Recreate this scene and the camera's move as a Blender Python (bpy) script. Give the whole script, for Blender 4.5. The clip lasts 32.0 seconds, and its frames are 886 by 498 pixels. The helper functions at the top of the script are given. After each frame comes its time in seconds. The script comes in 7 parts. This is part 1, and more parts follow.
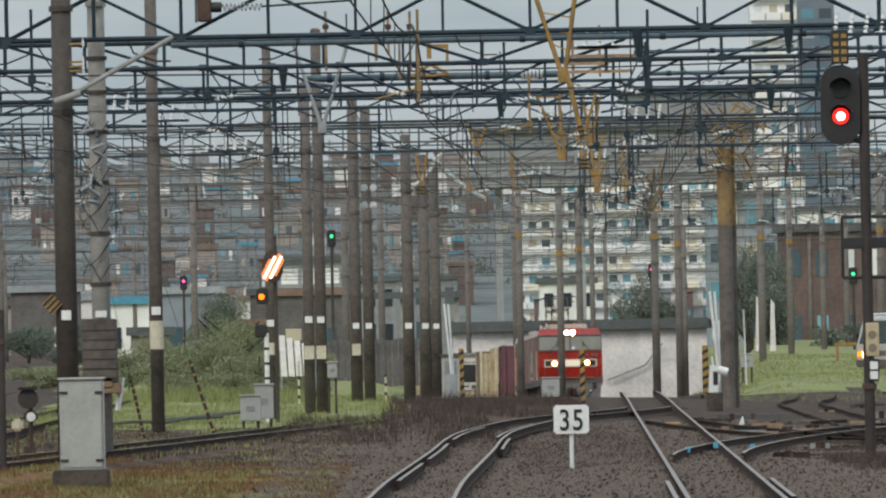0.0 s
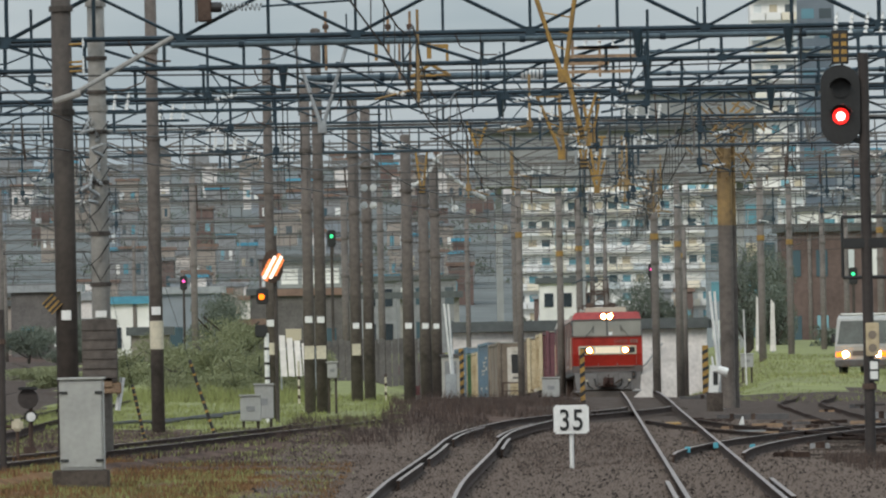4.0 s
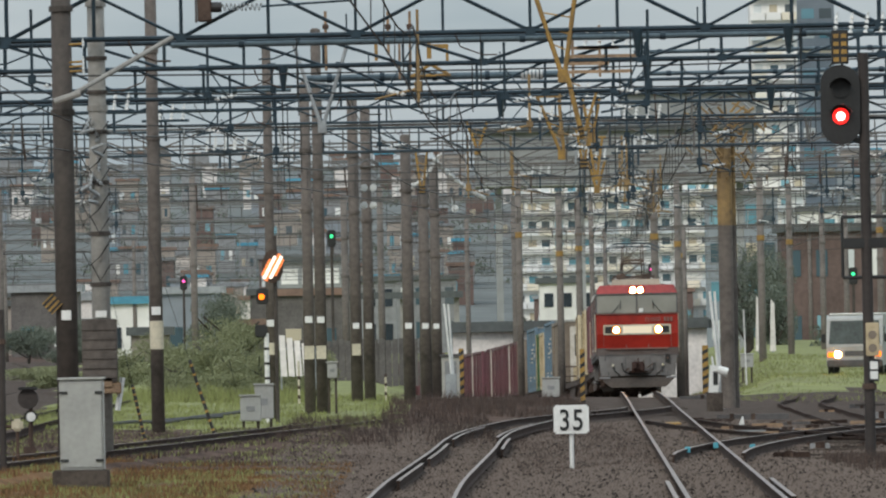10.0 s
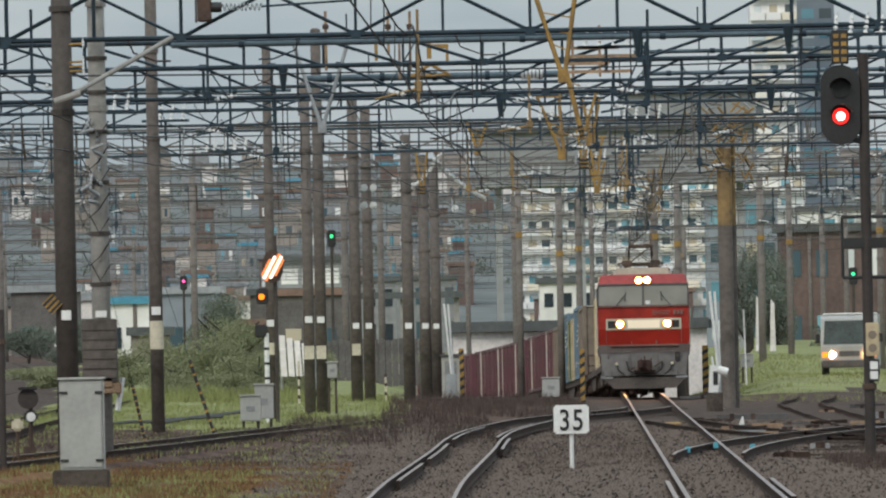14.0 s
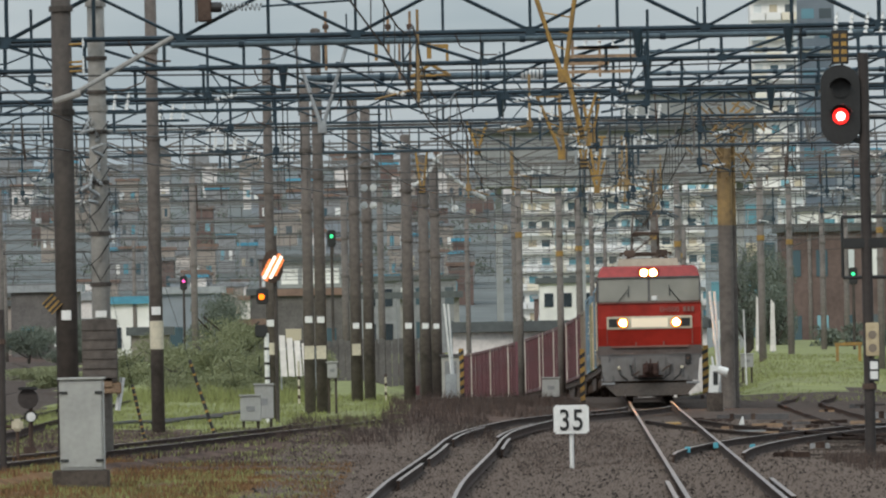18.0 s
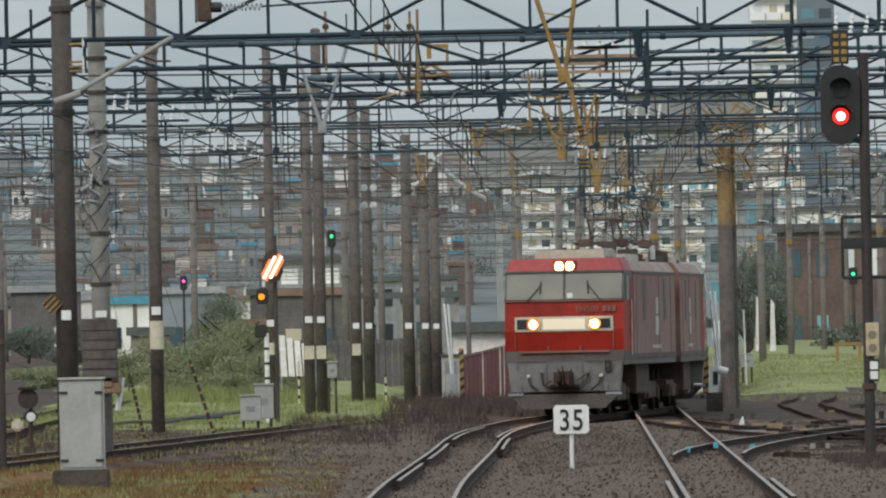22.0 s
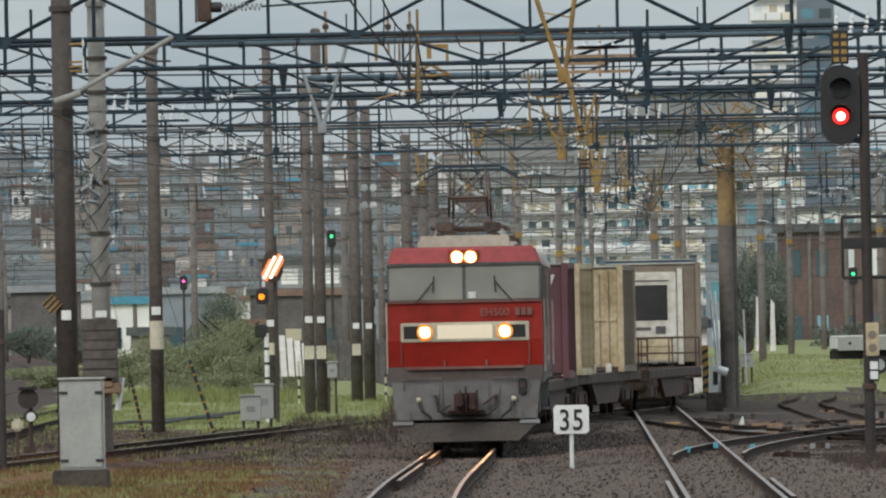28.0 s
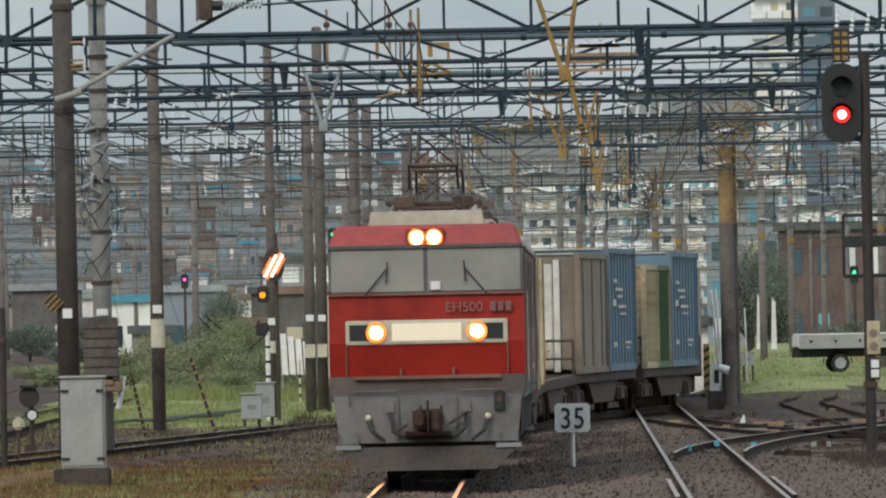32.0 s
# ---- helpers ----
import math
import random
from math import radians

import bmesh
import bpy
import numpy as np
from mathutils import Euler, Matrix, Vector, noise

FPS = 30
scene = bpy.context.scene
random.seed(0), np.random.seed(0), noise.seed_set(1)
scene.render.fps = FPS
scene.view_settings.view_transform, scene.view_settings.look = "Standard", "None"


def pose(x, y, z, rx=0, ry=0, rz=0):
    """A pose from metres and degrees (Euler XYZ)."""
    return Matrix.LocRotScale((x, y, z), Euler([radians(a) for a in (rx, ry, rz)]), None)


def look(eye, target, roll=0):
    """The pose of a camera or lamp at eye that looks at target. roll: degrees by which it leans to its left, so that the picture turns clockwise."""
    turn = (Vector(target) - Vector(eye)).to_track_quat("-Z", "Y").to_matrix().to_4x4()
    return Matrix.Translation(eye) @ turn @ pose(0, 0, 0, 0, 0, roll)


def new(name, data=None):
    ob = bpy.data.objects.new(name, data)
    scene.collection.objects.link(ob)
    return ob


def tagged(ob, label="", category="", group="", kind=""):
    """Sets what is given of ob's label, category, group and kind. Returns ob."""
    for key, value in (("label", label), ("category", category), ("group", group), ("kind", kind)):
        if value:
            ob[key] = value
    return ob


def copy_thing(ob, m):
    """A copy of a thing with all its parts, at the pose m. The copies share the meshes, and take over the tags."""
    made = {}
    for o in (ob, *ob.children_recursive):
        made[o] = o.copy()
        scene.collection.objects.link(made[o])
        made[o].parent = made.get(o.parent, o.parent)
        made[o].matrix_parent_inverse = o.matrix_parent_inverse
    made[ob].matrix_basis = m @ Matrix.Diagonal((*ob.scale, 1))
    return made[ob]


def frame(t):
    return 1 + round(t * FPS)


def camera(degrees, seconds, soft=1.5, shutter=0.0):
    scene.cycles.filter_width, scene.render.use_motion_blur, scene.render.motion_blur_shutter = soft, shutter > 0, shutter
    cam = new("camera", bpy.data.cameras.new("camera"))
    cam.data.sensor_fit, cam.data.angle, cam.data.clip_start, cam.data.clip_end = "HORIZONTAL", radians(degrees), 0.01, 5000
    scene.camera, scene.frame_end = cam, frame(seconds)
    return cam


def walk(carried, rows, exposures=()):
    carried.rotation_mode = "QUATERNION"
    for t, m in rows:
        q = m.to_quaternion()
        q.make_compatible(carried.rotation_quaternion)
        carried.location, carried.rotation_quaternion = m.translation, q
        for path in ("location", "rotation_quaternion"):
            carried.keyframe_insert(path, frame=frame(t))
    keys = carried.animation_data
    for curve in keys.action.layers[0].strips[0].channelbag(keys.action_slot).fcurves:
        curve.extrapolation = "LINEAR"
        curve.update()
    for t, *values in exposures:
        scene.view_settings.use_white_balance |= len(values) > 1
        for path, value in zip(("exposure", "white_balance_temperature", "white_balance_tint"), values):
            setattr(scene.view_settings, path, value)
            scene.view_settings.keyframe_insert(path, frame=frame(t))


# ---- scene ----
LENS = 4.726
TILT = 90.425
cam = camera(LENS, 32.0, soft=2.15)
LEAN = 0.02        # the camera leans to its right: slope of its horizon
ROLL = pose(0, 0, 0, 0, 0, -math.degrees(math.atan(LEAN)))
walk(cam, [(0.0, pose(0, 0, 2.0, TILT) @ ROLL), (31.1, pose(0, 0, 2.0, TILT) @ ROLL),
           (31.5, pose(0, 0, 2.0, TILT - 0.001, 0, 0.005) @ ROLL), (32.0, pose(0, 0, 2.0, TILT - 0.009, 0, 0.006) @ ROLL)])


def level(x, y, z):
    """A place given across, along and above the leaning camera's axis, in the upright world."""
    return x + LEAN * (z - 2.0 - 0.00742 * y), y, z - LEAN * x
scene.view_settings.exposure = 0.3

# ---- world and light ----
world = bpy.data.worlds.new("world")
scene.world = world
world.use_nodes = True
wn = world.node_tree
sky = wn.nodes.new("ShaderNodeTexSky")
sky.sky_type, sky.sun_disc = "NISHITA", False
sky.sun_elevation, sky.sun_rotation = radians(28), radians(150)
sky.air_density, sky.dust_density = 1.0, 1.0
# overcast: a cloud layer that brightens towards the zenith lies over the sky
wco = wn.nodes.new("ShaderNodeTexCoord")
wsep = wn.nodes.new("ShaderNodeSeparateXYZ")
wn.links.new(wco.outputs["Generated"], wsep.inputs[0])
wup = wn.nodes.new("ShaderNodeMath")
wup.operation, wup.use_clamp = "MULTIPLY_ADD", False
wup.inputs[1].default_value, wup.inputs[2].default_value = 2.0, 1.0
wmax = wn.nodes.new("ShaderNodeMath")
wmax.operation = "MAXIMUM"
wmax.inputs[1].default_value = 0.0
wn.links.new(wsep.outputs[2], wmax.inputs[0])
wn.links.new(wmax.outputs[0], wup.inputs[0])
wmap = wn.nodes.new("ShaderNodeMapping")
wmap.inputs["Scale"].default_value = (14, 14, 60)
wn.links.new(wco.outputs["Generated"], wmap.inputs[0])
wnoise = wn.nodes.new("ShaderNodeTexNoise")
wnoise.inputs["Scale"].default_value, wnoise.inputs["Detail"].default_value = 1.0, 4
wn.links.new(wmap.outputs[0], wnoise.inputs["Vector"])
wramp = wn.nodes.new("ShaderNodeValToRGB")
wramp.color_ramp.elements[0].position, wramp.color_ramp.elements[1].position = 0.35, 0.68
wramp.color_ramp.elements[0].color, wramp.color_ramp.elements[1].color = (0.3, 0.375, 0.43, 1), (0.52, 0.565, 0.59, 1)
wn.links.new(wnoise.outputs[0], wramp.inputs[0])
wmul = wn.nodes.new("ShaderNodeVectorMath")
wmul.operation = "SCALE"
wn.links.new(wramp.outputs[0], wmul.inputs[0])
wsc = wn.nodes.new("ShaderNodeMath")
wsc.operation = "MULTIPLY"
wsc.inputs[1].default_value = 10.0
wn.links.new(wup.outputs[0], wsc.inputs[0])
wn.links.new(wsc.outputs[0], wmul.inputs["Scale"])
wmix = wn.nodes.new("ShaderNodeMixRGB")
wmix.inputs[0].default_value = 0.9
wn.links.new(sky.outputs[0], wmix.inputs[1])
wn.links.new(wmul.outputs[0], wmix.inputs[2])
wn.links.new(wmix.outputs[0], wn.nodes["Background"].inputs[0])
wn.nodes["Background"].inputs[1].default_value = 0.085
sun = new("sun", bpy.data.lights.new("sun", "SUN"))
sun.data.energy, sun.data.angle, sun.data.color = 1.25, radians(25), (1.0, 0.92, 0.8)
sun.matrix_basis = look((-60, -100, 90), (0, 0, 0))


# ---- materials ----
def mat(name, color, rough=0.7, metal=0.0, var=0.25, scale=3.0, bump=0.0, tint=None, emit=0.0, spec=0.5, fine=8.0, island=0.0):
    m = bpy.data.materials.new(name)
    m.use_nodes = True
    nt = m.node_tree
    b = nt.nodes["Principled BSDF"]
    b.inputs["Roughness"].default_value, b.inputs["Metallic"].default_value = rough, metal
    b.inputs["Specular IOR Level"].default_value = spec
    if emit:
        b.inputs["Base Color"].default_value = (*color, 1)
        b.inputs["Emission Color"].default_value, b.inputs["Emission Strength"].default_value = (*color, 1), emit
        return m
    co = nt.nodes.new("ShaderNodeTexCoord")
    n1 = nt.nodes.new("ShaderNodeTexNoise")
    n1.inputs["Scale"].default_value, n1.inputs["Detail"].default_value = scale, 4
    n2 = nt.nodes.new("ShaderNodeTexNoise")
    n2.inputs["Scale"].default_value, n2.inputs["Detail"].default_value = scale * fine, 3
    info = nt.nodes.new("ShaderNodeObjectInfo")
    nt.links.new(co.outputs["Object"], n1.inputs["Vector"])
    nt.links.new(co.outputs["Object"], n2.inputs["Vector"])
    add = nt.nodes.new("ShaderNodeMath")
    add.operation = "MULTIPLY_ADD"
    add.inputs[1].default_value = 0.5
    nt.links.new(n2.outputs[0], add.inputs[0])
    nt.links.new(n1.outputs[0], add.inputs[2])
    ad2 = nt.nodes.new("ShaderNodeMath")
    ad2.operation = "MULTIPLY_ADD"
    ad2.inputs[1].default_value = island or 0.12
    if island:      # each stone, blade or leaf differs a little
        info = nt.nodes.new("ShaderNodeNewGeometry")
    nt.links.new(info.outputs["Random Per Island" if island else "Random"], ad2.inputs[0])
    nt.links.new(add.outputs[0], ad2.inputs[2])
    ramp = nt.nodes.new("ShaderNodeValToRGB")
    t = tint or tuple(c * (1 - 1.6 * var) for c in color)
    ramp.color_ramp.elements[0].position, ramp.color_ramp.elements[1].position = 0.52 + island * 0.4, 1.0 + island * 0.55
    ramp.color_ramp.elements[0].color = (*[max(0.0, c) for c in t], 1)
    ramp.color_ramp.elements[1].color = (*[min(1, c * (1 + 0.6 * var)) for c in color], 1)
    nt.links.new(ad2.outputs[0], ramp.inputs[0])
    nt.links.new(ramp.outputs[0], b.inputs["Base Color"])
    if bump:
        bu = nt.nodes.new("ShaderNodeBump")
        bu.inputs["Strength"].default_value, bu.inputs["Distance"].default_value = bump, 0.03
        nt.links.new(n2.outputs[0], bu.inputs["Height"])
        nt.links.new(bu.outputs[0], b.inputs["Normal"])
    return m


M = dict(
    # mast paint in three tones, paler with distance to stand in for haze
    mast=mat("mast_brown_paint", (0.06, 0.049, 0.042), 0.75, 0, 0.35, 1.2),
    # this middle tone is also the control box's own brown
    mastmid=mat("haze_paled_mast_brown", (0.122, 0.102, 0.089), 0.78, 0, 0.35, 1.0),
    mastfar=mat("haze_paled_pole_steel", (0.16, 0.14, 0.125), 0.8, 0, 0.3, 1.0),
    postdark=mat("signal_post_black_paint", (0.04, 0.031, 0.028), 0.7, 0, 0.3, 1.5),
    # truss steel for the farther beams, greyed to stand in for haze
    steelfar=mat("haze_greyed_truss_steel", (0.125, 0.13, 0.13), 0.7, 0.1, 0.35, 0.8, tint=(0.1, 0.075, 0.06)),
    coolerc=mat("cooler_cream_paint", (0.34, 0.3, 0.235), 0.65, 0, 0.25, 0.8, tint=(0.22, 0.185, 0.145)),
    tan=mat("rusty_tan_timber_end", (0.3, 0.2, 0.12), 0.85, 0, 0.4, 3.0, tint=(0.12, 0.085, 0.065)),
    concrete=mat("pole_concrete", (0.3, 0.29, 0.27), 0.9, 0, 0.2, 1.5),
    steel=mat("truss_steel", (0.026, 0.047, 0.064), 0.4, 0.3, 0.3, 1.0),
    galv=mat("galvanised_steel", (0.34, 0.36, 0.37), 0.55, 0.4, 0.2, 2.0),
    wire=mat("wire_copper_dark", (0.05, 0.05, 0.05), 0.6, 0.5, 0.2, 1.0),
    yellow=mat("warning_yellow_paint", (0.32, 0.19, 0.045), 0.75, 0, 0.3, 3.0, tint=(0.17, 0.105, 0.045)),
    black=mat("black_paint", (0.02, 0.02, 0.02), 0.6, 0, 0.3, 2.0),
    white=mat("white_paint", (0.72, 0.72, 0.7), 0.6, 0, 0.12, 2.0),
    porcelain=mat("porcelain", (0.62, 0.63, 0.62), 0.25, 0, 0.08, 4.0),
    rail=mat("rail_worn_steel", (0.3, 0.235, 0.2), 0.42, 0.85, 0.3, 2.0),
    railside=mat("rail_rust", (0.05, 0.034, 0.028), 0.85, 0.0, 0.4, 4.0, spec=0.1),
    sleeper=mat("sleeper_dark_wood", (0.085, 0.07, 0.06), 0.85, 0, 0.35, 2.0, 0.3, spec=0.08),
    ballast=mat("ballast_stone", (0.072, 0.056, 0.047), 0.9, 0, 0.6, 2.6, 1.0, tint=(0.028, 0.021, 0.018), spec=0.06, fine=6),
    stone=mat("loose_ballast_stone", (0.112, 0.089, 0.076), 0.9, 0, 0.4, 3.0, tint=(0.024, 0.018, 0.015), spec=0.15, island=0.6),
    blade=mat("grass_blade", (0.2, 0.22, 0.085), 0.75, 0, 0.4, 0.35, tint=(0.12, 0.125, 0.055), spec=0.15, island=0.5),
    dryblade=mat("dry_grass_blade", (0.15, 0.086, 0.042), 0.85, 0, 0.4, 0.5, tint=(0.055, 0.038, 0.022), spec=0.1, island=0.5),
    grass=mat("wet_grass", (0.185, 0.2, 0.08), 0.8, 0, 0.45, 0.3, 0.6, tint=(0.115, 0.115, 0.06), spec=0.1, fine=14),
    straw=mat("dry_grass", (0.14, 0.078, 0.04), 0.9, 0, 0.5, 0.5, 0.6, tint=(0.06, 0.048, 0.023), spec=0.06),
    soil=mat("damp_brown_soil", (0.088, 0.058, 0.046), 0.9, 0, 0.5, 0.5, 0.6, spec=0.06),
    # both leaf greens are paled and greyed to stand in for haze
    leaf=mat("shrub_leaf", (0.21, 0.225, 0.13), 0.85, 0, 0.2, 0.5, tint=(0.15, 0.165, 0.095), spec=0.1, island=0.3),
    darkleaf=mat("tree_leaf", (0.135, 0.155, 0.125), 0.85, 0, 0.3, 0.6, tint=(0.1, 0.115, 0.093), spec=0.1, island=0.3),
    weed=mat("weed_brown", (0.075, 0.05, 0.04), 0.85, 0, 0.5, 2.0),
    bark=mat("bark", (0.06, 0.05, 0.04), 0.9, 0, 0.3, 3.0),
    red=mat("locomotive_red_paint", (0.265, 0.02, 0.012), 0.5, 0, 0.25, 0.5, spec=0.15),
    redroof=mat("faded_red_roof_paint", (0.3, 0.03, 0.028), 0.5, 0, 0.25, 1.0),
    dusty=mat("dusty_red_side", (0.175, 0.105, 0.085), 0.6, 0, 0.4, 0.3, tint=(0.15, 0.036, 0.028)),
    pant=mat("rusty_pantograph_tube", (0.1, 0.066, 0.05), 0.75, 0.1, 0.4, 2.0),
    pilot=mat("pilot_grey_paint", (0.165, 0.16, 0.156), 0.75, 0, 0.3, 0.7, tint=(0.11, 0.1, 0.094)),
    grey=mat("grey_paint", (0.24, 0.245, 0.25), 0.55, 0, 0.2, 1.5),
    darkgrey=mat("dark_grey_paint", (0.09, 0.085, 0.085), 0.6, 0, 0.3, 1.5),
    cream=mat("cream_paint", (0.55, 0.5, 0.38), 0.55, 0, 0.2, 1.5),
    rooflight=mat("weathered_light_grey", (0.42, 0.41, 0.37), 0.6, 0, 0.2, 1.5),
    rust=mat("rusty_iron", (0.078, 0.05, 0.038), 0.85, 0.1, 0.4, 2.0),
    wine=mat("wine_red_container", (0.13, 0.048, 0.057), 0.6, 0, 0.3, 0.9, tint=(0.085, 0.038, 0.042)),
    fence=mat("weathered_fence_board", (0.13, 0.12, 0.115), 0.85, 0, 0.3, 1.0),
    blue=mat("faded_blue_container", (0.11, 0.19, 0.26), 0.65, 0, 0.3, 0.5, tint=(0.13, 0.155, 0.17)),
    brown=mat("brown_grey_container", (0.215, 0.175, 0.135), 0.7, 0, 0.35, 0.45, tint=(0.135, 0.105, 0.08)),
    creamc=mat("cream_container", (0.5, 0.42, 0.28), 0.6, 0, 0.28, 0.9, tint=(0.28, 0.2, 0.1)),
    whitec=mat("white_container", (0.58, 0.55, 0.5), 0.6, 0, 0.3, 0.6, tint=(0.32, 0.27, 0.2)),
    green=mat("green_container", (0.05, 0.13, 0.05), 0.55, 0, 0.2, 0.9),
    cabinet=mat("cabinet_light_grey", (0.36, 0.36, 0.345), 0.6, 0, 0.12, 1.5),
    wallw=mat("shed_white_wall", (0.72, 0.68, 0.65), 0.8, 0, 0.2, 0.6),
    rooft=mat("brown_tile_roof", (0.2, 0.13, 0.1), 0.8, 0, 0.25, 0.3),
    roofg=mat("grey_tile_roof", (0.2, 0.21, 0.22), 0.8, 0, 0.25, 0.3),
    bridged=mat("overbridge_grey_cladding", (0.29, 0.3, 0.3), 0.8, 0, 0.2, 0.15),
    roofd=mat("shed_dark_roof", (0.09, 0.1, 0.1), 0.7, 0, 0.25, 0.4),
    # brick red dulled towards grey to stand in for haze
    brickw=mat("brick_facade", (0.145, 0.1, 0.088), 0.85, 0, 0.25, 0.4),
    facade=mat("pale_facade", (0.8, 0.79, 0.76), 0.85, 0, 0.2, 0.1),
    facade2=mat("beige_facade", (0.32, 0.28, 0.245), 0.85, 0, 0.15, 0.1),
    facadeb=mat("blue_grey_facade", (0.25, 0.28, 0.31), 0.8, 0, 0.15, 0.1),
    windark=mat("dark_window_glass", (0.03, 0.04, 0.05), 0.12, 0, 0.3, 0.3),
    bluepaint=mat("bright_blue_roof", (0.08, 0.3, 0.42), 0.6, 0, 0.2, 0.3),
    # hill green lightened towards grey, haze put into the colour
    hill=mat("haze_greyed_hill", (0.12, 0.13, 0.125), 0.95, 0, 0.4, 0.02, tint=(0.07, 0.078, 0.075)),
    tyre=mat("tyre_rubber", (0.02, 0.02, 0.02), 0.85, 0, 0.2, 2.0),
    # light olive grey base stands in for what the cab glass reflects
    glassw=mat("cab_glass_reflection_tone", (0.215, 0.205, 0.17), 0.1, 0, 0.3, 0.3, tint=(0.13, 0.125, 0.105), fine=4.0),
    # glowing orange ring that stands in for the headlamps' glare halo
    lampring=mat("headlamp_halo_glow", (1.0, 0.3, 0.05), emit=0.3),
    headlamp=mat("headlamp_glow", (1.0, 0.38, 0.1), emit=500.0),
    redlamp=mat("red_signal_glow", (1.0, 0.02, 0.015), emit=1.1),
    redcore=mat("red_signal_core", (1.0, 0.42, 0.36), emit=6.0),
    amberlamp=mat("amber_signal_glow", (1.0, 0.2, 0.005), emit=1.6),
    pinklamp=mat("magenta_signal_glow", (1.0, 0.1, 0.42), emit=1.2),
    greenlamp=mat("green_signal_glow", (0.05, 1.0, 0.35), emit=0.9),
    discwhite=mat("lit_white_stripe", (1.0, 0.8, 0.68), emit=0.95),
    # faint glow added to brighten the front cream panel, no lamp of its own
    panelglow=mat("panel_fill_glow", (0.85, 0.74, 0.56), emit=0.16),
    orangestripe=mat("glowing_orange_stripe", (1.0, 0.25, 0.07), emit=0.5),
    cyan=mat("cyan_paint", (0.1, 0.4, 0.5), 0.5, 0, 0.1, 3.0),
    plough=mat("dusty_plough_paint", (0.06, 0.05, 0.043), 0.85, 0, 0.3, 1.5),
)


def mixed_mat(name, colors, rough=0.25):
    """A paint or pane that differs from piece to piece: rooms, curtains, blinds, washed and dirty panels."""
    m = bpy.data.materials.new(name)
    m.use_nodes = True
    nt = m.node_tree
    b = nt.nodes["Principled BSDF"]
    b.inputs["Roughness"].default_value = rough
    info = nt.nodes.new("ShaderNodeObjectInfo")
    ramp = nt.nodes.new("ShaderNodeValToRGB")
    ramp.color_ramp.interpolation = "CONSTANT"
    for i, c in enumerate(colors):
        e = ramp.color_ramp.elements[i] if i < 2 else ramp.color_ramp.elements.new(i / len(colors))
        e.position, e.color = i / len(colors), (*c, 1)
    nt.links.new(info.outputs["Random"], ramp.inputs[0])
    nt.links.new(ramp.outputs[0], b.inputs["Base Color"])
    return m


M["winmix"] = mixed_mat("curtained_window", ((0.06, 0.1, 0.12), (0.12, 0.28, 0.34), (0.75, 0.75, 0.72), (0.1, 0.12, 0.13), (0.5, 0.44, 0.33), (0.2, 0.38, 0.44), (0.6, 0.63, 0.63)))
M["balmix"] = mixed_mat("balcony_panel", ((0.8, 0.79, 0.76), (0.72, 0.73, 0.72), (0.78, 0.74, 0.63), (0.8, 0.8, 0.8), (0.55, 0.6, 0.62), (0.76, 0.7, 0.57)), 0.7)
M["coupler"] = mat("greasy_rusty_coupler", (0.07, 0.042, 0.036), 0.75, 0.1, 0.4, 3.0, spec=0.2)
M["vanglass"] = mat("dark_green_windscreen", (0.05, 0.065, 0.062), 0.35, 0, 0.3, 1.5, spec=0.2)
M["oldyellow"] = mat("blotchy_old_yellow", (0.285, 0.185, 0.075), 0.85, 0, 0.3, 1.6, tint=(0.13, 0.09, 0.055), fine=5.0)
M["skirt"] = mat("brake_dust_skirt", (0.1, 0.08, 0.073), 0.8, 0, 0.35, 0.7, tint=(0.07, 0.05, 0.044))
M["dustroof"] = mat("dusty_tan_roof", (0.26, 0.2, 0.17), 0.75, 0, 0.35, 0.5, tint=(0.16, 0.09, 0.075))
M["pipe"] = mat("carrier_pipe_galvanising", (0.1, 0.14, 0.165), 0.45, 0.3, 0.25, 1.5)


# ---- building tools ----
def box(bm, x0, x1, y0, y1, z0, z1, bevel=0.0):
    v = bmesh.ops.create_cube(bm, size=1.0)["verts"]
    for p in v:
        p.co = ((x0 + x1) / 2 + p.co.x * (x1 - x0), (y0 + y1) / 2 + p.co.y * (y1 - y0), (z0 + z1) / 2 + p.co.z * (z1 - z0))
    if bevel:
        edges = {e for p in v for e in p.link_edges}
        bmesh.ops.bevel(bm, geom=list(edges), offset=bevel, segments=2, affect="EDGES")


def bar(bm, a, b, r, n=6, r2=None):
    a, b = Vector(a), Vector(b)
    d = b - a
    m = Matrix.Translation((a + b) / 2) @ d.to_track_quat("Z", "Y").to_matrix().to_4x4()
    bmesh.ops.create_cone(bm, cap_ends=True, segments=n, radius1=r, radius2=r if r2 is None else r2, depth=d.length, matrix=m)


def loft(bm, rings, caps=True):
    vs = [[bm.verts.new(p) for p in ring] for ring in rings]
    n = len(vs[0])
    for a, b in zip(vs, vs[1:]):
        for i in range(n):
            bm.faces.new((a[i], a[(i + 1) % n], b[(i + 1) % n], b[i]))
    if caps:
        bm.faces.new(vs[0][::-1])
        bm.faces.new(vs[-1])
    bmesh.ops.recalc_face_normals(bm, faces=bm.faces)


def mesh_of(name, bm, material):
    me = bpy.data.meshes.new(name)
    bm.to_mesh(me)
    bm.free()
    me.materials.append(material)
    return me


def part(name, bm, material, parent=None, label=""):
    ob = new(name, mesh_of(name, bm, material))
    if parent:
        ob.parent = parent
    if label:
        ob["label"] = label
    return ob


def piece(name, me, parent, m):
    ob = new(name, me)
    ob.parent = parent
    ob.matrix_basis = m
    return ob


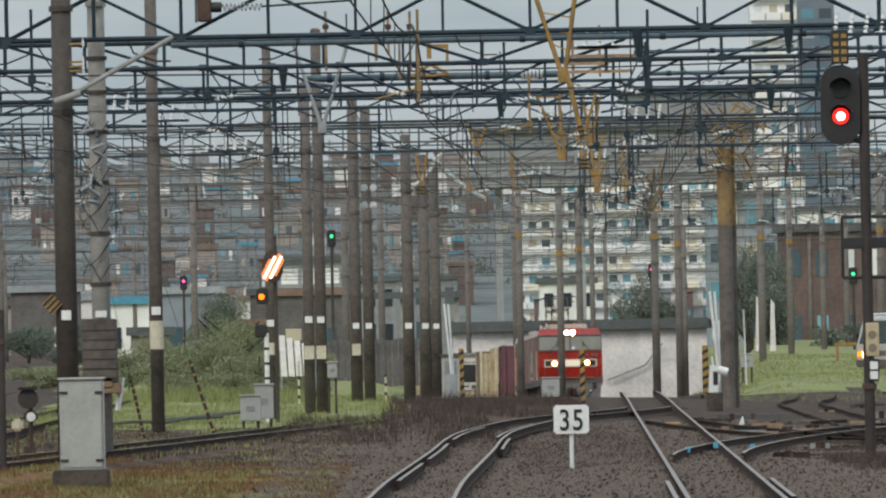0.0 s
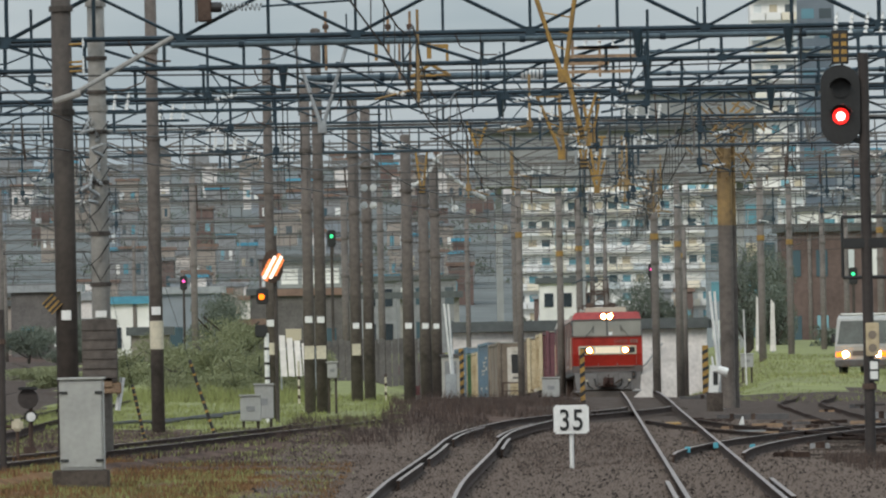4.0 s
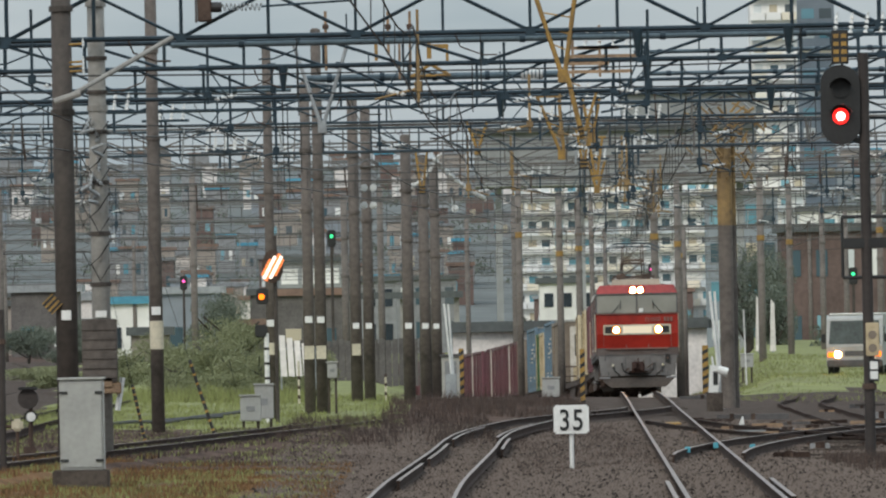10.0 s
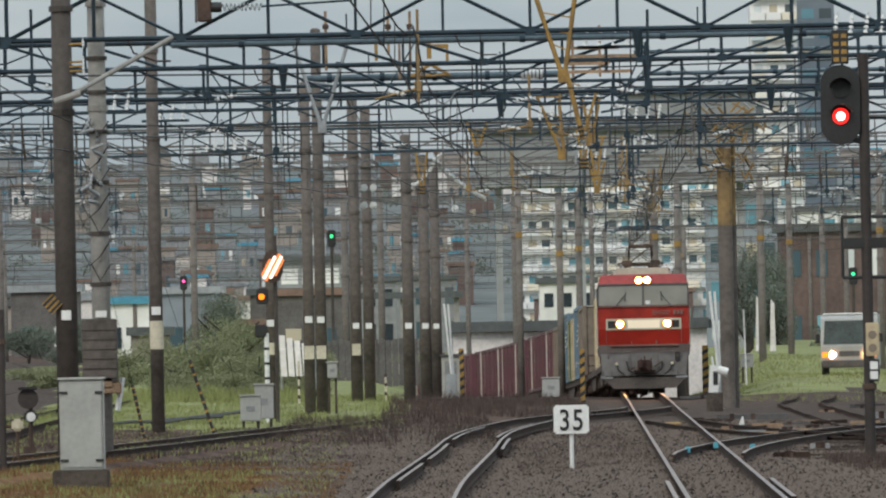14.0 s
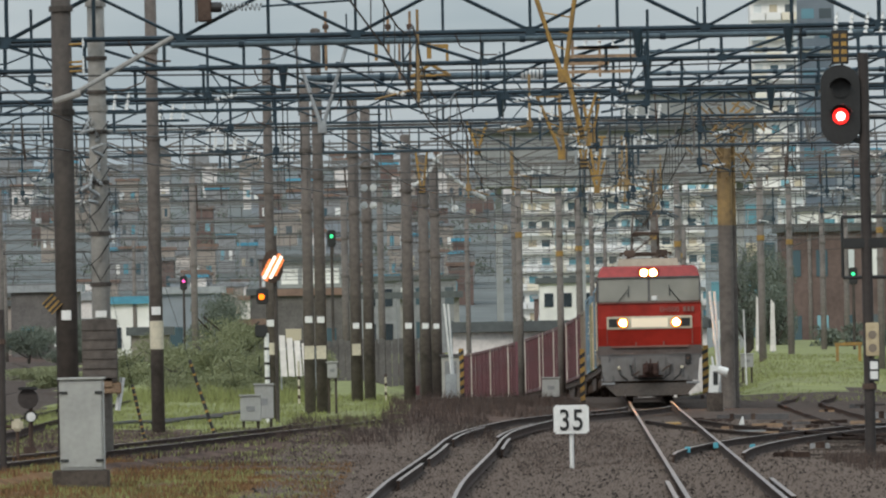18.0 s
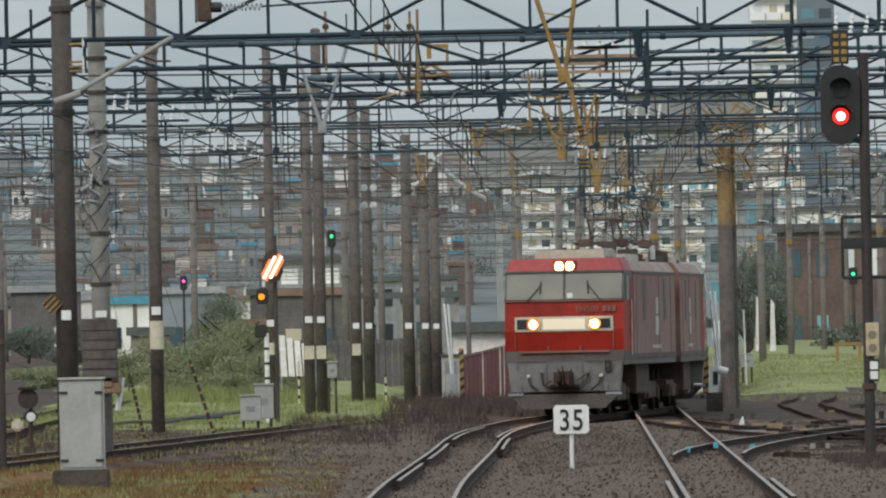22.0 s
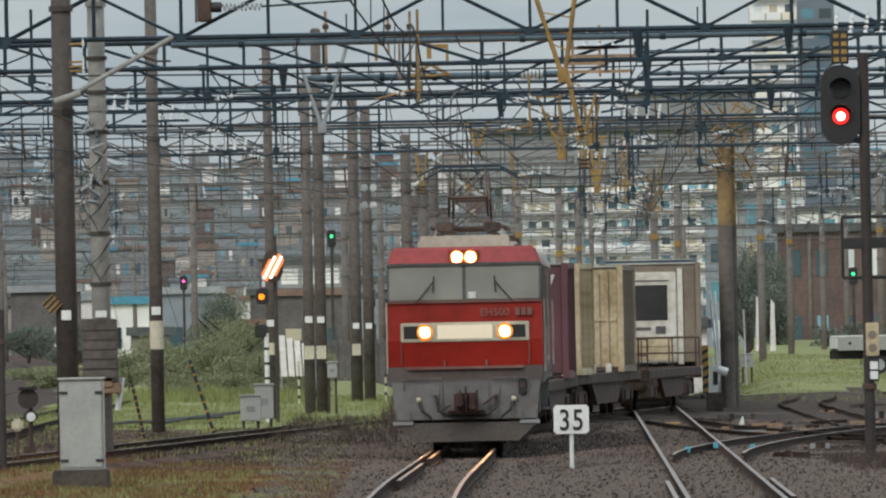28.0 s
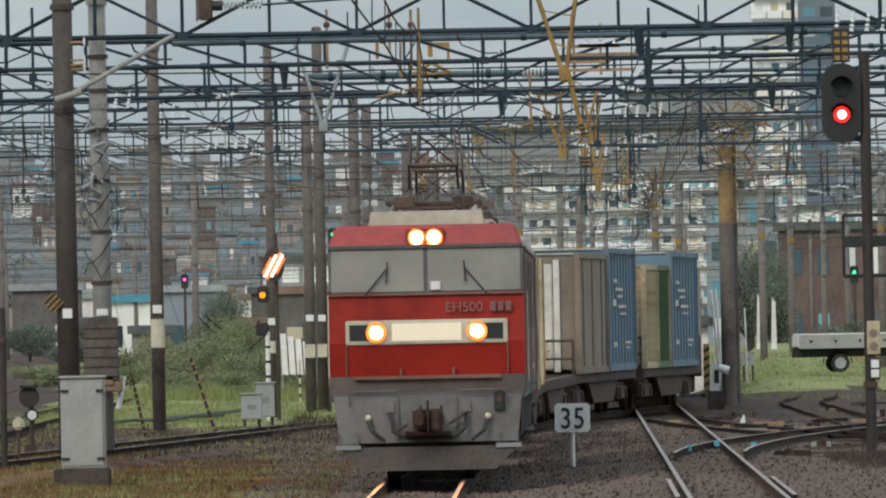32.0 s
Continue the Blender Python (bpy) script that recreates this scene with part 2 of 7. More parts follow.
def thing(name, x=0.0, y=0.0, z=0.0, rz=0, label="", category="", group="", kind=""):
    ob = new(name)
    ob.empty_display_size = 0.2
    ob.matrix_basis = pose(*level(x, y, z), 0, 0, rz)
    return tagged(ob, label, category, group, kind)


def group_of(name, label="", category="", group="", kind=""):
    """The parent, at the world's origin, of parts that lie at their own places."""
    ob = new(name)
    ob.empty_display_size = 0.2
    return tagged(ob, label, category, group, kind)


def tube(pts, r, n=5):
    """One bent rod through the points."""
    bm = bmesh.new()
    rings = []
    pts = [Vector(p) for p in pts]
    for i, p in enumerate(pts):
        d = (pts[min(i + 1, len(pts) - 1)] - pts[max(i - 1, 0)]).normalized()
        q = d.to_track_quat("Z", "Y").to_matrix()
        rings.append([p + q @ Vector((r * math.cos(6.2832 * k / n), r * math.sin(6.2832 * k / n), 0)) for k in range(n)])
    loft(bm, rings)
    return bm


def boxes(*rows, bevel=0.0):
    bm = bmesh.new()
    for r in rows:
        box(bm, *r, bevel=bevel)
    return bm


def bars(*rows, n=6):
    bm = bmesh.new()
    for a, b, r in rows:
        bar(bm, a, b, r, n)
    return bm


def curve_at(table, y):
    """Smooth value from rows of (y, value)."""
    if y <= table[0][0]:
        (a, b), (c, d) = table[0], table[1]
        return b + (d - b) * (y - a) / (c - a)
    for i in range(len(table) - 1):
        (a, b), (c, d) = table[i], table[i + 1]
        if y <= c:
            u = (y - a) / (c - a)
            p0 = table[i - 1] if i else (2 * a - c, 2 * b - d)
            p3 = table[i + 2] if i + 2 < len(table) else (2 * c - a, 2 * d - b)
            m0 = (d - p0[1]) / (c - p0[0]) * (c - a)
            m1 = (p3[1] - b) / (p3[0] - a) * (c - a)
            return ((2 * u ** 3 - 3 * u * u + 1) * b + (u ** 3 - 2 * u * u + u) * m0
                    + (3 * u * u - 2 * u ** 3) * d + (u ** 3 - u * u) * m1)
    (a, b), (c, d) = table[-2], table[-1]
    return d + (d - b) * (y - c) / (c - a)


# the way of the train: sideways place and rail height by distance
WAY_X = [(100, -0.9), (126, -0.55), (154.5, -0.28), (175, 0.03), (195, 0.36), (212, 0.62), (224, 0.94), (234, 1.46), (243.5, 2.1),
         (253, 2.95), (262.5, 4.09), (271, 5.0), (282, 5.5), (302, 5.78), (333, 6.26), (351, 6.5), (369, 6.72), (390, 6.86), (410, 6.84),
         (443, 6.52), (464, 6.02), (475, 5.69), (500, 4.78), (534, 3.1), (557, 1.6), (600, -1.9), (660, -8.5), (760, -23), (900, -48)]
WAY_Z = [(100, -0.18), (154, -0.215), (195, -0.2), (224, -0.135), (243, -0.06), (272, 0.0), (300, 0.02), (350, -0.05), (380, -0.28),
         (410, -0.68), (475, -1.67), (560, -3.0), (660, -4.2), (900, -6)]


def way(y):
    return Vector(level(curve_at(WAY_X, y), y, curve_at(WAY_Z, y)))


def main_x(y):
    return 1.81 + 0.0131 * y


def left_x(y):
    return -19.2 + 0.0677 * y
# ---- ground ----
def plain_rise(x, y):
    """Height of the ground over the camera's leaning plane."""
    z = curve_at(WAY_Z, min(max(y, 100), 640)) - 0.2
    c = curve_at(WAY_X, min(max(y, 100), 640))
    if y < 285:     # the straight track lies a little higher than the crossover
        k = min(1.0, max(0.0, (x - c - 0.9) / max(0.8, main_x(y) - c - 1.8)))
        z = z * (1 - k) - 0.16 * k
    dip = z
    flat = -0.36
    # the cutting in which the far track sinks
    edge = max(8.4, 0.0262 * y + 0.1)
    w = min(1.0, max(0.0, (abs(x - c + 1.0) - 5.5) / 5.0))
    if y > 372 and c < x < edge:
        w *= max(0.0, 1 - (y - 372) / 30)
    z = dip * (1 - w) + flat * w if dip < flat else dip
    if 150 < y < 256 and abs(x - left_x(y)) < 1.3:
        z = max(z, -0.27)
    if 316 < y < 404 and x > c + 1.5:
        z += 0.2 * min(1.0, (x - c - 1.5) / 0.8) * min(1.0, (y - 316) / 20, (404 - y) / 26) * max(0.0, min(1.0, (edge + 1 - x) / 1.5))
    if x > edge:
        k = min(1.0, (x - edge) / 1.5) * min(1.0, max(0.0, (y - 322) / 26))
        z = max(z, flat) * (1 - k) + (0.42 + 0.9 * min(1.0, max(0.0, (y - 385) / 170))) * k
    if x < -0.5 and y > 190:
        k = min(1.0, (-0.5 - x) / 2.5) * min(1.0, max(0.0, (y - 225) / 40))
        z = z * (1 - k) + (-0.25 + 0.25 * min(1.0, max(0.0, (y - 290) / 160))) * k
    return z + 0.035 * noise.noise((x * 0.7, y * 0.25, 0))


def rise(x, y):
    """Height of the ground."""
    return plain_rise(x, y) - LEAN * max(-30.0, min(30.0, x))


def build_ground():
    bm = bmesh.new()
    xs = [-4000, -1500, -500, -200, -100, -60, -40, -30, -24, -20] + [-17 + 0.5 * i for i in range(80)] + [24, 28, 34, 44, 60, 100, 200, 500, 1500, 4000]
    ys = [-400, -100, 0, 60, 100] + [110 + 2.5 * i for i in range(80)] + [312 + 5 * i for i in range(70)] + [670, 700, 760, 850, 1000, 1400, 2200, 4500]
    grid = [[bm.verts.new((x, y, rise(x, y) if abs(x) < 60 and 90 < y < 1000 else -0.45)) for x in xs] for y in ys]
    for j in range(len(ys) - 1):
        for i in range(len(xs) - 1):
            bm.faces.new((grid[j][i], grid[j][i + 1], grid[j + 1][i + 1], grid[j + 1][i]))
    ob = part("ground", bm, M["ballast"])
    ob.data.materials.append(M["grass"])
    ob.data.materials.append(M["straw"])
    ob.data.materials.append(M["soil"])
    for p in ob.data.polygons:
        x, y, z = p.center
        n = noise.noise((x * 0.25, y * 0.05, 3))
        if x > max(9.0, 0.0262 * y + 0.5) + 0.8 * n and y > 334 + 10 * n:
            p.material_index = 1
        elif -0.0315 * y - 1.5 + n < x < -1.2 + 1.2 * n and y > 238 + 14 * noise.noise((x * 0.9, y * 0.1, 6)):
            p.material_index = 1
        elif x < -1.9 + 1.3 * n and 130 < y < 182 + 12 * n:
            p.material_index = 2 if noise.noise((x * 0.9, y * 0.16, 9)) < 0.2 else 1
        elif x < -0.9 + 0.9 * n and 178 < y < 240 or -2.5 + n < x < 2.8 + n and 240 < y < 330 and abs(x - curve_at(WAY_X, y)) > 1.6:
            p.material_index = 3
        elif y > 640 or abs(x) > 34:
            p.material_index = 3 if x < 0 else 1
        p.use_smooth = True
    tagged(ob, "dark brown ballast with wet grass banks and dry grass", "ground", kind="structure")


build_ground()


def build_rail(name, fx, y0, y1, step, off, zoff=0.0, zf=None, shiny=True):
    """One rail: foot, web and worn head along the line x = fx(y)."""
    prof = [(-0.055, -0.15), (0.055, -0.15), (0.02, -0.12), (0.01, -0.045), (0.03, -0.035), (0.03, 0.0), (-0.03, 0.0), (-0.03, -0.035), (-0.01, -0.045), (-0.02, -0.12)]
    rings, y = [], y0
    n = max(2, int((y1 - y0) / step))
    for i in range(n + 1):
        y = y0 + (y1 - y0) * i / n
        x, sl = fx(y), (fx(y + 0.5) - fx(y - 0.5))
        z = (zf or (lambda v: -0.1))(y) + zoff
        k = 1 / math.sqrt(1 + sl * sl)
        x, y, z = level(x, y, z)
        rings.append([(x + (off + px) * k, y - (off + px) * sl * k, z + pz) for px, pz in prof])
    bm = bmesh.new()
    loft(bm, rings)
    ob = part(name, bm, M["rail" if shiny else "railside"])
    ob.data.materials.append(M["railside"])
    for p in ob.data.polygons:
        if p.normal.z < 0.8:
            p.material_index = 1
    return ob


def track(label, fx, y0, y1, zf, step=4.0, shiny=True, sleepers=True, every=1.3):
    t = group_of("track", kind="structure", label=label, category="railway track", group="railway tracks")
    for s in (-0.565, 0.565):
        r = build_rail("rail", fx, y0, y1, step, s, 0, zf, shiny)
        r.parent = t
    if sleepers:
        me = mesh_of("sleeper", boxes((-1.05, 1.05, -0.11, 0.11, -0.42, -0.225), bevel=0.012), M["sleeper"])
        y = y0
        while y < y1:
            sl = fx(y + 0.5) - fx(y - 0.5)
            piece("sleeper", me, t, pose(*level(fx(y), y, zf(y)), 0, 0, -math.degrees(math.atan(sl))))
            y += every
    return t


zway = lambda y: curve_at(WAY_Z, y)
track("worn railway track swinging across a crossover", lambda y: curve_at(WAY_X, y), 118, 276, zway, 3.0)
track("straight worn railway track on dark ballast", main_x, 112, 366, lambda y: zway(y) + 0.0 if y > 272 else 0.0, 4.0)
track("rusty side track beside a grass strip", left_x, 150, 256, lambda y: -0.16, 5.0, sleepers=False)
# diverging tracks on the far side of the points
SIDE_X = [(190, 8.75), (215, 8.95), (243, 9.23), (270, 9.5), (292, 9.8), (302, 10.0), (313, 10.6), (330, 11.6)]
track("dull side track curving off the points", lambda y: curve_at(SIDE_X, y), 196, 326, lambda y: plain_rise(curve_at(SIDE_X, y), y) + 0.11, 4.0, shiny=False, every=1.3)
track("worn turnout leg crossing the ballast", lambda y: curve_at([(160, 3.95), (174, 4.33), (185, 4.98), (197, 6.0), (210, 7.4), (225, 9.3), (240, 11.4)], y), 172, 240, lambda y: 0.0, 2.0, every=1.3)
track("rusty siding beyond the relay cabinet", lambda y: -8.6 - 0.004 * y, 172, 420, lambda y: -0.14, 8.0, shiny=False, sleepers=False)
track("rusty outer siding on dark ballast", lambda y: -10.2 - 0.013 * y, 200, 460, lambda y: -0.14, 8.0, shiny=False, sleepers=False)
track("dull crossing leg over dark timbers", lambda y: curve_at([(199, 9.3), (202, 8.4), (207, 7.3), (217, 6.24), (226, 5.6), (240, 5.1)], y), 199, 240, lambda y: -0.03, 1.5, shiny=False, sleepers=False)
# short check rails beside the running rails
for fx, off, y0, y1, zf in ((lambda y: curve_at(WAY_X, y), -0.42, 158, 178, zway), (lambda y: curve_at(WAY_X, y), -0.42, 184, 206, zway), (lambda y: curve_at(WAY_X, y), -0.42, 212, 232, zway),
                            (lambda y: curve_at(WAY_X, y), 0.42, 214, 236, zway), (lambda y: curve_at(WAY_X, y), 0.7, 196, 212, zway),
                            (main_x, -0.7, 128, 143, lambda y: 0.0), (main_x, 0.7, 128, 144, lambda y: 0.0)):
    tagged(build_rail("check_rail", fx, y0, y1, 3.0, off, -0.01, zf), "short worn check rail beside a running rail", "check rail", "check rails")
# long timbers under the points
tt = group_of("point_timbers", kind="structure", label="dark timbers under the points", category="sleepers")
rtm = random.Random(15)
for i in range(26):
    y = 176 + 2.6 * i
    w = rtm.uniform(1.6, 3.2)
    c = main_x(y) + 1.6 + 0.035 * (y - 176) + rtm.uniform(-0.3, 0.4)
    c, y, z = level(c, y, -0.13)
    part("timber", boxes((c - w / 2, c + w / 2, y - 0.14, y + 0.14, z - 0.24, z + rtm.uniform(-0.05, 0.03)), bevel=0.015), M["sleeper"], tt)
for x, y in ((4.1, 180), (4.75, 187), (5.3, 184)):
    x, y, z = level(x, y, 0.02)
    part("rail_bond", boxes((x - 0.045, x + 0.045, y - 0.05, y + 0.05, z - 0.1, z)), M["cyan"], tt, "small cyan rail bond")

for i in range(44):
    x, y = rtm.uniform(4.9, 9.4), rtm.uniform(192, 256)
    w, h, d = rtm.uniform(0.12, 0.5), rtm.uniform(0.0, 0.09), rtm.uniform(0.06, 0.2)
    if x < main_x(y) + 0.8:
        continue
    x, y, z = level(x, y, plain_rise(x, y))
    part("timber_end", boxes((x - w, x + w, y - d, y + d, z - 0.1, z + 0.03 + h), bevel=0.012), M[rtm.choice(("sleeper", "railside", "tan", "railside", "rust", "grey"))], tt)
# point rods, troughs, timber ends and a point machine about the turnout
FITTINGS = [(5.87, 6.33, 226.6, "tan", 0.1, 0.16), (7.73, 7.97, 221.9, "tan", 0.07, 0.16), (7.7, 8.38, 215.7, "tan", 0.09, 0.2), (7.1, 7.49, 191.6, "tan", 0.07, 0.16), (6.86, 7.15, 218.7, "grey", 0.14, 0.3), (5.52, 6.14, 179.4, "railside", 0.1, 0.2), (6.53, 8.24, 256.0, "darkgrey", 0.12, 0.25), (7.29, 9.23, 330.6, "darkgrey", 0.1, 0.25), (4.23, 4.67, 175.0, "grey", 0.03, 0.2), (6.54, 6.89, 191.3, "grey", 0.12, 0.25), (9.76, 10.38, 278.7, "tan", 0.05, 0.1), (11.13, 11.85, 294.1, "darkgrey", 0.1, 0.2), (6.35, 7.0, 230.6, "tan", 0.06, 0.1), (6.62, 6.9, 194.8, "railside", 0.08, 0.2), (5.46, 6.19, 241.0, "tan", 0.04, 0.2), (5.14, 5.64, 221.0, "tan", 0.04, 0.15), (6.8, 8.05, 206.1, "rail", 0.05, 0.06), (7.07, 8.39, 241.0, "darkgrey", 0.06, 0.1), (10.41, 10.66, 258.5, "grey", 0.15, 0.2), (13.31, 13.63, 330.6, "darkgrey", 0.1, 0.2)]
KIND = {"tan": ("timber_end", "rusty tan timber end in the points"), "grey": ("point_machine", "pale grey point machine box on the ballast"), "railside": ("point_rod", "rusty point rod across the ballast"),
        "darkgrey": ("cable_trough", "dark cable trough across the ballast"), "rail": ("point_rod", "worn steel point rod across the ballast")}
rf = random.Random(53)
for a, b, y, m, h, d in FITTINGS:
    name, lab = KIND[m]
    t = thing(name, (a + b) / 2, y, plain_rise((a + b) / 2, y) - 0.03, rf.uniform(-4, 4), label=lab, category=name.replace("_", " "), group=name.replace("_", " ") + "s")
    w = (b - a) / 2
    z = -0.16 - plain_rise((a + b) / 2, y) + 0.03
    part("bar", boxes((-w, w, -d / 2, d / 2, 0, max(0.06, z + h)), bevel=0.012), M[m], t)
    for k in range(2):
        x = w * rf.uniform(-0.8, 0.8)
        part("clamp", boxes((x - 0.05, x + 0.05, -d / 2 - 0.03, d / 2 + 0.03, 0, max(0.08, z + h + 0.025)), bevel=0.008), M["rust" if k else "railside"], t)
# ---- masts and portals ----
def mast(x, y, z0, z1, r, material="mast", label="brown painted steel pipe mast on the ballast"):
    t = thing("mast", x, y, z0, label=label, category="mast", group="overhead line masts")
    bm = bmesh.new()
    bar(bm, (0, 0, -0.4), (0, 0, z1 - z0), r, 14, r * 0.86)
    p = part("pole", bm, M[material], t)
    for f in p.data.polygons:
        f.use_smooth = abs(f.normal.z) < 0.5
    bm = bmesh.new()
    bar(bm, (0, 0, z1 - z0 - 0.001), (0, 0, z1 - z0 + 0.05), r * 0.9, 12, r * 0.5)
    part("cap", bm, M[material], t)
    for h in (0.62, 0.8):
        bm = bmesh.new()
        zz = (z1 - z0) * h
        bar(bm, (0, 0, zz - 0.05), (0, 0, zz + 0.05), r * 1.06, 12)
        part("clamp", bm, M[material], t)
    return t


def tag_plate(t, r, z, h=0.2, w=0.16, material="white", name="number_plate"):
    part(name, boxes((-w / 2, w / 2, -r - 0.03, -r - 0.012, z, z + h), bevel=0.004), M[material], t)


def striped_band(t, r, z, h, material="cream"):
    bm = bmesh.new()
    bar(bm, (0, 0, z), (0, 0, z + h), r * 1.03, 14)
    part("band", bm, M[material], t)


def insulator_mesh(n=4, r=0.05, h=0.34):
    bm = bmesh.new()
    for i in range(n):
        bar(bm, (0, 0, h * i / n), (0, 0, h * (i + 0.7) / n), r, 8, r * 0.5)
    bar(bm, (0, 0, -0.05), (0, 0, h + 0.03), r * 0.35, 6)
    return bm


ins = mesh_of("insulator", insulator_mesh(), M["porcelain"])


rng0 = random.Random(5)
m1 = mast(-6.52, 187.6, -0.45, 9.6, 0.2)
tag_plate(m1, 0.2, 2.6, 0.17, 0.17)
m2 = mast(-5.99, 190, -0.45, 9.8, 0.175, "concrete", "grey concrete pole with a dark control box")
part("control_box", boxes((-0.34, 0.28, -0.5, -0.2, 1.5, 2.62), bevel=0.02), M["mastmid"], m2, "dark brown slatted control box")
for i in range(6):
    part("slat", boxes((-0.33, 0.27, -0.52, -0.5, 1.58 + 0.17 * i, 1.7 + 0.17 * i)), M["mastmid"], m2)
tag_plate(m2, 0.175, 2.65, 0.12, 0.2)
part("timber_bracket", boxes((-0.05, 0.34, -0.48, -0.18, 1.3, 1.5), (-0.1, 0.2, -0.5, -0.46, 1.4, 1.62), bevel=0.02), M["tan"], m2, "rusty tan timber bracket")
part("leaning_plate", bars(((0.26, -0.3, 1.0), (0.36, -0.3, 1.58), 0.05), n=4), M["white"], m2, "small white leaning plate")
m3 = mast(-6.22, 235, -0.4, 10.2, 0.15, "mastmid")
tag_plate(m3, 0.15, 2.7, 0.18, 0.2)
striped_band(m3, 0.15, 1.95, 0.62)
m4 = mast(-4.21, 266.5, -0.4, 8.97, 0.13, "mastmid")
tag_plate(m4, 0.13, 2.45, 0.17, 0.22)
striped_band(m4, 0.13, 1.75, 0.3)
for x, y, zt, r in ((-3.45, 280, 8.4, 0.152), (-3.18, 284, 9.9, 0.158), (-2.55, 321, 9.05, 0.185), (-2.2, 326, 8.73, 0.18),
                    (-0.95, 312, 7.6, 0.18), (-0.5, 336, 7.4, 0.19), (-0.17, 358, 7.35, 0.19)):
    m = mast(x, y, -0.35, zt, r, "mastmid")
    tag_plate(m, r, 2.35 if x > -3 else 2.5, 0.17, 0.2)
    if x < -2.4:
        tag_plate(m, r, 1.55, 0.35, 0.26, "cream", "notice_plate")

insm = mesh_of("insulator", insulator_mesh(2, 0.03, 0.1), M["porcelain"])
# fittings on the two nearest poles
for i in range(4):
    part("insulator_arm", bars(((0.12, -0.1, 6.86 + (0.08, 0.16, 0.24, 0.55)[i]), (0.36, -0.12, 6.87 + (0.08, 0.16, 0.24, 0.55)[i]), 0.02), n=6), M["yellow"], m1, "yellow stub arm")
    piece("insulator", insm, m1, pose(0.38, -0.12, 6.84 + (0.08, 0.16, 0.24, 0.55)[i]))
insg = mesh_of("insulator", insulator_mesh(4, 0.04, 0.26), M["galv"])
for i in range(16):
    a = rng0.uniform(-0.38, 0.1)
    z = rng0.uniform(4.6, 6.0)
    piece("pole_insulator", insg, m2, pose(a, -0.22, z, rng0.uniform(-60, 60), rng0.uniform(-80, 80), 0))
for i in range(7):
    z = 3.4 + 0.42 * i
    part("pole_cable", tube([(-0.3, -0.2, z), (-0.18, -0.24, z + 0.25 * (-1) ** i), (0.0, -0.22, z - 0.1), (0.2, -0.2, z + 0.2)], 0.014, 5), M["wire"], m2)
for z in (3.2, 4.1, 5.0, 5.9, 6.6, 7.2):
    bm = bmesh.new()
    bar(bm, (0, 0, z), (0, 0, z + 0.07), 0.19, 14)
    part("strap", bm, M["mast"], m2)

# column on the bank, its head painted yellow
rc = thing("mast", 7.72, 285, 0.3, label="tall brown twin column with yellow painted head on a grass bank", category="mast", group="overhead line masts")
for dx, dy, r in ((-0.14, 0, 0.2), (0.02, 0.5, 0.15)):
    bm = bmesh.new()
    bar(bm, (dx, dy, -0.4), (dx, dy, 4.45), r, 14)
    part("pole", bm, M["mastmid"], rc)
    bm = bmesh.new()
    bar(bm, (dx, dy, 4.45), (dx, dy, 6.5), r * 1.02, 14)
    part("yellow_head", bm, M["oldyellow"], rc, "blotchy old yellow column head")
rb = random.Random(21)
for i in range(60):
    x, z = rb.gauss(0.0, 0.42), rb.uniform(5.6, 7.5)
    part("bracket", bars(((x, -0.15, z), (x + rb.uniform(-0.4, 0.4), -0.2, z + rb.uniform(0.1, 0.45)), rb.uniform(0.02, 0.042)), n=5), M["oldyellow"], rc)
for i in range(56):
    x, z = rb.gauss(-0.3, 0.6), rb.uniform(5.2, 8.2)
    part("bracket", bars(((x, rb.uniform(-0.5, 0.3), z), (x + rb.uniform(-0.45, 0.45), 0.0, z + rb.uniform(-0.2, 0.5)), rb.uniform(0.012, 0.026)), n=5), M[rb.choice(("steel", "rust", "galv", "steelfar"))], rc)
part("head_post", bars(((0.1, 0.15, 5.7), (0.1, 0.15, 7.2), 0.06), n=8), M["oldyellow"], rc)
part("guy_insulator", bars(((0.34, 0, 0.2), (0.3, 0, 2.2), 0.02), n=6), M["white"], rc)


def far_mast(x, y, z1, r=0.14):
    # the palest mast tone, with haze put into its colour
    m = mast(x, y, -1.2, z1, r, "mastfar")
    if x > 2.5 and y < 500:
        bm = bmesh.new()
        bar(bm, (0, 0, z1 + 1.2 - 2.6), (0, 0, z1 + 1.2 - 2.38), r * 1.05, 10)
        part("band", bm, M["yellow"], m, "yellow band")
    return m


rng = random.Random(4)
for x, y in ((-17.2, 420), (-19.8, 470), (-21.5, 520), (-13.6, 505), (-15.5, 372), (-9.4, 410), (-7.2, 455), (-3.9, 440), (-2.6, 470),
             (3.1, 420), (4.9, 440), (6.2, 480), (7.2, 510), (8.0, 400), (9.3, 420), (10.7, 480), (3.6, 520), (1.4, 560), (15.3, 470), (13.3, 445),
             (17.8, 500), (20.4, 540), (12.7, 560), (16.4, 400), (-26, 640), (-9.6, 600), (-20, 700), (22, 640), (9.5, 620)):
    far_mast(x, y, 7.2 + 1.2 * rng.random(), 0.13 + 0.04 * rng.random())


BRACKETS = {189: (3.42, 6.08), 208: (3.95, -3.1), 226: (6.9, 1.2)}


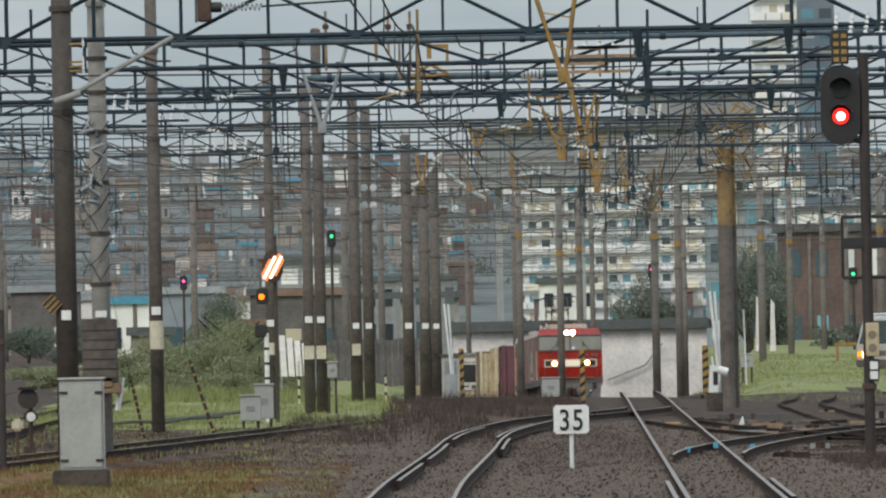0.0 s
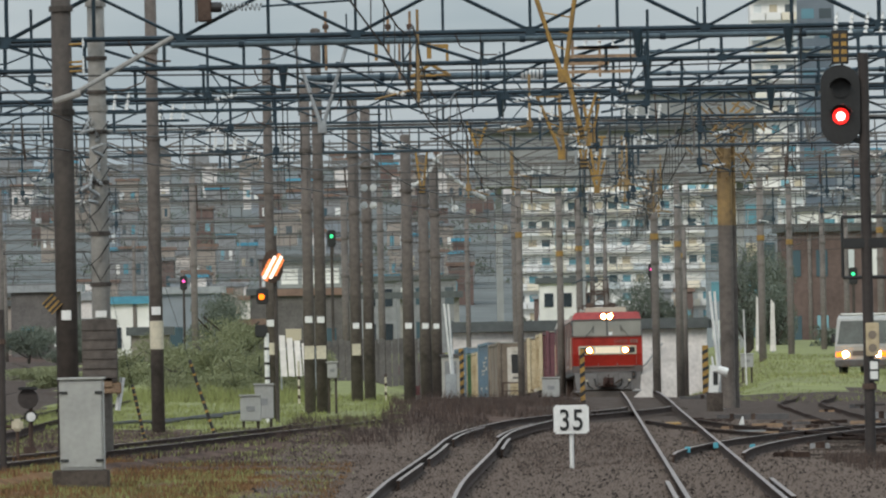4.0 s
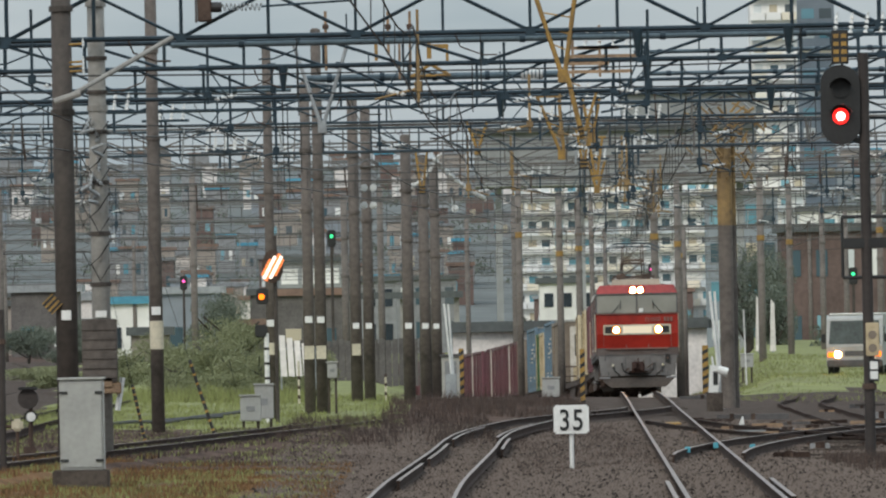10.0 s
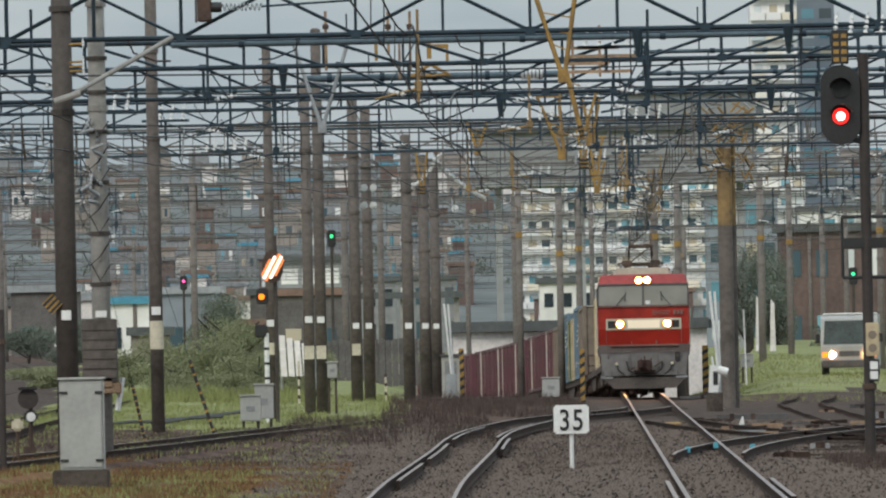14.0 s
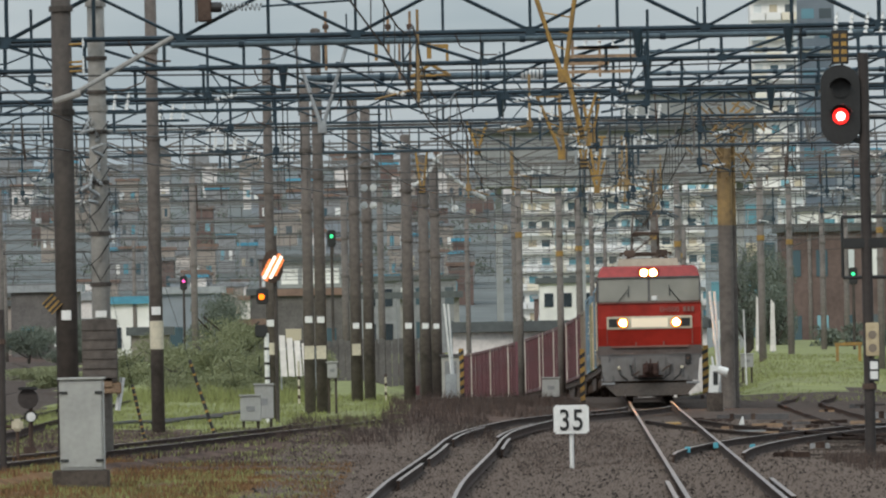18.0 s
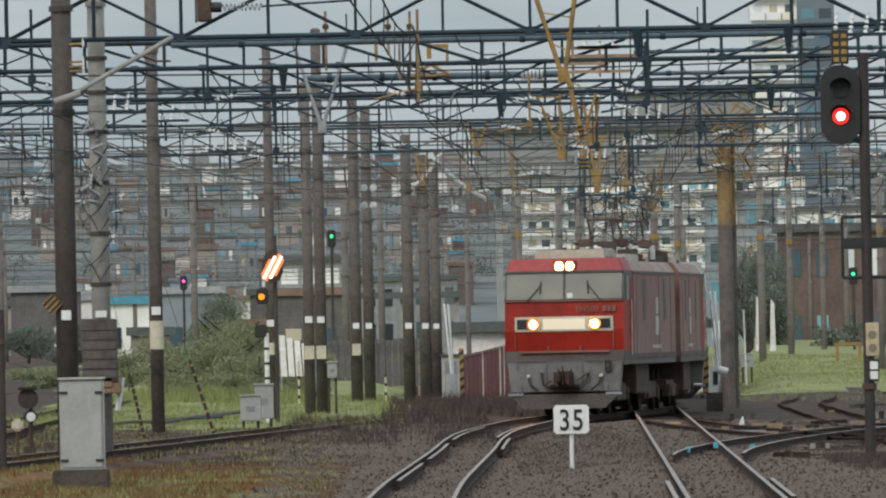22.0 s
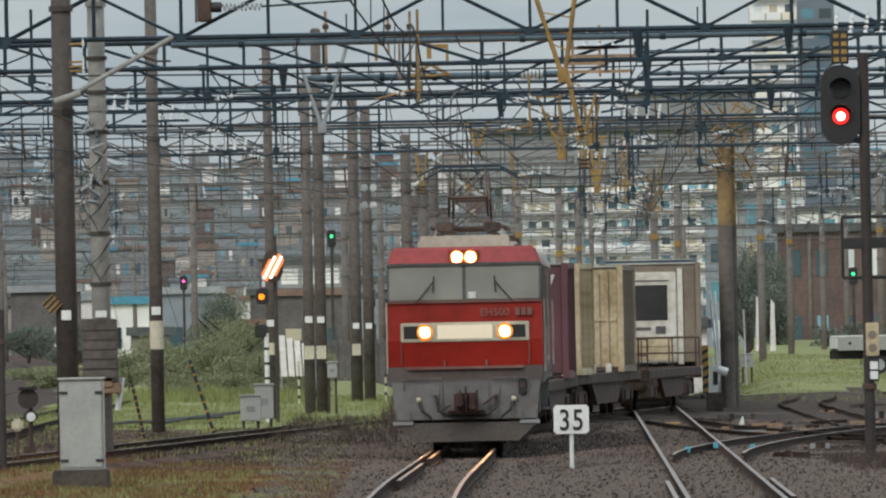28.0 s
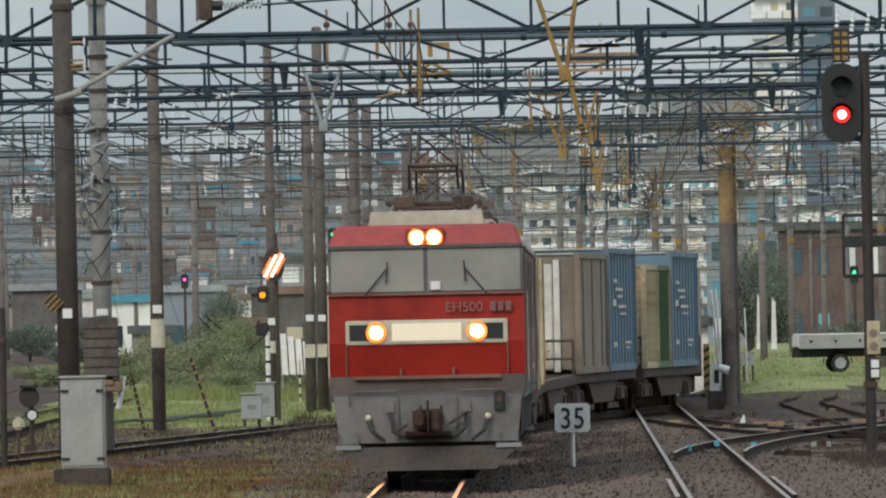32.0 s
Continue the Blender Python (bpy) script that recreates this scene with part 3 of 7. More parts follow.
def portal(y, x0, x1, zb, depth=0.8, panel=1.75, r=0.032, back=0.6):
    """A lattice beam across the tracks: four chords, uprights and diagonals."""
    t = thing("lattice_beam", 0, y, zb, label="dark steel lattice beam carrying overhead line fittings", category="gantry", group="overhead lattice beams")
    # from 300 m on, beams take the steel with haze in its colour
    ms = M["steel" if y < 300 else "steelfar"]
    for dy in (0, back):
        if y > 230 and dy:
            continue
        for z in (0, depth):
            part("chord", bars(((x0, dy, z), (x1, dy, z), r * 1.2), n=6), ms, t)
    n = int((x1 - x0) / panel)
    w = (x1 - x0) / n
    up = mesh_of("upright", bars(((0, 0, 0), (0, 0, depth), r * 0.8), n=5), ms)
    gus = mesh_of("gusset", boxes((-0.09, 0.09, -0.035, -0.02, -0.07, 0.07), bevel=0.01), ms)
    d1 = mesh_of("brace", bars(((0, 0, 0), (w, 0, depth), r * 0.85), n=5), ms)
    d2 = mesh_of("brace", bars(((0, 0, depth), (w, 0, 0), r * 0.85), n=5), ms)
    if y > 400:
        part("lattice", bars(*[((x0 + w * i, 0, 0), (x0 + w * i, 0, depth), r * 0.8) for i in range(n)], *[((x0 + w * i, 0, depth * (i % 2 == 0)), (x0 + w * i + w, 0, depth * (i % 2)), r * 0.85) for i in range(n)], n=4), ms, t)
    for i in range(n if y <= 400 else 0):
        # braces fall towards the middle of the beam, or zigzag along it
        falling = (i % 2 == 0) if int(y) % 3 == 0 else x0 + w * (i + 0.5) < 0.12 * x1
        for dy in (0, back):
            if y > 230 and dy:
                continue
            piece("upright", up, t, pose(x0 + w * i, dy, 0))
            piece("brace", d2 if falling else d1, t, pose(x0 + w * i, dy, 0))
            if dy == 0 and y < 230:
                piece("gusset", gus, t, pose(x0 + w * i, dy, 0 if not falling else depth))
    lo = -0.45 - 0.25 * ((y * 7.13) % 1)
    sl = 0.3 * ((y * 3.77) % 1) - 0.15
    part("span_wire", tube([(x0, 0.3, lo - sl), (x0 / 3, 0.3, lo - 0.08), (x1 / 3, 0.3, lo - 0.07), (x1, 0.3, lo + sl)], 0.014, 4), M["wire"], t)
    for i in range(5):
        x = x0 + (x1 - x0) * (i + 0.5 + 0.3 * math.sin(y + i)) / 5
        part("dropper", bars(((x, 0.3, 0), (x, 0.3, lo - 0.5), 0.012), n=4), M["wire"], t)
    rh = random.Random(int(y))
    for i in range(5 if y < 310 else 0):      # short cranked stays below the beam
        x, k = rh.uniform(x0 * 0.8, x1 * 0.9), rh.choice((-1, 1))
        part("stay", tube([(x, 0.3, 0.0), (x + 0.1 * k, 0.4, -0.25), (x + 0.5 * k, 0.5, -0.4), (x + 0.75 * k, 0.5, -0.4)], rh.uniform(0.012, 0.02), 5), M[rh.choice(("steel", "wire", "rust"))], t)
    for x in BRACKETS.get(y, ()):
        bm = bmesh.new()
        bar(bm, (x, -0.04, -0.5), (x, -0.04, -0.02), 0.035, 8, 0.1)
        part("drop_bracket", bm, M["steel"], t)
    if y > 240:
        for i in range(7):
            x, zz = rh.uniform(x0, x1), rh.choice((0.0, depth))
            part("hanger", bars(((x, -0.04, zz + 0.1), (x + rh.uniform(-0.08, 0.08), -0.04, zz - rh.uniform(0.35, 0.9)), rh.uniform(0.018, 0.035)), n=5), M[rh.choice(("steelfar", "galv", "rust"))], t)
    return t


def half(y):
    return y * 0.0425 + 1.2


ROWS = [(189, 7.22), (208, 7.15), (226, 6.95), (240, 6.98), (252, 6.88), (284, 6.72), (303, 7.05), (322, 6.9), (340, 7.1), (362, 7.0), (385, 7.3),
        (410, 7.0), (436, 7.2), (465, 6.9), (498, 7.1), (530, 6.8), (570, 7.0), (615, 6.8), (665, 6.6), (730, 6.5), (800, 6.4), (890, 6.3), (1000, 6.2)]
DEPTHS = {189: 0.78, 208: 0.5, 226: 0.64, 240: 0.5, 252: 0.55, 284: 0.62}
for y, z in ROWS:
    portal(y, -half(y), half(y), z, DEPTHS.get(y, 0.72), (1.32 if y < 300 else 1.9) * (0.9 + 0.25 * ((y * 0.37) % 1)), 0.032 if y < 250 else 0.027 if y < 330 else 0.02)


def insulator_row(x, y, z, n=4, gap=0.27, lean=8):
    t = thing("insulator_row", x, y, z, label="row of white porcelain insulators on a cross bar", category="insulators", group="insulator rows")
    part("cross_bar", boxes((-0.15, gap * (n - 1) + 0.15, -0.03, 0.03, -0.06, 0.0)), M["steel"], t)
    for i in range(n):
        piece("insulator", ins, t, pose(gap * i, 0, 0, 0, lean, 0))
    part("stand", boxes((gap * (n - 1) / 2 - 0.03, gap * (n - 1) / 2 + 0.03, -0.03, 0.03, -0.5, -0.06)), M["steel"], t)


for x, y, z, n in ((2.75, 208, 7.48, 4), (2.84, 252, 7.43, 4), (4.25, 252, 6.93, 4), (5.1, 303, 7.1, 4), (5.2, 322, 7.3, 4), (-7.1, 322, 7.3, 4), (6.9, 189, 7.2, 4),
                   (-5.3, 340, 7.45, 4), (4.3, 340, 7.4, 4), (3.0, 362, 7.2, 3), (-6.92, 252, 6.9, 4), (2.0, 252, 6.9, 3), (-6.05, 284, 6.72, 4), (-7.2, 226, 6.6, 3)):
    insulator_row(x, y, z, n)


def drop_frame(x, y, ztop, zbot, w, striped=False, material="yellow", shift=0.0):
    """A V shaped hanger below a beam."""
    name = "wire_hanger"
    t = thing(name, x, y, ztop, label="yellow painted V shaped hanger below a lattice beam" if material == "yellow" else "galvanised V shaped hanger below a lattice beam",
              category="hanger", group="overhead hangers")
    h = zbot - ztop
    for s in (-1, 1):
        part("leg", bars(((s * w / 2 - shift, 0, 0), (s * 0.05, 0, h), 0.024 + 0.03 * min(w, 0.6)), n=6), M[material], t)
    part("tie", bars(((-w / 2 - 0.1 - shift, 0, 0), (w / 2 + 0.1 - shift, 0, 0), 0.025), n=6), M[material], t)
    part("foot", boxes((-0.09, 0.09, -0.05, 0.05, h - 0.24, h), bevel=0.01), M[material], t)
    for i in range(3):
        zz = h * (0.3 + 0.2 * i)
        k = w / 2 * (1 - 0.3 - 0.2 * i)
        part("lacing", bars(((-k - shift * (1 - zz / h), 0, zz), (k - shift * (1 - zz / h), 0, zz - 0.1), 0.014), n=5), M[material], t)
    if striped:
        for i in range(3):
            part("stripe", boxes((-0.13, 0.13, -0.075, -0.062, h - 0.27 + 0.1 * i, h - 0.22 + 0.1 * i)), M["black"], t)
    return t


for x, y, zt, zb, w, st, sh in ((2.08, 189, 8.0, 6.57, 0.76, False, 0.12), (3.47, 252, 7.4, 6.6, 0.4, False, 0), (3.7, 284, 7.3, 6.5, 0.35, True, 0), (4.3, 303, 7.4, 6.45, 0.4, False, 0),
                                (0.96, 303, 7.88, 7.15, 0.6, False, 0), (2.76, 252, 7.45, 6.2, 0.5, False, 0.3), (-0.65, 322, 7.3, 6.3, 0.35, True, 0),
                                (4.6, 322, 7.0, 6.3, 0.5, False, 0)):
    drop_frame(x, y, zt, zb, w, st, shift=sh)
drop_frame(-2.58, 226, 8.07, 6.36, 1.18, False, "galv")

# heavy pipes carried beside the nearest beams
for x0, x1, y, z, r in ((-4.8, 7.6, 189.5, 7.12, 0.05), (-2.95, 2.6, 226.4, 7.32, 0.075), (3.7, 8.8, 208.5, 7.42, 0.04), (4.2, 9.8, 226.4, 7.43, 0.045), (-7.6, -3.4, 240.3, 7.3, 0.04)):
    pb = thing("carrier_pipe", (x0 + x1) / 2, y, z, label="blue grey galvanised carrier pipe beside a lattice beam", category="pipe", group="carrier pipes")
    w = (x1 - x0) / 2
    part("tube", bars(((-w, 0, 0), (w, 0, 0), r), n=10), M["pipe"], pb)
    for i in range(5):
        x = -w + (i + 0.5) * w / 2.5
        part("clamp", bars(((x - 0.05, 0, 0), (x + 0.05, 0, 0), r * 1.35), n=10), M["steel"], pb)
    part("hanger_rod", bars(((-w * 0.5, 0, 0), (-w * 0.5, 0, 0.5), 0.015), n=5), M["steel"], pb)
    part("hanger_rod", bars(((w * 0.5, 0, 0), (w * 0.5, 0, 0.5), 0.015), n=5), M["steel"], pb)
    if r > 0.07:
        for i in range(6):
            part("white_shed", bars(((w - 0.95 + 0.08 * i, 0, 0), (w - 0.9 + 0.08 * i, 0, 0), r * 1.5), n=12), M["porcelain"], pb)

# stepped yellow frame and gold triangle under the third beam
yf = thing("stepped_hanger", -1.45, 226, 8.14, label="weathered yellow stepped steel frame under a lattice beam", category="hanger")
part("top_rail", boxes((0, 1.21, -0.05, 0.05, -0.06, 0.05), bevel=0.01), M["yellow"], yf)
part("post", boxes((0.0, 0.07, -0.04, 0.04, -0.5, -0.06)), M["yellow"], yf)
part("post", boxes((1.1, 1.2, -0.04, 0.04, -0.48, -0.06)), M["yellow"], yf)
part("lower_rail", boxes((1.2, 1.56, -0.05, 0.05, -0.27, -0.18), bevel=0.01), M["yellow"], yf)
part("post", boxes((1.5, 1.56, -0.04, 0.04, -0.62, -0.27)), M["yellow"], yf)
part("post", boxes((0.5, 0.55, -0.04, 0.04, -0.9, -0.06)), M["tan"], yf)
for a, b, r in (((0.8, 0, -0.84), (1.17, 0, -0.6), 0.035), ((1.17, 0, -0.6), (1.56, 0, -0.82), 0.035), ((0.75, 0, -0.84), (1.6, 0, -0.83), 0.03)):
    part("gable_bar", bars((a, b, r)), M["yellow"], yf)
for x, z0, z1 in ((-2.28, 7.0, 8.0), (-1.07, 7.3, 8.0), (-0.65, 7.0, 8.0)):
    ap = thing("drop_post", x, 208, z1, label="amber painted drop post on a lattice beam", category="post", group="amber drop posts")
    part("pipe", bars(((0, 0, 0.15), (0, 0, z0 - z1), 0.028), n=8), M["tan"], ap)
    part("clamp", boxes((-0.06, 0.06, -0.05, 0.05, -0.2, -0.1), bevel=0.01), M["rust"], ap)
# tan cross bars beside the big hanger
tb = thing("cross_bar_rack", 2.42, 208, 6.97, label="rusty tan rack of cross bars beside a yellow hanger", category="rack")
for z, x1 in ((0.46, 1.0), (0.3, 1.37), (0.16, 0.8), (0.0, 1.25)):
    part("cross_bar", boxes((0.0, x1, -0.03, 0.03, z - 0.03, z + 0.03)), M["tan"], tb)
for x in (0.1, 0.62):
    part("upright", boxes((x - 0.025, x + 0.025, -0.02, 0.02, -0.1, 0.9)), M["tan"], tb)
# round white insulators in pairs
for x, z in ((-2.36, 6.22), (-2.09, 6.22), (-2.36, 5.7), (-2.09, 5.7), (0.36, 5.6)):
    di = thing("disc_insulator", x, 321.6, z, label="round white disc insulator beside a mast", category="insulators", group="disc insulators")
    part("disc", bars(((0, -0.05, 0), (0, 0.0, 0), 0.11), ((0, -0.09, 0), (0, -0.05, 0), 0.06), n=12), M["porcelain"], di)
    part("pin", bars(((0, 0, 0), (0.0, 0.4, 0), 0.02)), M["steel"], di)

def pull_off(x, y, zb, drop, arm, material):
    """A drop pipe below a beam with a registration arm, a stay and its insulator."""
    t = thing("registration_arm", x, y, zb, label="drop pipe with registration arm and white insulator" if material != "oldyellow" else "yellow drop pipe with registration arm and white insulator",
              category="registration arm", group="registration arms")
    part("drop_pipe", bars(((0, 0, 0.4), (0, 0, -drop), 0.03), n=6), M[material], t)
    part("arm", bars(((0, 0, -drop * 0.8), (arm, -0.1, -drop * 0.95), 0.022), n=6), M[material], t)
    part("stay", bars(((0, 0, -0.1), (arm * 0.8, -0.08, -drop * 0.9), 0.014), n=5), M["steel"], t)
    part("clamp", boxes((-0.07, 0.07, -0.06, 0.06, -drop * 0.85, -drop * 0.7), bevel=0.01), M[material], t)
    piece("insulator", ins, t, pose(arm * 0.35, -0.03, -drop * 0.88, 0, 80 if arm > 0 else -80, 0))


rp = random.Random(31)
for y, z in ROWS[:12]:
    for fx in (lambda v: curve_at(WAY_X, v), main_x, left_x, lambda v: 8.3 + 0.012 * v, lambda v: -8.2 - 0.012 * v):
        x = fx(y) + rp.choice((-0.7, 0.7)) + rp.uniform(-0.2, 0.2)
        near = -1.5 < x < 8
        if abs(x) > half(y) - 0.3:
            continue
        pull_off(x, y, z, rp.uniform(0.7, 1.4), rp.choice((-1, 1)) * rp.uniform(0.5, 0.9), "oldyellow" if near and rp.random() < 0.5 else "steel")
# striped yellow arm leaning under the second beam
sa = thing("striped_arm", 2.6, 226, 7.3, label="leaning yellow arm with a black striped foot", category="hanger")
part("arm", bars(((0, 0, 0.1), (0.32, 0, -1.3), 0.055), n=8), M["yellow"], sa)
part("side_arm", bars(((0.62, 0, -0.35), (0.36, 0, -1.15), 0.03), n=8), M["yellow"], sa)
for i in range(4):
    part("rung", bars(((0.03 + 0.07 * i, -0.02, -0.1 - 0.26 * i), (0.3 + 0.05 * i, -0.02, -0.2 - 0.22 * i), 0.016), n=5), M[("tan", "steel")[i % 2]], sa)
for i in range(3):
    part("stripe", bars(((0.26 + 0.022 * i, -0.02, -1.04 - 0.09 * i), (0.27 + 0.022 * i, -0.02, -1.08 - 0.09 * i), 0.06), n=8), M["black"], sa)


# pale strut from the first mast up to the beam behind
strut = thing("strut", -6.6, 187.2, 6.0, label="pale galvanised strut between mast and beam", category="strut")
part("tube", bars(((0, 0, 0), (1.86, 1.5, 1.08), 0.045), n=8), M["concrete"], strut)
part("clamp", bars(((-0.18, 0, -0.04), (0.28, 0, 0.1), 0.06), n=8), M["concrete"], strut)

# strain insulators draping from a mast head
insbig = mesh_of("insulator", insulator_mesh(2, 0.115, 0.15), M["porcelain"])
chain = thing("insulator_chain", 0.12, 330, 0, label="chain of white strain insulators sagging from a mast", category="insulators")
for i in range(10):
    u = i / 9
    x = -0.25 + 1.45 * u
    z = 7.2 - 1.15 * u - 0.45 * u * (1 - u)
    piece("insulator", insbig, chain, pose(x, 0, z, 0, 120 + 20 * u, 0))
for i in range(10):
    u = i / 9
    piece("insulator", ins, chain, pose(-1.3 + 1.05 * u, 0, 6.25 + 0.95 * u * u, 0, 50, 0))
part("strand", tube([(-1.4, 0, 6.2), (-0.8, 0, 6.5), (-0.25, 0, 7.22), (0.4, 0, 6.62), (1.25, 0, 6.0)], 0.02, 5), M["galv"], chain)


# ---- wires ----
def catenary(fx, y0, y1, zc=5.1, zm=6.1, span=42, label=""):
    t = group_of("overhead_line", label=label or "contact wire hung from a sagging messenger wire above the track", category="overhead line", group="overhead lines")
    ys = [y0 + (y1 - y0) * i / 40 for i in range(41)]
    part("contact_wire", tube([level(fx(a), a, zc) for a in ys], 0.012, 4), M["wire"], t)
    f = lambda y: zm - 0.55 * (1 - (2 * (((y - y0) / span) % 1) - 1) ** 2)
    ys = [y0 + (y1 - y0) * i / 120 for i in range(121)]
    part("messenger_wire", tube([level(fx(a), a, f(a)) for a in ys], 0.013, 4), M["wire"], t)
    y = y0 + 2
    while y < y1:
        part("dropper", bars((level(fx(y), y, zc), level(fx(y), y, f(y)), 0.007), n=4), M["wire"], t)
        y += 7


catenary(lambda y: curve_at(WAY_X, y), 60, 640)
catenary(main_x, 189, 420)
catenary(left_x, 90, 420)
catenary(lambda y: 8.3 + 0.012 * y, 240, 620)
catenary(lambda y: -8.2 - 0.012 * y, 120, 640)
catenary(lambda y: -13.5 - 0.02 * y, 160, 700)
# long feeders along the line
def feeder(x, z, y0, y1, slope=0.0, r=0.018):
    ys = [y0 + (y1 - y0) * i / 60 for i in range(61)]
    bm = tube([(x + slope * a, a, z - 0.5 * (1 - (2 * (a / 45 % 1) - 1) ** 2)) for a in ys], r, 4)
    tagged(part("feeder_cable", bm, M["wire"]), "dark feeder cable sagging from beam to beam", "cable", "feeder cables")


for x, z, sl in ((-6.4, 8.3, 0.0), (-5.0, 8.0, 0.01), (-2.4, 7.9, 0.004), (0.6, 8.0, 0.01), (3.4, 8.2, 0.012), (6.2, 7.9, 0.01), (7.6, 8.2, 0.008), (-9, 8.1, -0.01)):
    feeder(x, z, 232, 640, sl, 0.014)


# tension spring and weight box under the nearest beam
td = thing("tension_device", -4.2, 189, 7.75, label="dark weight box with a coiled tension spring on a beam", category="tension device")
part("plate", boxes((-0.17, -0.13, -0.2, 0.2, -0.36, 0.5)), M["darkgrey"], td)
part("weight_box", boxes((-0.12, 0.12, -0.22, 0.1, -0.35, 0.3), bevel=0.02), M["rust"], td)
part("spring_cap", bars(((0.12, -0.1, -0.1), (0.3, -0.1, -0.1), 0.09), n=12), M["black"], td)
part("spring", tube([(0.3 + 0.012 * i, -0.1 + 0.06 * math.cos(i), -0.1 + 0.06 * math.sin(i)) for i in range(60)], 0.014, 5), M["galv"], td)
part("pull_rod", bars(((1.0, -0.1, -0.1), (2.6, -0.05, -0.02), 0.02), n=6), M["steel"], td)
# ---- train ----
def ring(y, w0, zb, ze, wr, zt):
    """Cross-section of a vehicle body at length y: sides and a chamfered roof."""
    return [(-w0, y, zb), (w0, y, zb), (w0, y, ze), (wr, y, zt), (-wr, y, zt), (-w0, y, ze)]


def bogie(parent, y, wheels=0.43, base=2.1):
    b = part("bogie", boxes((-0.98, 0.98, y - base / 2 - 0.6, y + base / 2 + 0.6, 0.5, 0.72), (-1.06, -0.86, y - base / 2 - 0.5, y + base / 2 + 0.5, 0.32, 0.62),
                            (0.86, 1.06, y - base / 2 - 0.5, y + base / 2 + 0.5, 0.32, 0.62), bevel=0.02), M["rust"], parent, "rusty bogie frame")
    for dy in (-base / 2, base / 2):
        for s in (-1, 1):
            bm = bmesh.new()
            bar(bm, (s * 0.5, y + dy, wheels), (s * 0.63, y + dy, wheels), wheels, 20)
            bar(bm, (s * 0.48, y + dy, wheels), (s * 0.51, y + dy, wheels), wheels + 0.03, 20)
            part("wheel", bm, M["railside"], b)
            part("axle_box", boxes((s * 1.0 - 0.1, s * 1.0 + 0.1, y + dy - 0.16, y + dy + 0.16, 0.3, 0.58), bevel=0.02), M["rust"], b)
        # solid box added between the wheels to block the bright gap behind
        part("traction_motor" if wheels > 0.45 else "brake_beam", boxes((-0.47, 0.47, y + dy - 0.35, y + dy + 0.35, 0.12 if wheels > 0.45 else 0.2, 0.52), bevel=0.03), M["rust"], b)


def pantograph(parent, y):
    p = part("pantograph", bars(((-0.7, y - 0.6, 4.1), (-0.7, y + 0.6, 4.1), 0.04), ((0.7, y - 0.6, 4.1), (0.7, y + 0.6, 4.1), 0.04), ((-0.7, y, 4.1), (0.7, y, 4.1), 0.04)),
             M["pant"], parent, "raised rusty pantograph")
    for s in (-1, 1):
        part("lower_arm", bars(((s * 0.38, y - 0.5, 4.1), (s * 0.36, y + 0.8, 4.68), 0.024), ((s * 0.38, y + 0.5, 4.1), (s * 0.36, y - 0.8, 4.68), 0.024)), M["pant"], p)
        part("upper_arm", bars(((s * 0.36, y + 0.8, 4.68), (s * 0.33, y, 5.25), 0.018), ((s * 0.36, y - 0.8, 4.68), (s * 0.33, y, 5.25), 0.018)), M["pant"], p)
        part("brace_tube", bars(((s * 0.36, y + 0.8, 4.68), (-s * 0.33, y, 5.25), 0.011)), M["pant"], p)
        part("brace_tube", bars(((s * 0.38, y - 0.5, 4.12), (-s * 0.36, y - 0.8, 4.68), 0.011)), M["pant"], p)
        part("base_box", boxes((s * 0.45 - 0.16, s * 0.45 + 0.16, y - 0.75, y - 0.4, 4.02, 4.2), bevel=0.02), M["pant"], p)
        part("post_insulator", bars(((s * 0.6, y, 3.72), (s * 0.6, y, 4.08), 0.07), n=10), M["porcelain"], p)
        part("horn", bars(((s * 0.6, y, 5.28), (s * 0.95, y, 5.1), 0.02), n=6), M["steel"], p)
    part("collector", boxes((-0.62, 0.62, y - 0.2, y - 0.13, 5.25, 5.3), (-0.62, 0.62, y + 0.13, y + 0.2, 5.25, 5.3)), M["steel"], p)
    for dy in (-0.8, 0.8):
        part("cross_tube", bars(((-0.38, y + dy, 4.68), (0.38, y + dy, 4.68), 0.025)), M["pant"], p)
    return p


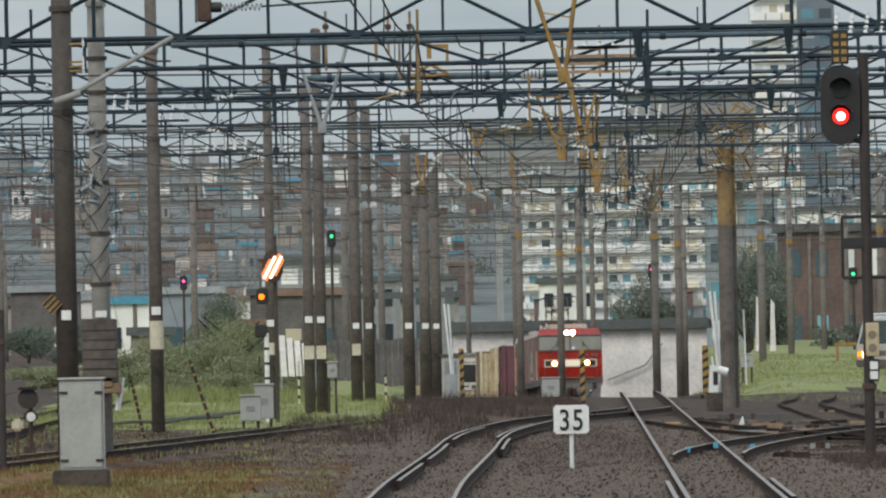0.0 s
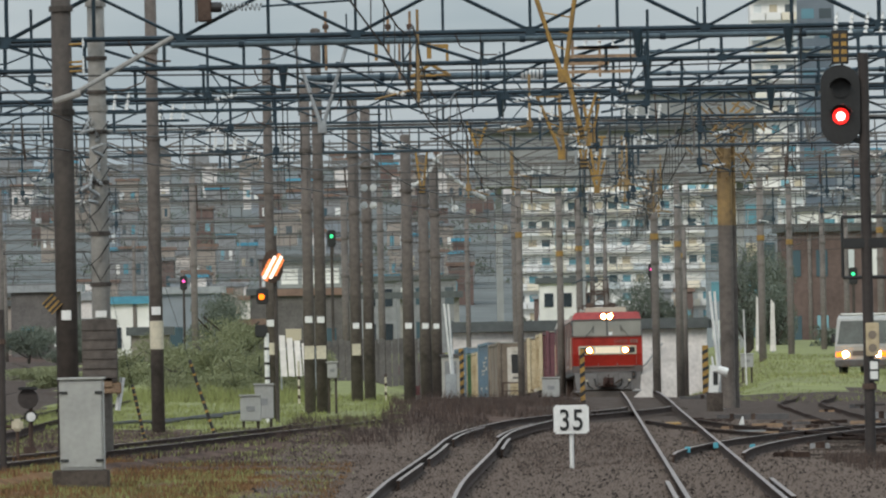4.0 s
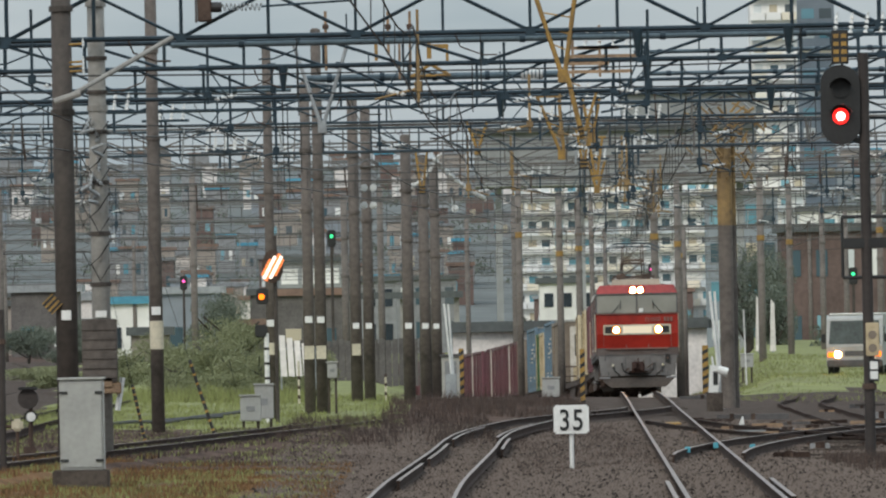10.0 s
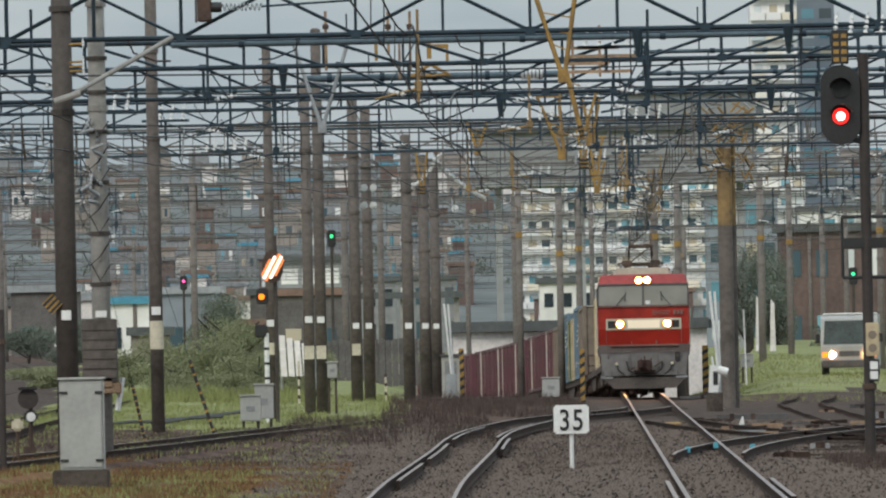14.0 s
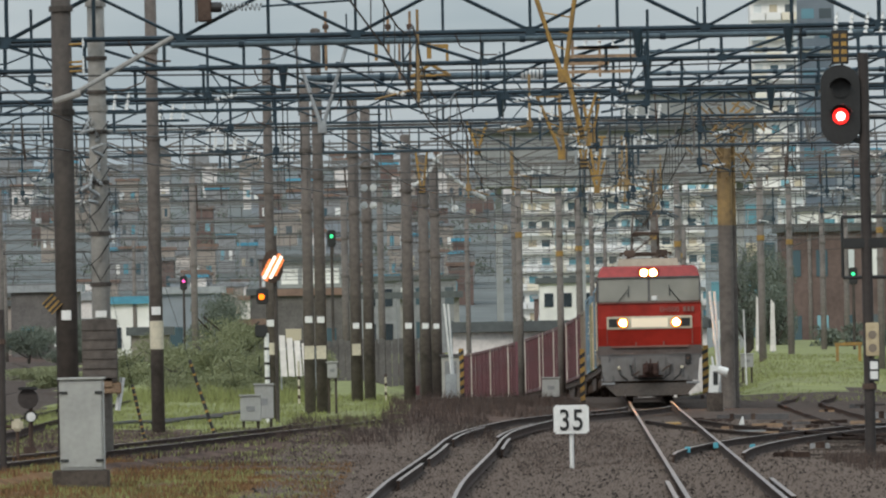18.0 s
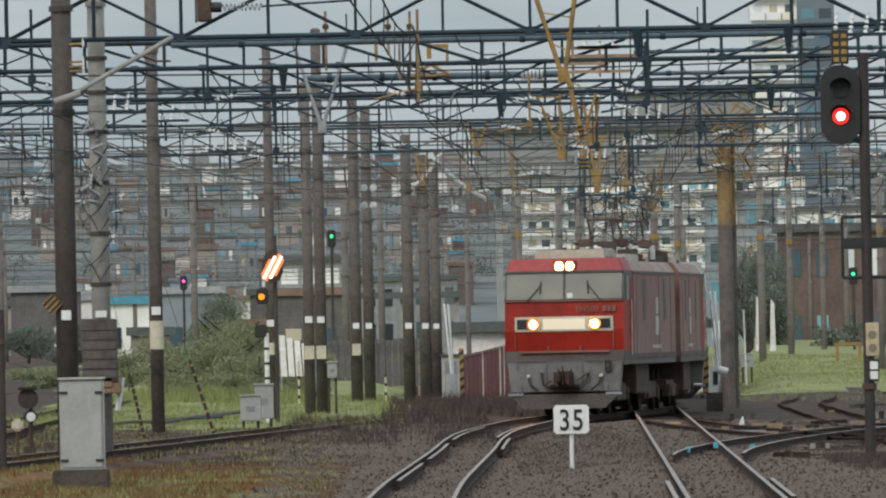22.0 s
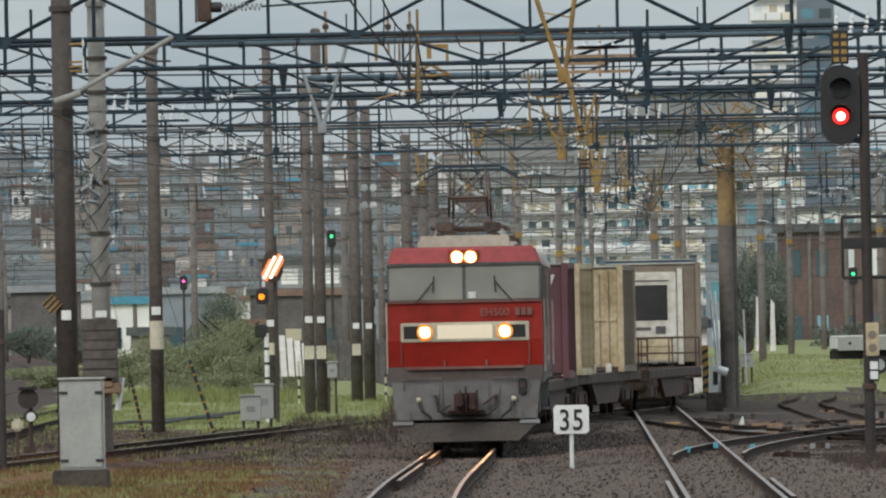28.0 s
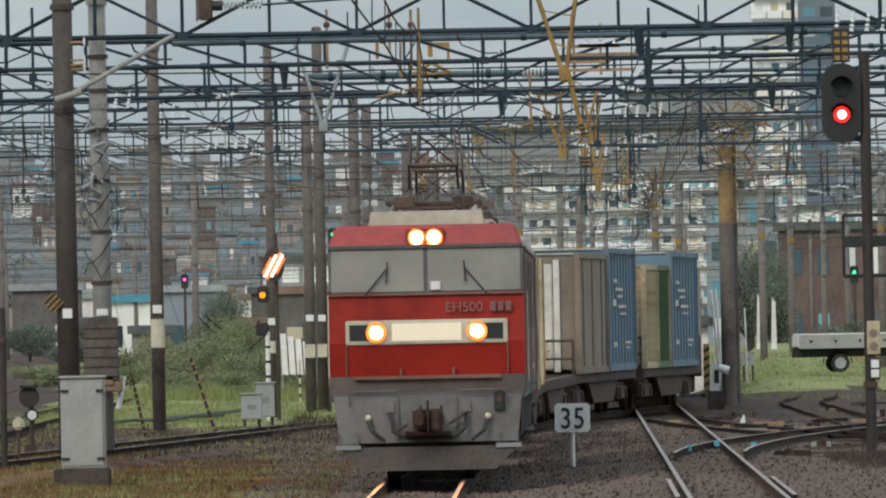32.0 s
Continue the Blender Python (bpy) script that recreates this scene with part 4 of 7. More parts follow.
def loco_half(front):
    """One 12.3 m half of the locomotive; its cab end points to -y when front, and y runs from the cab to the joint."""
    f = 1.0 if front else -1.0
    L = 12.3
    t = thing("locomotive", label="red electric locomotive half with dusty sides and lit headlamps" if front else "red electric locomotive rear half with dusty sides",
              category="locomotive", group="locomotive halves")
    Y = lambda v: f * (v - L / 2)
    # body: the cab in red, the machine room dusty
    bm = bmesh.new()
    loft(bm, [ring(Y(2.3), 1.404, 1.3, 3.38, 1.22, 3.62), ring(Y(12.2), 1.404, 1.3, 3.38, 1.22, 3.62)])
    bs = part("body_side", bm, M["dusty"], t, "dusty reddish grey machine room walls")
    bs.data.materials.append(M["dustroof"])
    for p in bs.data.polygons:
        if p.normal.z > 0.3:
            p.material_index = 1
    bm = bmesh.new()
    loft(bm, [[(-1.404, Y(0.06), 1.3), (1.404, Y(0.06), 1.3), (1.404, Y(0.0), 2.0), (1.404, Y(0.14), 2.69), (-1.404, Y(0.14), 2.69), (-1.404, Y(0.0), 2.0)],
              [(-1.404, Y(2.3), 1.3), (1.404, Y(2.3), 1.3), (1.404, Y(2.3), 2.0), (1.404, Y(2.3), 2.69), (-1.404, Y(2.3), 2.69), (-1.404, Y(2.3), 2.0)]])
    part("cab_front", bm, M["red"], t, "glossy red cab front")
    part("skirt_band", boxes((-1.415, 1.415, min(Y(0.015), Y(2.3)), max(Y(0.015), Y(2.3)), 1.24, 1.52), bevel=0.02), M["skirt"], t, "dusty grey brown band below the cab")
    bm = bmesh.new()
    loft(bm, [[(-1.4, Y(0.32), 3.38), (1.4, Y(0.32), 3.38), (1.3, Y(0.5), 3.69), (-1.3, Y(0.5), 3.69)],
              [(-1.4, Y(2.3), 3.38), (1.4, Y(2.3), 3.38), (1.26, Y(2.3), 3.69), (-1.26, Y(2.3), 3.69)]])
    bmesh.ops.bevel(bm, geom=[e for e in bm.edges if abs(e.verts[0].co.z - e.verts[1].co.z) > 0.1 or min(e.verts[0].co.z, e.verts[1].co.z) > 3.6], offset=0.045, segments=3, affect="EDGES")
    part("cab_roof", bm, M["redroof" if front else "rooflight"], t, "faded red cab roof" if front else "weathered cab roof")
    bm = bmesh.new()
    loft(bm, [[(-1.4, Y(0.15), 2.69), (1.4, Y(0.15), 2.69), (1.4, Y(0.33), 3.38), (-1.4, Y(0.33), 3.38)],
              [(-1.4, Y(2.3), 2.69), (1.4, Y(2.3), 2.69), (1.4, Y(2.3), 3.38), (-1.4, Y(2.3), 3.38)]])
    part("window_surround", bm, M["darkgrey"], t, "dark windscreen frame")
    for s in (-1, 1):
        bm = bmesh.new()
        loft(bm, [[(s * 0.03 if s > 0 else -1.36, Y(0.13), 2.73), (1.36 if s > 0 else -0.03, Y(0.13), 2.73), (1.36 if s > 0 else -0.03, Y(0.31), 3.36), (s * 0.03 if s > 0 else -1.36, Y(0.31), 3.36)],
                  [(s * 0.03 if s > 0 else -1.36, Y(0.17), 2.73), (1.36 if s > 0 else -0.03, Y(0.17), 2.73), (1.36 if s > 0 else -0.03, Y(0.35), 3.36), (s * 0.03 if s > 0 else -1.36, Y(0.35), 3.36)]])
        w = part("windscreen", bm, M["glassw"], t, "windscreen with its grey reflection painted in")
        part("wiper", tube([(s * 0.88, Y(0.08), 2.68), (s * 0.56, Y(0.17), 3.06)], 0.013, 5), M["black"], w)
        part("wiper_blade", tube([(s * 0.57, Y(0.12), 2.86), (s * 0.55, Y(0.18), 3.16)], 0.014, 5), M["black"], w)
        part("side_window", boxes((s * 1.395, s * 1.412, min(Y(0.7), Y(1.4)), max(Y(0.7), Y(1.4)), 2.7, 3.25)), M["windark"], t)
        part("cab_door", boxes((s * 1.39, s * 1.41, min(Y(1.6), Y(2.2)), max(Y(1.6), Y(2.2)), 1.35, 3.2)), M["red"], t)
        part("handrail", bars(((s * 1.44, Y(1.55), 1.4), (s * 1.44, Y(1.55), 2.7), 0.02)), M["cream"], t)
        for v in (4.6, 9.4):
            part("louvre", boxes((s * 1.4, s * 1.414, min(Y(v), Y(v + 0.55)), max(Y(v), Y(v + 0.55)), 2.2, 3.2)), M["darkgrey"], t)
        for v in (2.32, 2.95, 8.2, 11.0):
            part("body_seam", boxes((s * 1.4, s * 1.412, min(Y(v), Y(v + 0.05)), max(Y(v), Y(v + 0.05)), 1.32, 3.3)), M["darkgrey"], t)
        part("logo_bar", boxes((s * 1.4, s * 1.413, min(Y(7.3), Y(8.1)), max(Y(7.3), Y(8.1)), 1.85, 2.3), (s * 1.4, s * 1.413, min(Y(7.5), Y(8.0)), max(Y(7.5), Y(8.0)), 2.36, 2.75)), M["rooflight"], t)
        part("side_plate", boxes((s * 1.4, s * 1.413, min(Y(6.6), Y(8.6)), max(Y(6.6), Y(8.6)), 1.53, 1.61), bevel=0.004), M["rooflight"], t)
        part("skirt_rail", boxes((s * 1.4, s * 1.418, min(Y(2.35), Y(12.2)), max(Y(2.35), Y(12.2)), 1.3, 1.42)), M["skirt"], t)
    # lamp band
    band = part("lamp_band", boxes((-1.165, 1.165, min(Y(-0.03), Y(0.02)), max(Y(-0.03), Y(0.02)), 1.97, 2.32), bevel=0.015), M["cream"], t, "cream lamp surround")
    # the front panel glows only to look brighter; the rear one is plain cream
    part("marker_panel", boxes((-0.5, 0.5, min(Y(-0.04), Y(-0.03)), max(Y(-0.04), Y(-0.03)), 2.02, 2.27)), M["panelglow" if front else "cream"], t, "cream panel between the headlamps")
    for s in (-1, 1):
        part("lamp_recess", boxes((s * 0.86 - 0.25, s * 0.86 + 0.24, min(Y(-0.04), Y(-0.02)), max(Y(-0.04), Y(-0.02)), 2.03, 2.26)), M["black"], t)
        bm = bmesh.new()
        bar(bm, (s * 0.725, Y(-0.06), 2.145), (s * 0.725, Y(-0.056), 2.145), 0.085, 16)
        part("headlamp", bm, M["headlamp" if front else "glassw"], t, "glowing round headlamp" if front else "")
        # ring behind the lens; on the front half it glows as painted glare
        bm = bmesh.new()
        bar(bm, (s * 0.725, Y(-0.055), 2.145), (s * 0.725, Y(-0.03), 2.145), 0.15, 18)
        part("reflector", bm, M["lampring" if front else "galv"], t)
        bm = bmesh.new()
        bar(bm, (s * 0.125, Y(0.31), 3.505), (s * 0.125, Y(0.36), 3.505), 0.128, 18)
        part("reflector", bm, M["lampring" if front else "galv"], t)
        bm = bmesh.new()
        bar(bm, (s * 0.125, Y(0.305), 3.505), (s * 0.125, Y(0.309), 3.505), 0.085, 16)
        part("roof_lamp", bm, M["headlamp" if front else "glassw"], t, "glowing roof headlamp" if front else "")
        part("edge_seam", boxes((s * 1.16 - 0.008, s * 1.16 + 0.008, min(Y(-0.02), Y(0.02)), max(Y(-0.02), Y(0.02)), 1.55, 1.97)), M["dusty"], t)
        part("step_hook", boxes((s * 0.38 - 0.015, s * 0.38 + 0.015, min(Y(-0.06), Y(0.03)), max(Y(-0.06), Y(0.03)), 1.5, 1.63)), M["dusty"], t)
    part("lamp_housing", boxes((-0.28, 0.28, min(Y(0.33), Y(0.7)), max(Y(0.33), Y(0.7)), 3.38, 3.63), bevel=0.02), M["redroof"], t)
    part("step_rail", boxes((-1.05, 1.05, min(Y(-0.05), Y(0.05)), max(Y(-0.05), Y(0.05)), 1.47, 1.52)), M["dusty"], t)
    # number in raised letters
    if front:
        cu = bpy.data.curves.new("class_number", "FONT")
        cu.body, cu.size, cu.extrude = "EH500", 0.2, 0.004
        me = bpy.data.meshes.new_from_object(bpy.data.objects.new("class_number", cu))
        me.materials.append(M["dusty"])
        ob = new("class_number", me)
        ob.parent = t
        ob.matrix_basis = pose(0.27, Y(0.03), 2.43, 80, 0, 0)
        for i in range(3):
            part("number_bar", boxes((0.92 + 0.11 * i, 1.0 + 0.11 * i, Y(0.02), Y(0.045), 2.43, 2.57)), M["dusty"], t)
        part("window_notice", boxes((0.07, 0.21, Y(0.105), Y(0.12), 2.75, 2.87)), M["white"], t)
    # underframe and pilot
    part("sill", boxes((-1.4, 1.4, min(Y(0.0), Y(12.2)), max(Y(0.0), Y(12.2)), 1.16, 1.3), bevel=0.02), M["darkgrey"], t)
    bm = bmesh.new()
    loft(bm, [[(-1.28, Y(0.0), 0.56), (1.28, Y(0.0), 0.56), (1.35, Y(-0.02), 1.24), (-1.35, Y(-0.02), 1.24)],
              [(-1.28, Y(0.35), 0.56), (1.28, Y(0.35), 0.56), (1.35, Y(0.35), 1.24), (-1.35, Y(0.35), 1.24)]])
    part("pilot_panel", bm, M["pilot"], t, "dull grey pilot panel")
    bm = bmesh.new()
    loft(bm, [[(-0.95, Y(-0.3), 0.16), (0.95, Y(-0.3), 0.16), (1.3, Y(-0.15), 0.5), (-1.3, Y(-0.15), 0.5)],
              [(-0.95, Y(0.0), 0.16), (0.95, Y(0.0), 0.16), (1.3, Y(0.1), 0.5), (-1.3, Y(0.1), 0.5)]])
    part("snow_plough", bm, M["plough"], t, "dusty dark grey snow plough")
    for s in (-1, 1):
        part("step", boxes((s * 1.15 - 0.18, s * 1.15 + 0.18, min(Y(-0.2), Y(0.1)), max(Y(-0.2), Y(0.1)), 0.47, 0.53)), M["grey"], t)
        part("panel_seam", boxes((s * 0.42 - 0.01, s * 0.42 + 0.01, min(Y(-0.035), Y(0.0)), max(Y(-0.035), Y(0.0)), 0.6, 1.2)), M["darkgrey"], t)
        part("grab_rail", tube([(s * 1.12, Y(-0.1), 1.08), (s * 1.12, Y(-0.1), 1.27), (s * 1.06, Y(-0.1), 1.3), (s * 0.45, Y(-0.1), 1.3)], 0.014, 6), M["darkgrey"], t)
        part("step_hanger", bars(((s * 1.02, Y(-0.12), 0.5), (s * 1.02, Y(-0.05), 0.7), 0.014), ((s * 1.28, Y(-0.12), 0.5), (s * 1.28, Y(-0.05), 0.7), 0.014)), M["darkgrey"], t)
        part("cover_plate", boxes((s * 0.55 - 0.07, s * 0.55 + 0.07, min(Y(-0.05), Y(0)), max(Y(-0.05), Y(0)), 0.98, 1.14), bevel=0.015), M["pilot"], t)
        part("brake_hose", bars(((s * 0.86, Y(-0.05), 0.9), (s * 0.8, Y(-0.15), 0.72), 0.03), ((s * 0.8, Y(-0.15), 0.72), (s * 0.62, Y(-0.15), 0.58), 0.025)), M["black"], t)
        bm = bmesh.new()
        bmesh.ops.create_uvsphere(bm, u_segments=10, v_segments=6, radius=0.05, matrix=Matrix.Translation((s * 0.86, Y(-0.06), 0.92)))
        part("hose_tap", bm, M["cream"], t)
    tb = part("tail_box", boxes((0.95, 1.1, min(Y(-0.08), Y(0)), max(Y(-0.08), Y(0)), 1.0, 1.27), bevel=0.015), M["black"], t)
    part("tail_lens", bars(((1.025, Y(-0.09), 1.16), (1.025, Y(-0.08), 1.16), 0.045), n=12), M["rust"], tb)
    part("coupler", boxes((-0.16, 0.16, min(Y(-0.45), Y(0)), max(Y(-0.45), Y(0)), 0.74, 1.02), (-0.2, 0.2, min(Y(-0.12), Y(0)), max(Y(-0.12), Y(0)), 0.7, 1.04), bevel=0.03), M["coupler"], t, "rusty knuckle coupler")
    for k in range(5):
        part("coupler_pin", bars(((-0.2 + 0.1 * k, Y(-0.5), 0.72 + 0.05 * (k % 2)), (-0.2 + 0.1 * k, Y(-0.5), 1.02 + 0.07 * (k % 3)), 0.022), n=6), M["coupler"], t)
    part("coupler_shelf", boxes((-0.34, 0.34, min(Y(-0.3), Y(0)), max(Y(-0.3), Y(0)), 0.66, 0.72), bevel=0.015), M["coupler"], t)
    part("coupler_jaw", boxes((-0.2, -0.05, min(Y(-0.62), Y(-0.42)), max(Y(-0.62), Y(-0.42)), 0.78, 1.0), (0.06, 0.19, min(Y(-0.56), Y(-0.42)), max(Y(-0.56), Y(-0.42)), 0.72, 1.04), bevel=0.03), M["coupler"], t)
    part("jumper_cable", tube([(-0.55, Y(-0.08), 1.0), (-0.5, Y(-0.16), 0.72), (-0.3, Y(-0.18), 0.62), (0.35, Y(-0.18), 0.62), (0.52, Y(-0.14), 0.75), (0.55, Y(-0.08), 0.98)], 0.028, 6), M["black"], t)
    for s in (-1, 1):
        part("window_gasket", boxes((s * 1.385 - 0.02, s * 1.385 + 0.02, min(Y(0.1), Y(0.16)), max(Y(0.1), Y(0.16)), 2.7, 2.74)), M["black"], t)
        part("gutter", boxes((s * 1.4 - 0.02, s * 1.4 + 0.03, min(Y(2.3), Y(12.2)), max(Y(2.3), Y(12.2)), 3.32, 3.36)), M["darkgrey"], t)
    part("brow", boxes((-1.4, 1.4, min(Y(0.27), Y(0.34)), max(Y(0.27), Y(0.34)), 3.35, 3.4)), M["darkgrey"], t)
    part("sill_line", boxes((-1.405, 1.405, min(Y(0.09), Y(0.15)), max(Y(0.09), Y(0.15)), 2.675, 2.715)), M["dusty"], t)
    part("coupler_lever", bars(((-0.5, Y(-0.12), 0.7), (-0.3, Y(-0.12), 0.82), 0.02), ((0.3, Y(-0.12), 0.82), (0.55, Y(-0.12), 0.98), 0.02)), M["rust"], t)
    for v in (2.6, 9.6):
        bogie(t, Y(v), 0.5, 2.3)
    part("battery_box", boxes((-1.2, 1.2, min(Y(4.6), Y(7.6)), max(Y(4.6), Y(7.6)), 0.45, 1.16), bevel=0.03), M["rust"], t)
    # roof
    bm = bmesh.new()
    loft(bm, [[(-0.85, Y(1.4), 3.64), (0.85, Y(1.4), 3.64), (0.8, Y(1.5), 3.9), (-0.8, Y(1.5), 3.9)], [(-0.85, Y(4.2), 3.6), (0.85, Y(4.2), 3.6), (0.8, Y(4.1), 3.9), (-0.8, Y(4.1), 3.9)]])
    part("roof_cooler", bm, M["coolerc"], t, "weathered cream roof cooler")
    part("roof_duct", boxes((-0.9, -0.2, min(Y(5), Y(7)), max(Y(5), Y(7)), 3.6, 3.84), (0.25, 0.95, min(Y(5.2), Y(8)), max(Y(5.2), Y(8)), 3.6, 3.8), bevel=0.03), M["rooflight"], t)
    for s in (-1, 1):
        for v in (1.0, 1.8, 4.6):
            part("roof_insulator", bars(((s * 0.95, Y(v), 3.62), (s * 0.95, Y(v), 3.72), 0.03), n=8), M["rust"], t)
    rq = random.Random(7)
    for i in range(9):
        v, x = rq.uniform(4.4, 11.8), rq.uniform(-1.0, 0.9)
        w, d, h = rq.uniform(0.06, 0.3), rq.uniform(0.1, 0.5), rq.uniform(0.1, 0.32)
        part("roof_equipment", boxes((x - w, x + w, Y(v) - d, Y(v) + d, 3.58, 3.62 + h), bevel=0.02), M[rq.choice(("rust", "darkgrey", "coolerc", "dusty"))], t)
    for i in range(5):
        v, x = 4.8 + 1.5 * i, (-0.5, 0.55)[i % 2]
        part("busbar_insulator", bars(((x, Y(v), 3.6), (x, Y(v), 3.98), 0.05), n=8), M["rust"], t)
    part("roof_conductor", bars(((0.4, Y(4.3), 4.02), (0.4, Y(11.5), 4.02), 0.025)), M["rust"], t)
    pantograph(t, Y(9.6))
    part("gangway", boxes((-0.7, 0.7, min(Y(12.2), Y(12.5)), max(Y(12.2), Y(12.5)), 1.3, 3.2)), M["black"], t)
    return t


def flat_wagon():
    """Container flat wagon, 18.8 m over the frame; y along it."""
    t = thing("container_wagon", label="rusty brown container flat wagon on two bogies", category="flat wagon", group="container wagons")
    part("deck_frame", boxes((-1.2, -1.0, -9.3, 9.3, 0.78, 1.0), (1.0, 1.2, -9.3, 9.3, 0.78, 1.0), (-1.2, 1.2, -9.4, -9.2, 0.7, 1.0), (-1.2, 1.2, 9.2, 9.4, 0.7, 1.0), bevel=0.015), M["rust"], t)
    for y in (-8, -4, 0, 4, 8):
        part("cross_member", boxes((-1.0, 1.0, y - 0.15, y + 0.15, 0.8, 0.97)), M["rust"], t)
    for s in (-1, 1):
        bm = bmesh.new()
        loft(bm, [[(s * 1.02, -4.6, 0.8), (s * 1.02, 4.6, 0.8), (s * 1.02, 3.0, 0.3), (s * 1.02, -3.0, 0.3)], [(s * 1.12, -4.6, 0.8), (s * 1.12, 4.6, 0.8), (s * 1.12, 3.0, 0.3), (s * 1.12, -3.0, 0.3)]])
        part("fishbelly_girder", bm, M["rust"], t)
        part("end_rail", bars(((-1.15, s * 9.3, 1.0), (-1.15, s * 9.3, 1.75), 0.025), ((1.15, s * 9.3, 1.0), (1.15, s * 9.3, 1.75), 0.025), ((-1.15, s * 9.3, 1.75), (1.15, s * 9.3, 1.75), 0.025),
                              ((-1.15, s * 9.3, 1.35), (1.15, s * 9.3, 1.35), 0.02), ((-0.35, s * 9.3, 1.0), (-0.35, s * 9.3, 1.75), 0.02), ((0.45, s * 9.3, 1.0), (0.45, s * 9.3, 1.75), 0.02)), M["rust"], t, "thin handrail at the wagon end")
        part("buffer_coupler", boxes((-0.15, 0.15, 9.39 if s > 0 else -9.74, 9.74 if s > 0 else -9.39, 0.75, 0.98), bevel=0.02), M["rust"], t)
        bogie(t, s * 6.8, 0.41, 1.9)
    return t


def container(length, body, end, rib=0.5, logo=None, doors=True, reefer=False, label="", h=2.5, w=1.22):
    t = thing("container", label=label, category="container", group="freight containers")
    a, b = -length / 2, length / 2
    part("shell", boxes((-w, w, a + 0.05, b - 0.05, 0.1, h - 0.04)), M[body], t)
    n = int(length / rib)
    for s in (-1, 1):
        me = mesh_of("rib", boxes((-0.03, 0.03, -0.06, 0.06, 0.16, h - 0.14), bevel=0.008), M[body])
        for i in range(n):
            piece("rib", me, t, pose(s * (w + 0.005), a + (i + 0.5) * length / n, 0))
        part("side_rail", boxes((s * w - 0.05, s * w + 0.05, a, b, 0.0, 0.13), (s * w - 0.05, s * w + 0.05, a, b, h - 0.12, h)), M[body], t)
    for y in (a, b):
        for s in (-1, 1):
            part("corner_post", boxes((s * w - 0.07, s * w + 0.07, y - 0.07, y + 0.07, 0.0, h), bevel=0.01), M[end if end != body else body], t)
    d = part("end_panel", boxes((-w + 0.08, w - 0.08, a + 0.02, a + 0.06, 0.12, h - 0.1)), M[end], t)
    part("end_panel", boxes((-w + 0.08, w - 0.08, b - 0.06, b - 0.02, 0.12, h - 0.1)), M[end], t)
    part("roof_sheet", boxes((-w, w, a, b, h - 0.04, h)), M["rooflight"], t)
    if doors:
        for i in range(6):
            x = -w + 0.3 + i * (2 * w - 0.6) / 5
            part("locking_bar", bars(((x, a - 0.02, 0.05), (x, a - 0.02, h - 0.1), 0.03), n=6), M[end], d)
            part("bar_foot", boxes((x - 0.07, x + 0.07, a - 0.06, a + 0.02, -0.02, 0.2), bevel=0.01), M["whitec"], d)
        for i in range(5):
            x = -w + 0.3 + (i + 0.5) * (2 * w - 0.6) / 5
            part("stain_seam", boxes((x - 0.022, x + 0.022, a + 0.008, a + 0.03, 0.14 + 0.1 * (i % 2), h - 0.2 - 0.25 * ((i * 3) % 4))), M["brown"], d)
        part("cross_rail", boxes((-w + 0.1, w - 0.1, a - 0.01, a + 0.03, 1.2, 1.27)), M[end], d)
    if logo:
        for i in range(3):
            bm = bmesh.new()
            x = 0.1 + 0.3 * i
            loft(bm, [[(x, a + 0.002, 1.95), (x + 0.2, a + 0.002, 1.95), (x + 0.32, a + 0.002, 2.25), (x + 0.1, a + 0.002, 2.25)], [(x, a + 0.02, 1.95), (x + 0.2, a + 0.02, 1.95), (x + 0.32, a + 0.02, 2.25), (x + 0.1, a + 0.02, 2.25)]])
            part("logo_bar", bm, M[logo], d)
    if reefer:
        u = part("cooling_unit", boxes((-0.86, 0.68, a - 0.06, a + 0.02, 0.1, 2.46), bevel=0.03), M["whitec"], t, "white cooling unit with a dark grille")
        part("grille", boxes((-0.66, 0.44, a - 0.075, a - 0.055, 1.2, 2.12), bevel=0.01), M["black"], u)
        part("control_panel", boxes((0.12, 0.38, a - 0.075, a - 0.055, 0.85, 1.05)), M["darkgrey"], u)
        part("lettering_bar", boxes((-0.6, 0.0, a - 0.075, a - 0.055, 0.95, 1.03)), M["darkgrey"], u)
        part("vent", boxes((-0.58, 0.48, a - 0.075, a - 0.055, 2.22, 2.25)), M["darkgrey"], u)
        part("lower_panel", boxes((-0.74, 0.56, a - 0.07, a - 0.055, 0.16, 0.78), bevel=0.01), M["creamc"], u, "stained cream lower panel")
        part("side_frame", boxes((0.7, 0.84, a - 0.05, a + 0.02, 0.05, 2.55), bevel=0.01), M["whitec"], u)
        part("lower_line", boxes((-0.7, 0.6, a - 0.07, a - 0.055, 0.5, 0.54)), M["brown"], u)
    return t


def side_markings(t, length, w=1.22):
    for s in (-1, 1):
        for y, z, ly, hz in ((-2.6, 2.05, 1.2, 0.09), (-2.0, 1.86, 2.4, 0.07), (-1.4, 1.7, 1.6, 0.06), (-2.8, 1.5, 0.9, 0.16), (-1.2, 1.46, 2.6, 0.07), (-0.6, 1.3, 2.0, 0.05), (0.9, 0.62, 1.8, 0.06), (1.2, 0.5, 1.2, 0.05), (-2.8, 0.55, 1.0, 0.12)):
            part("marking_bar", boxes((s * (w + 0.034), s * (w + 0.042), y, y + ly, z, z + hz)), M["whitec"], t)


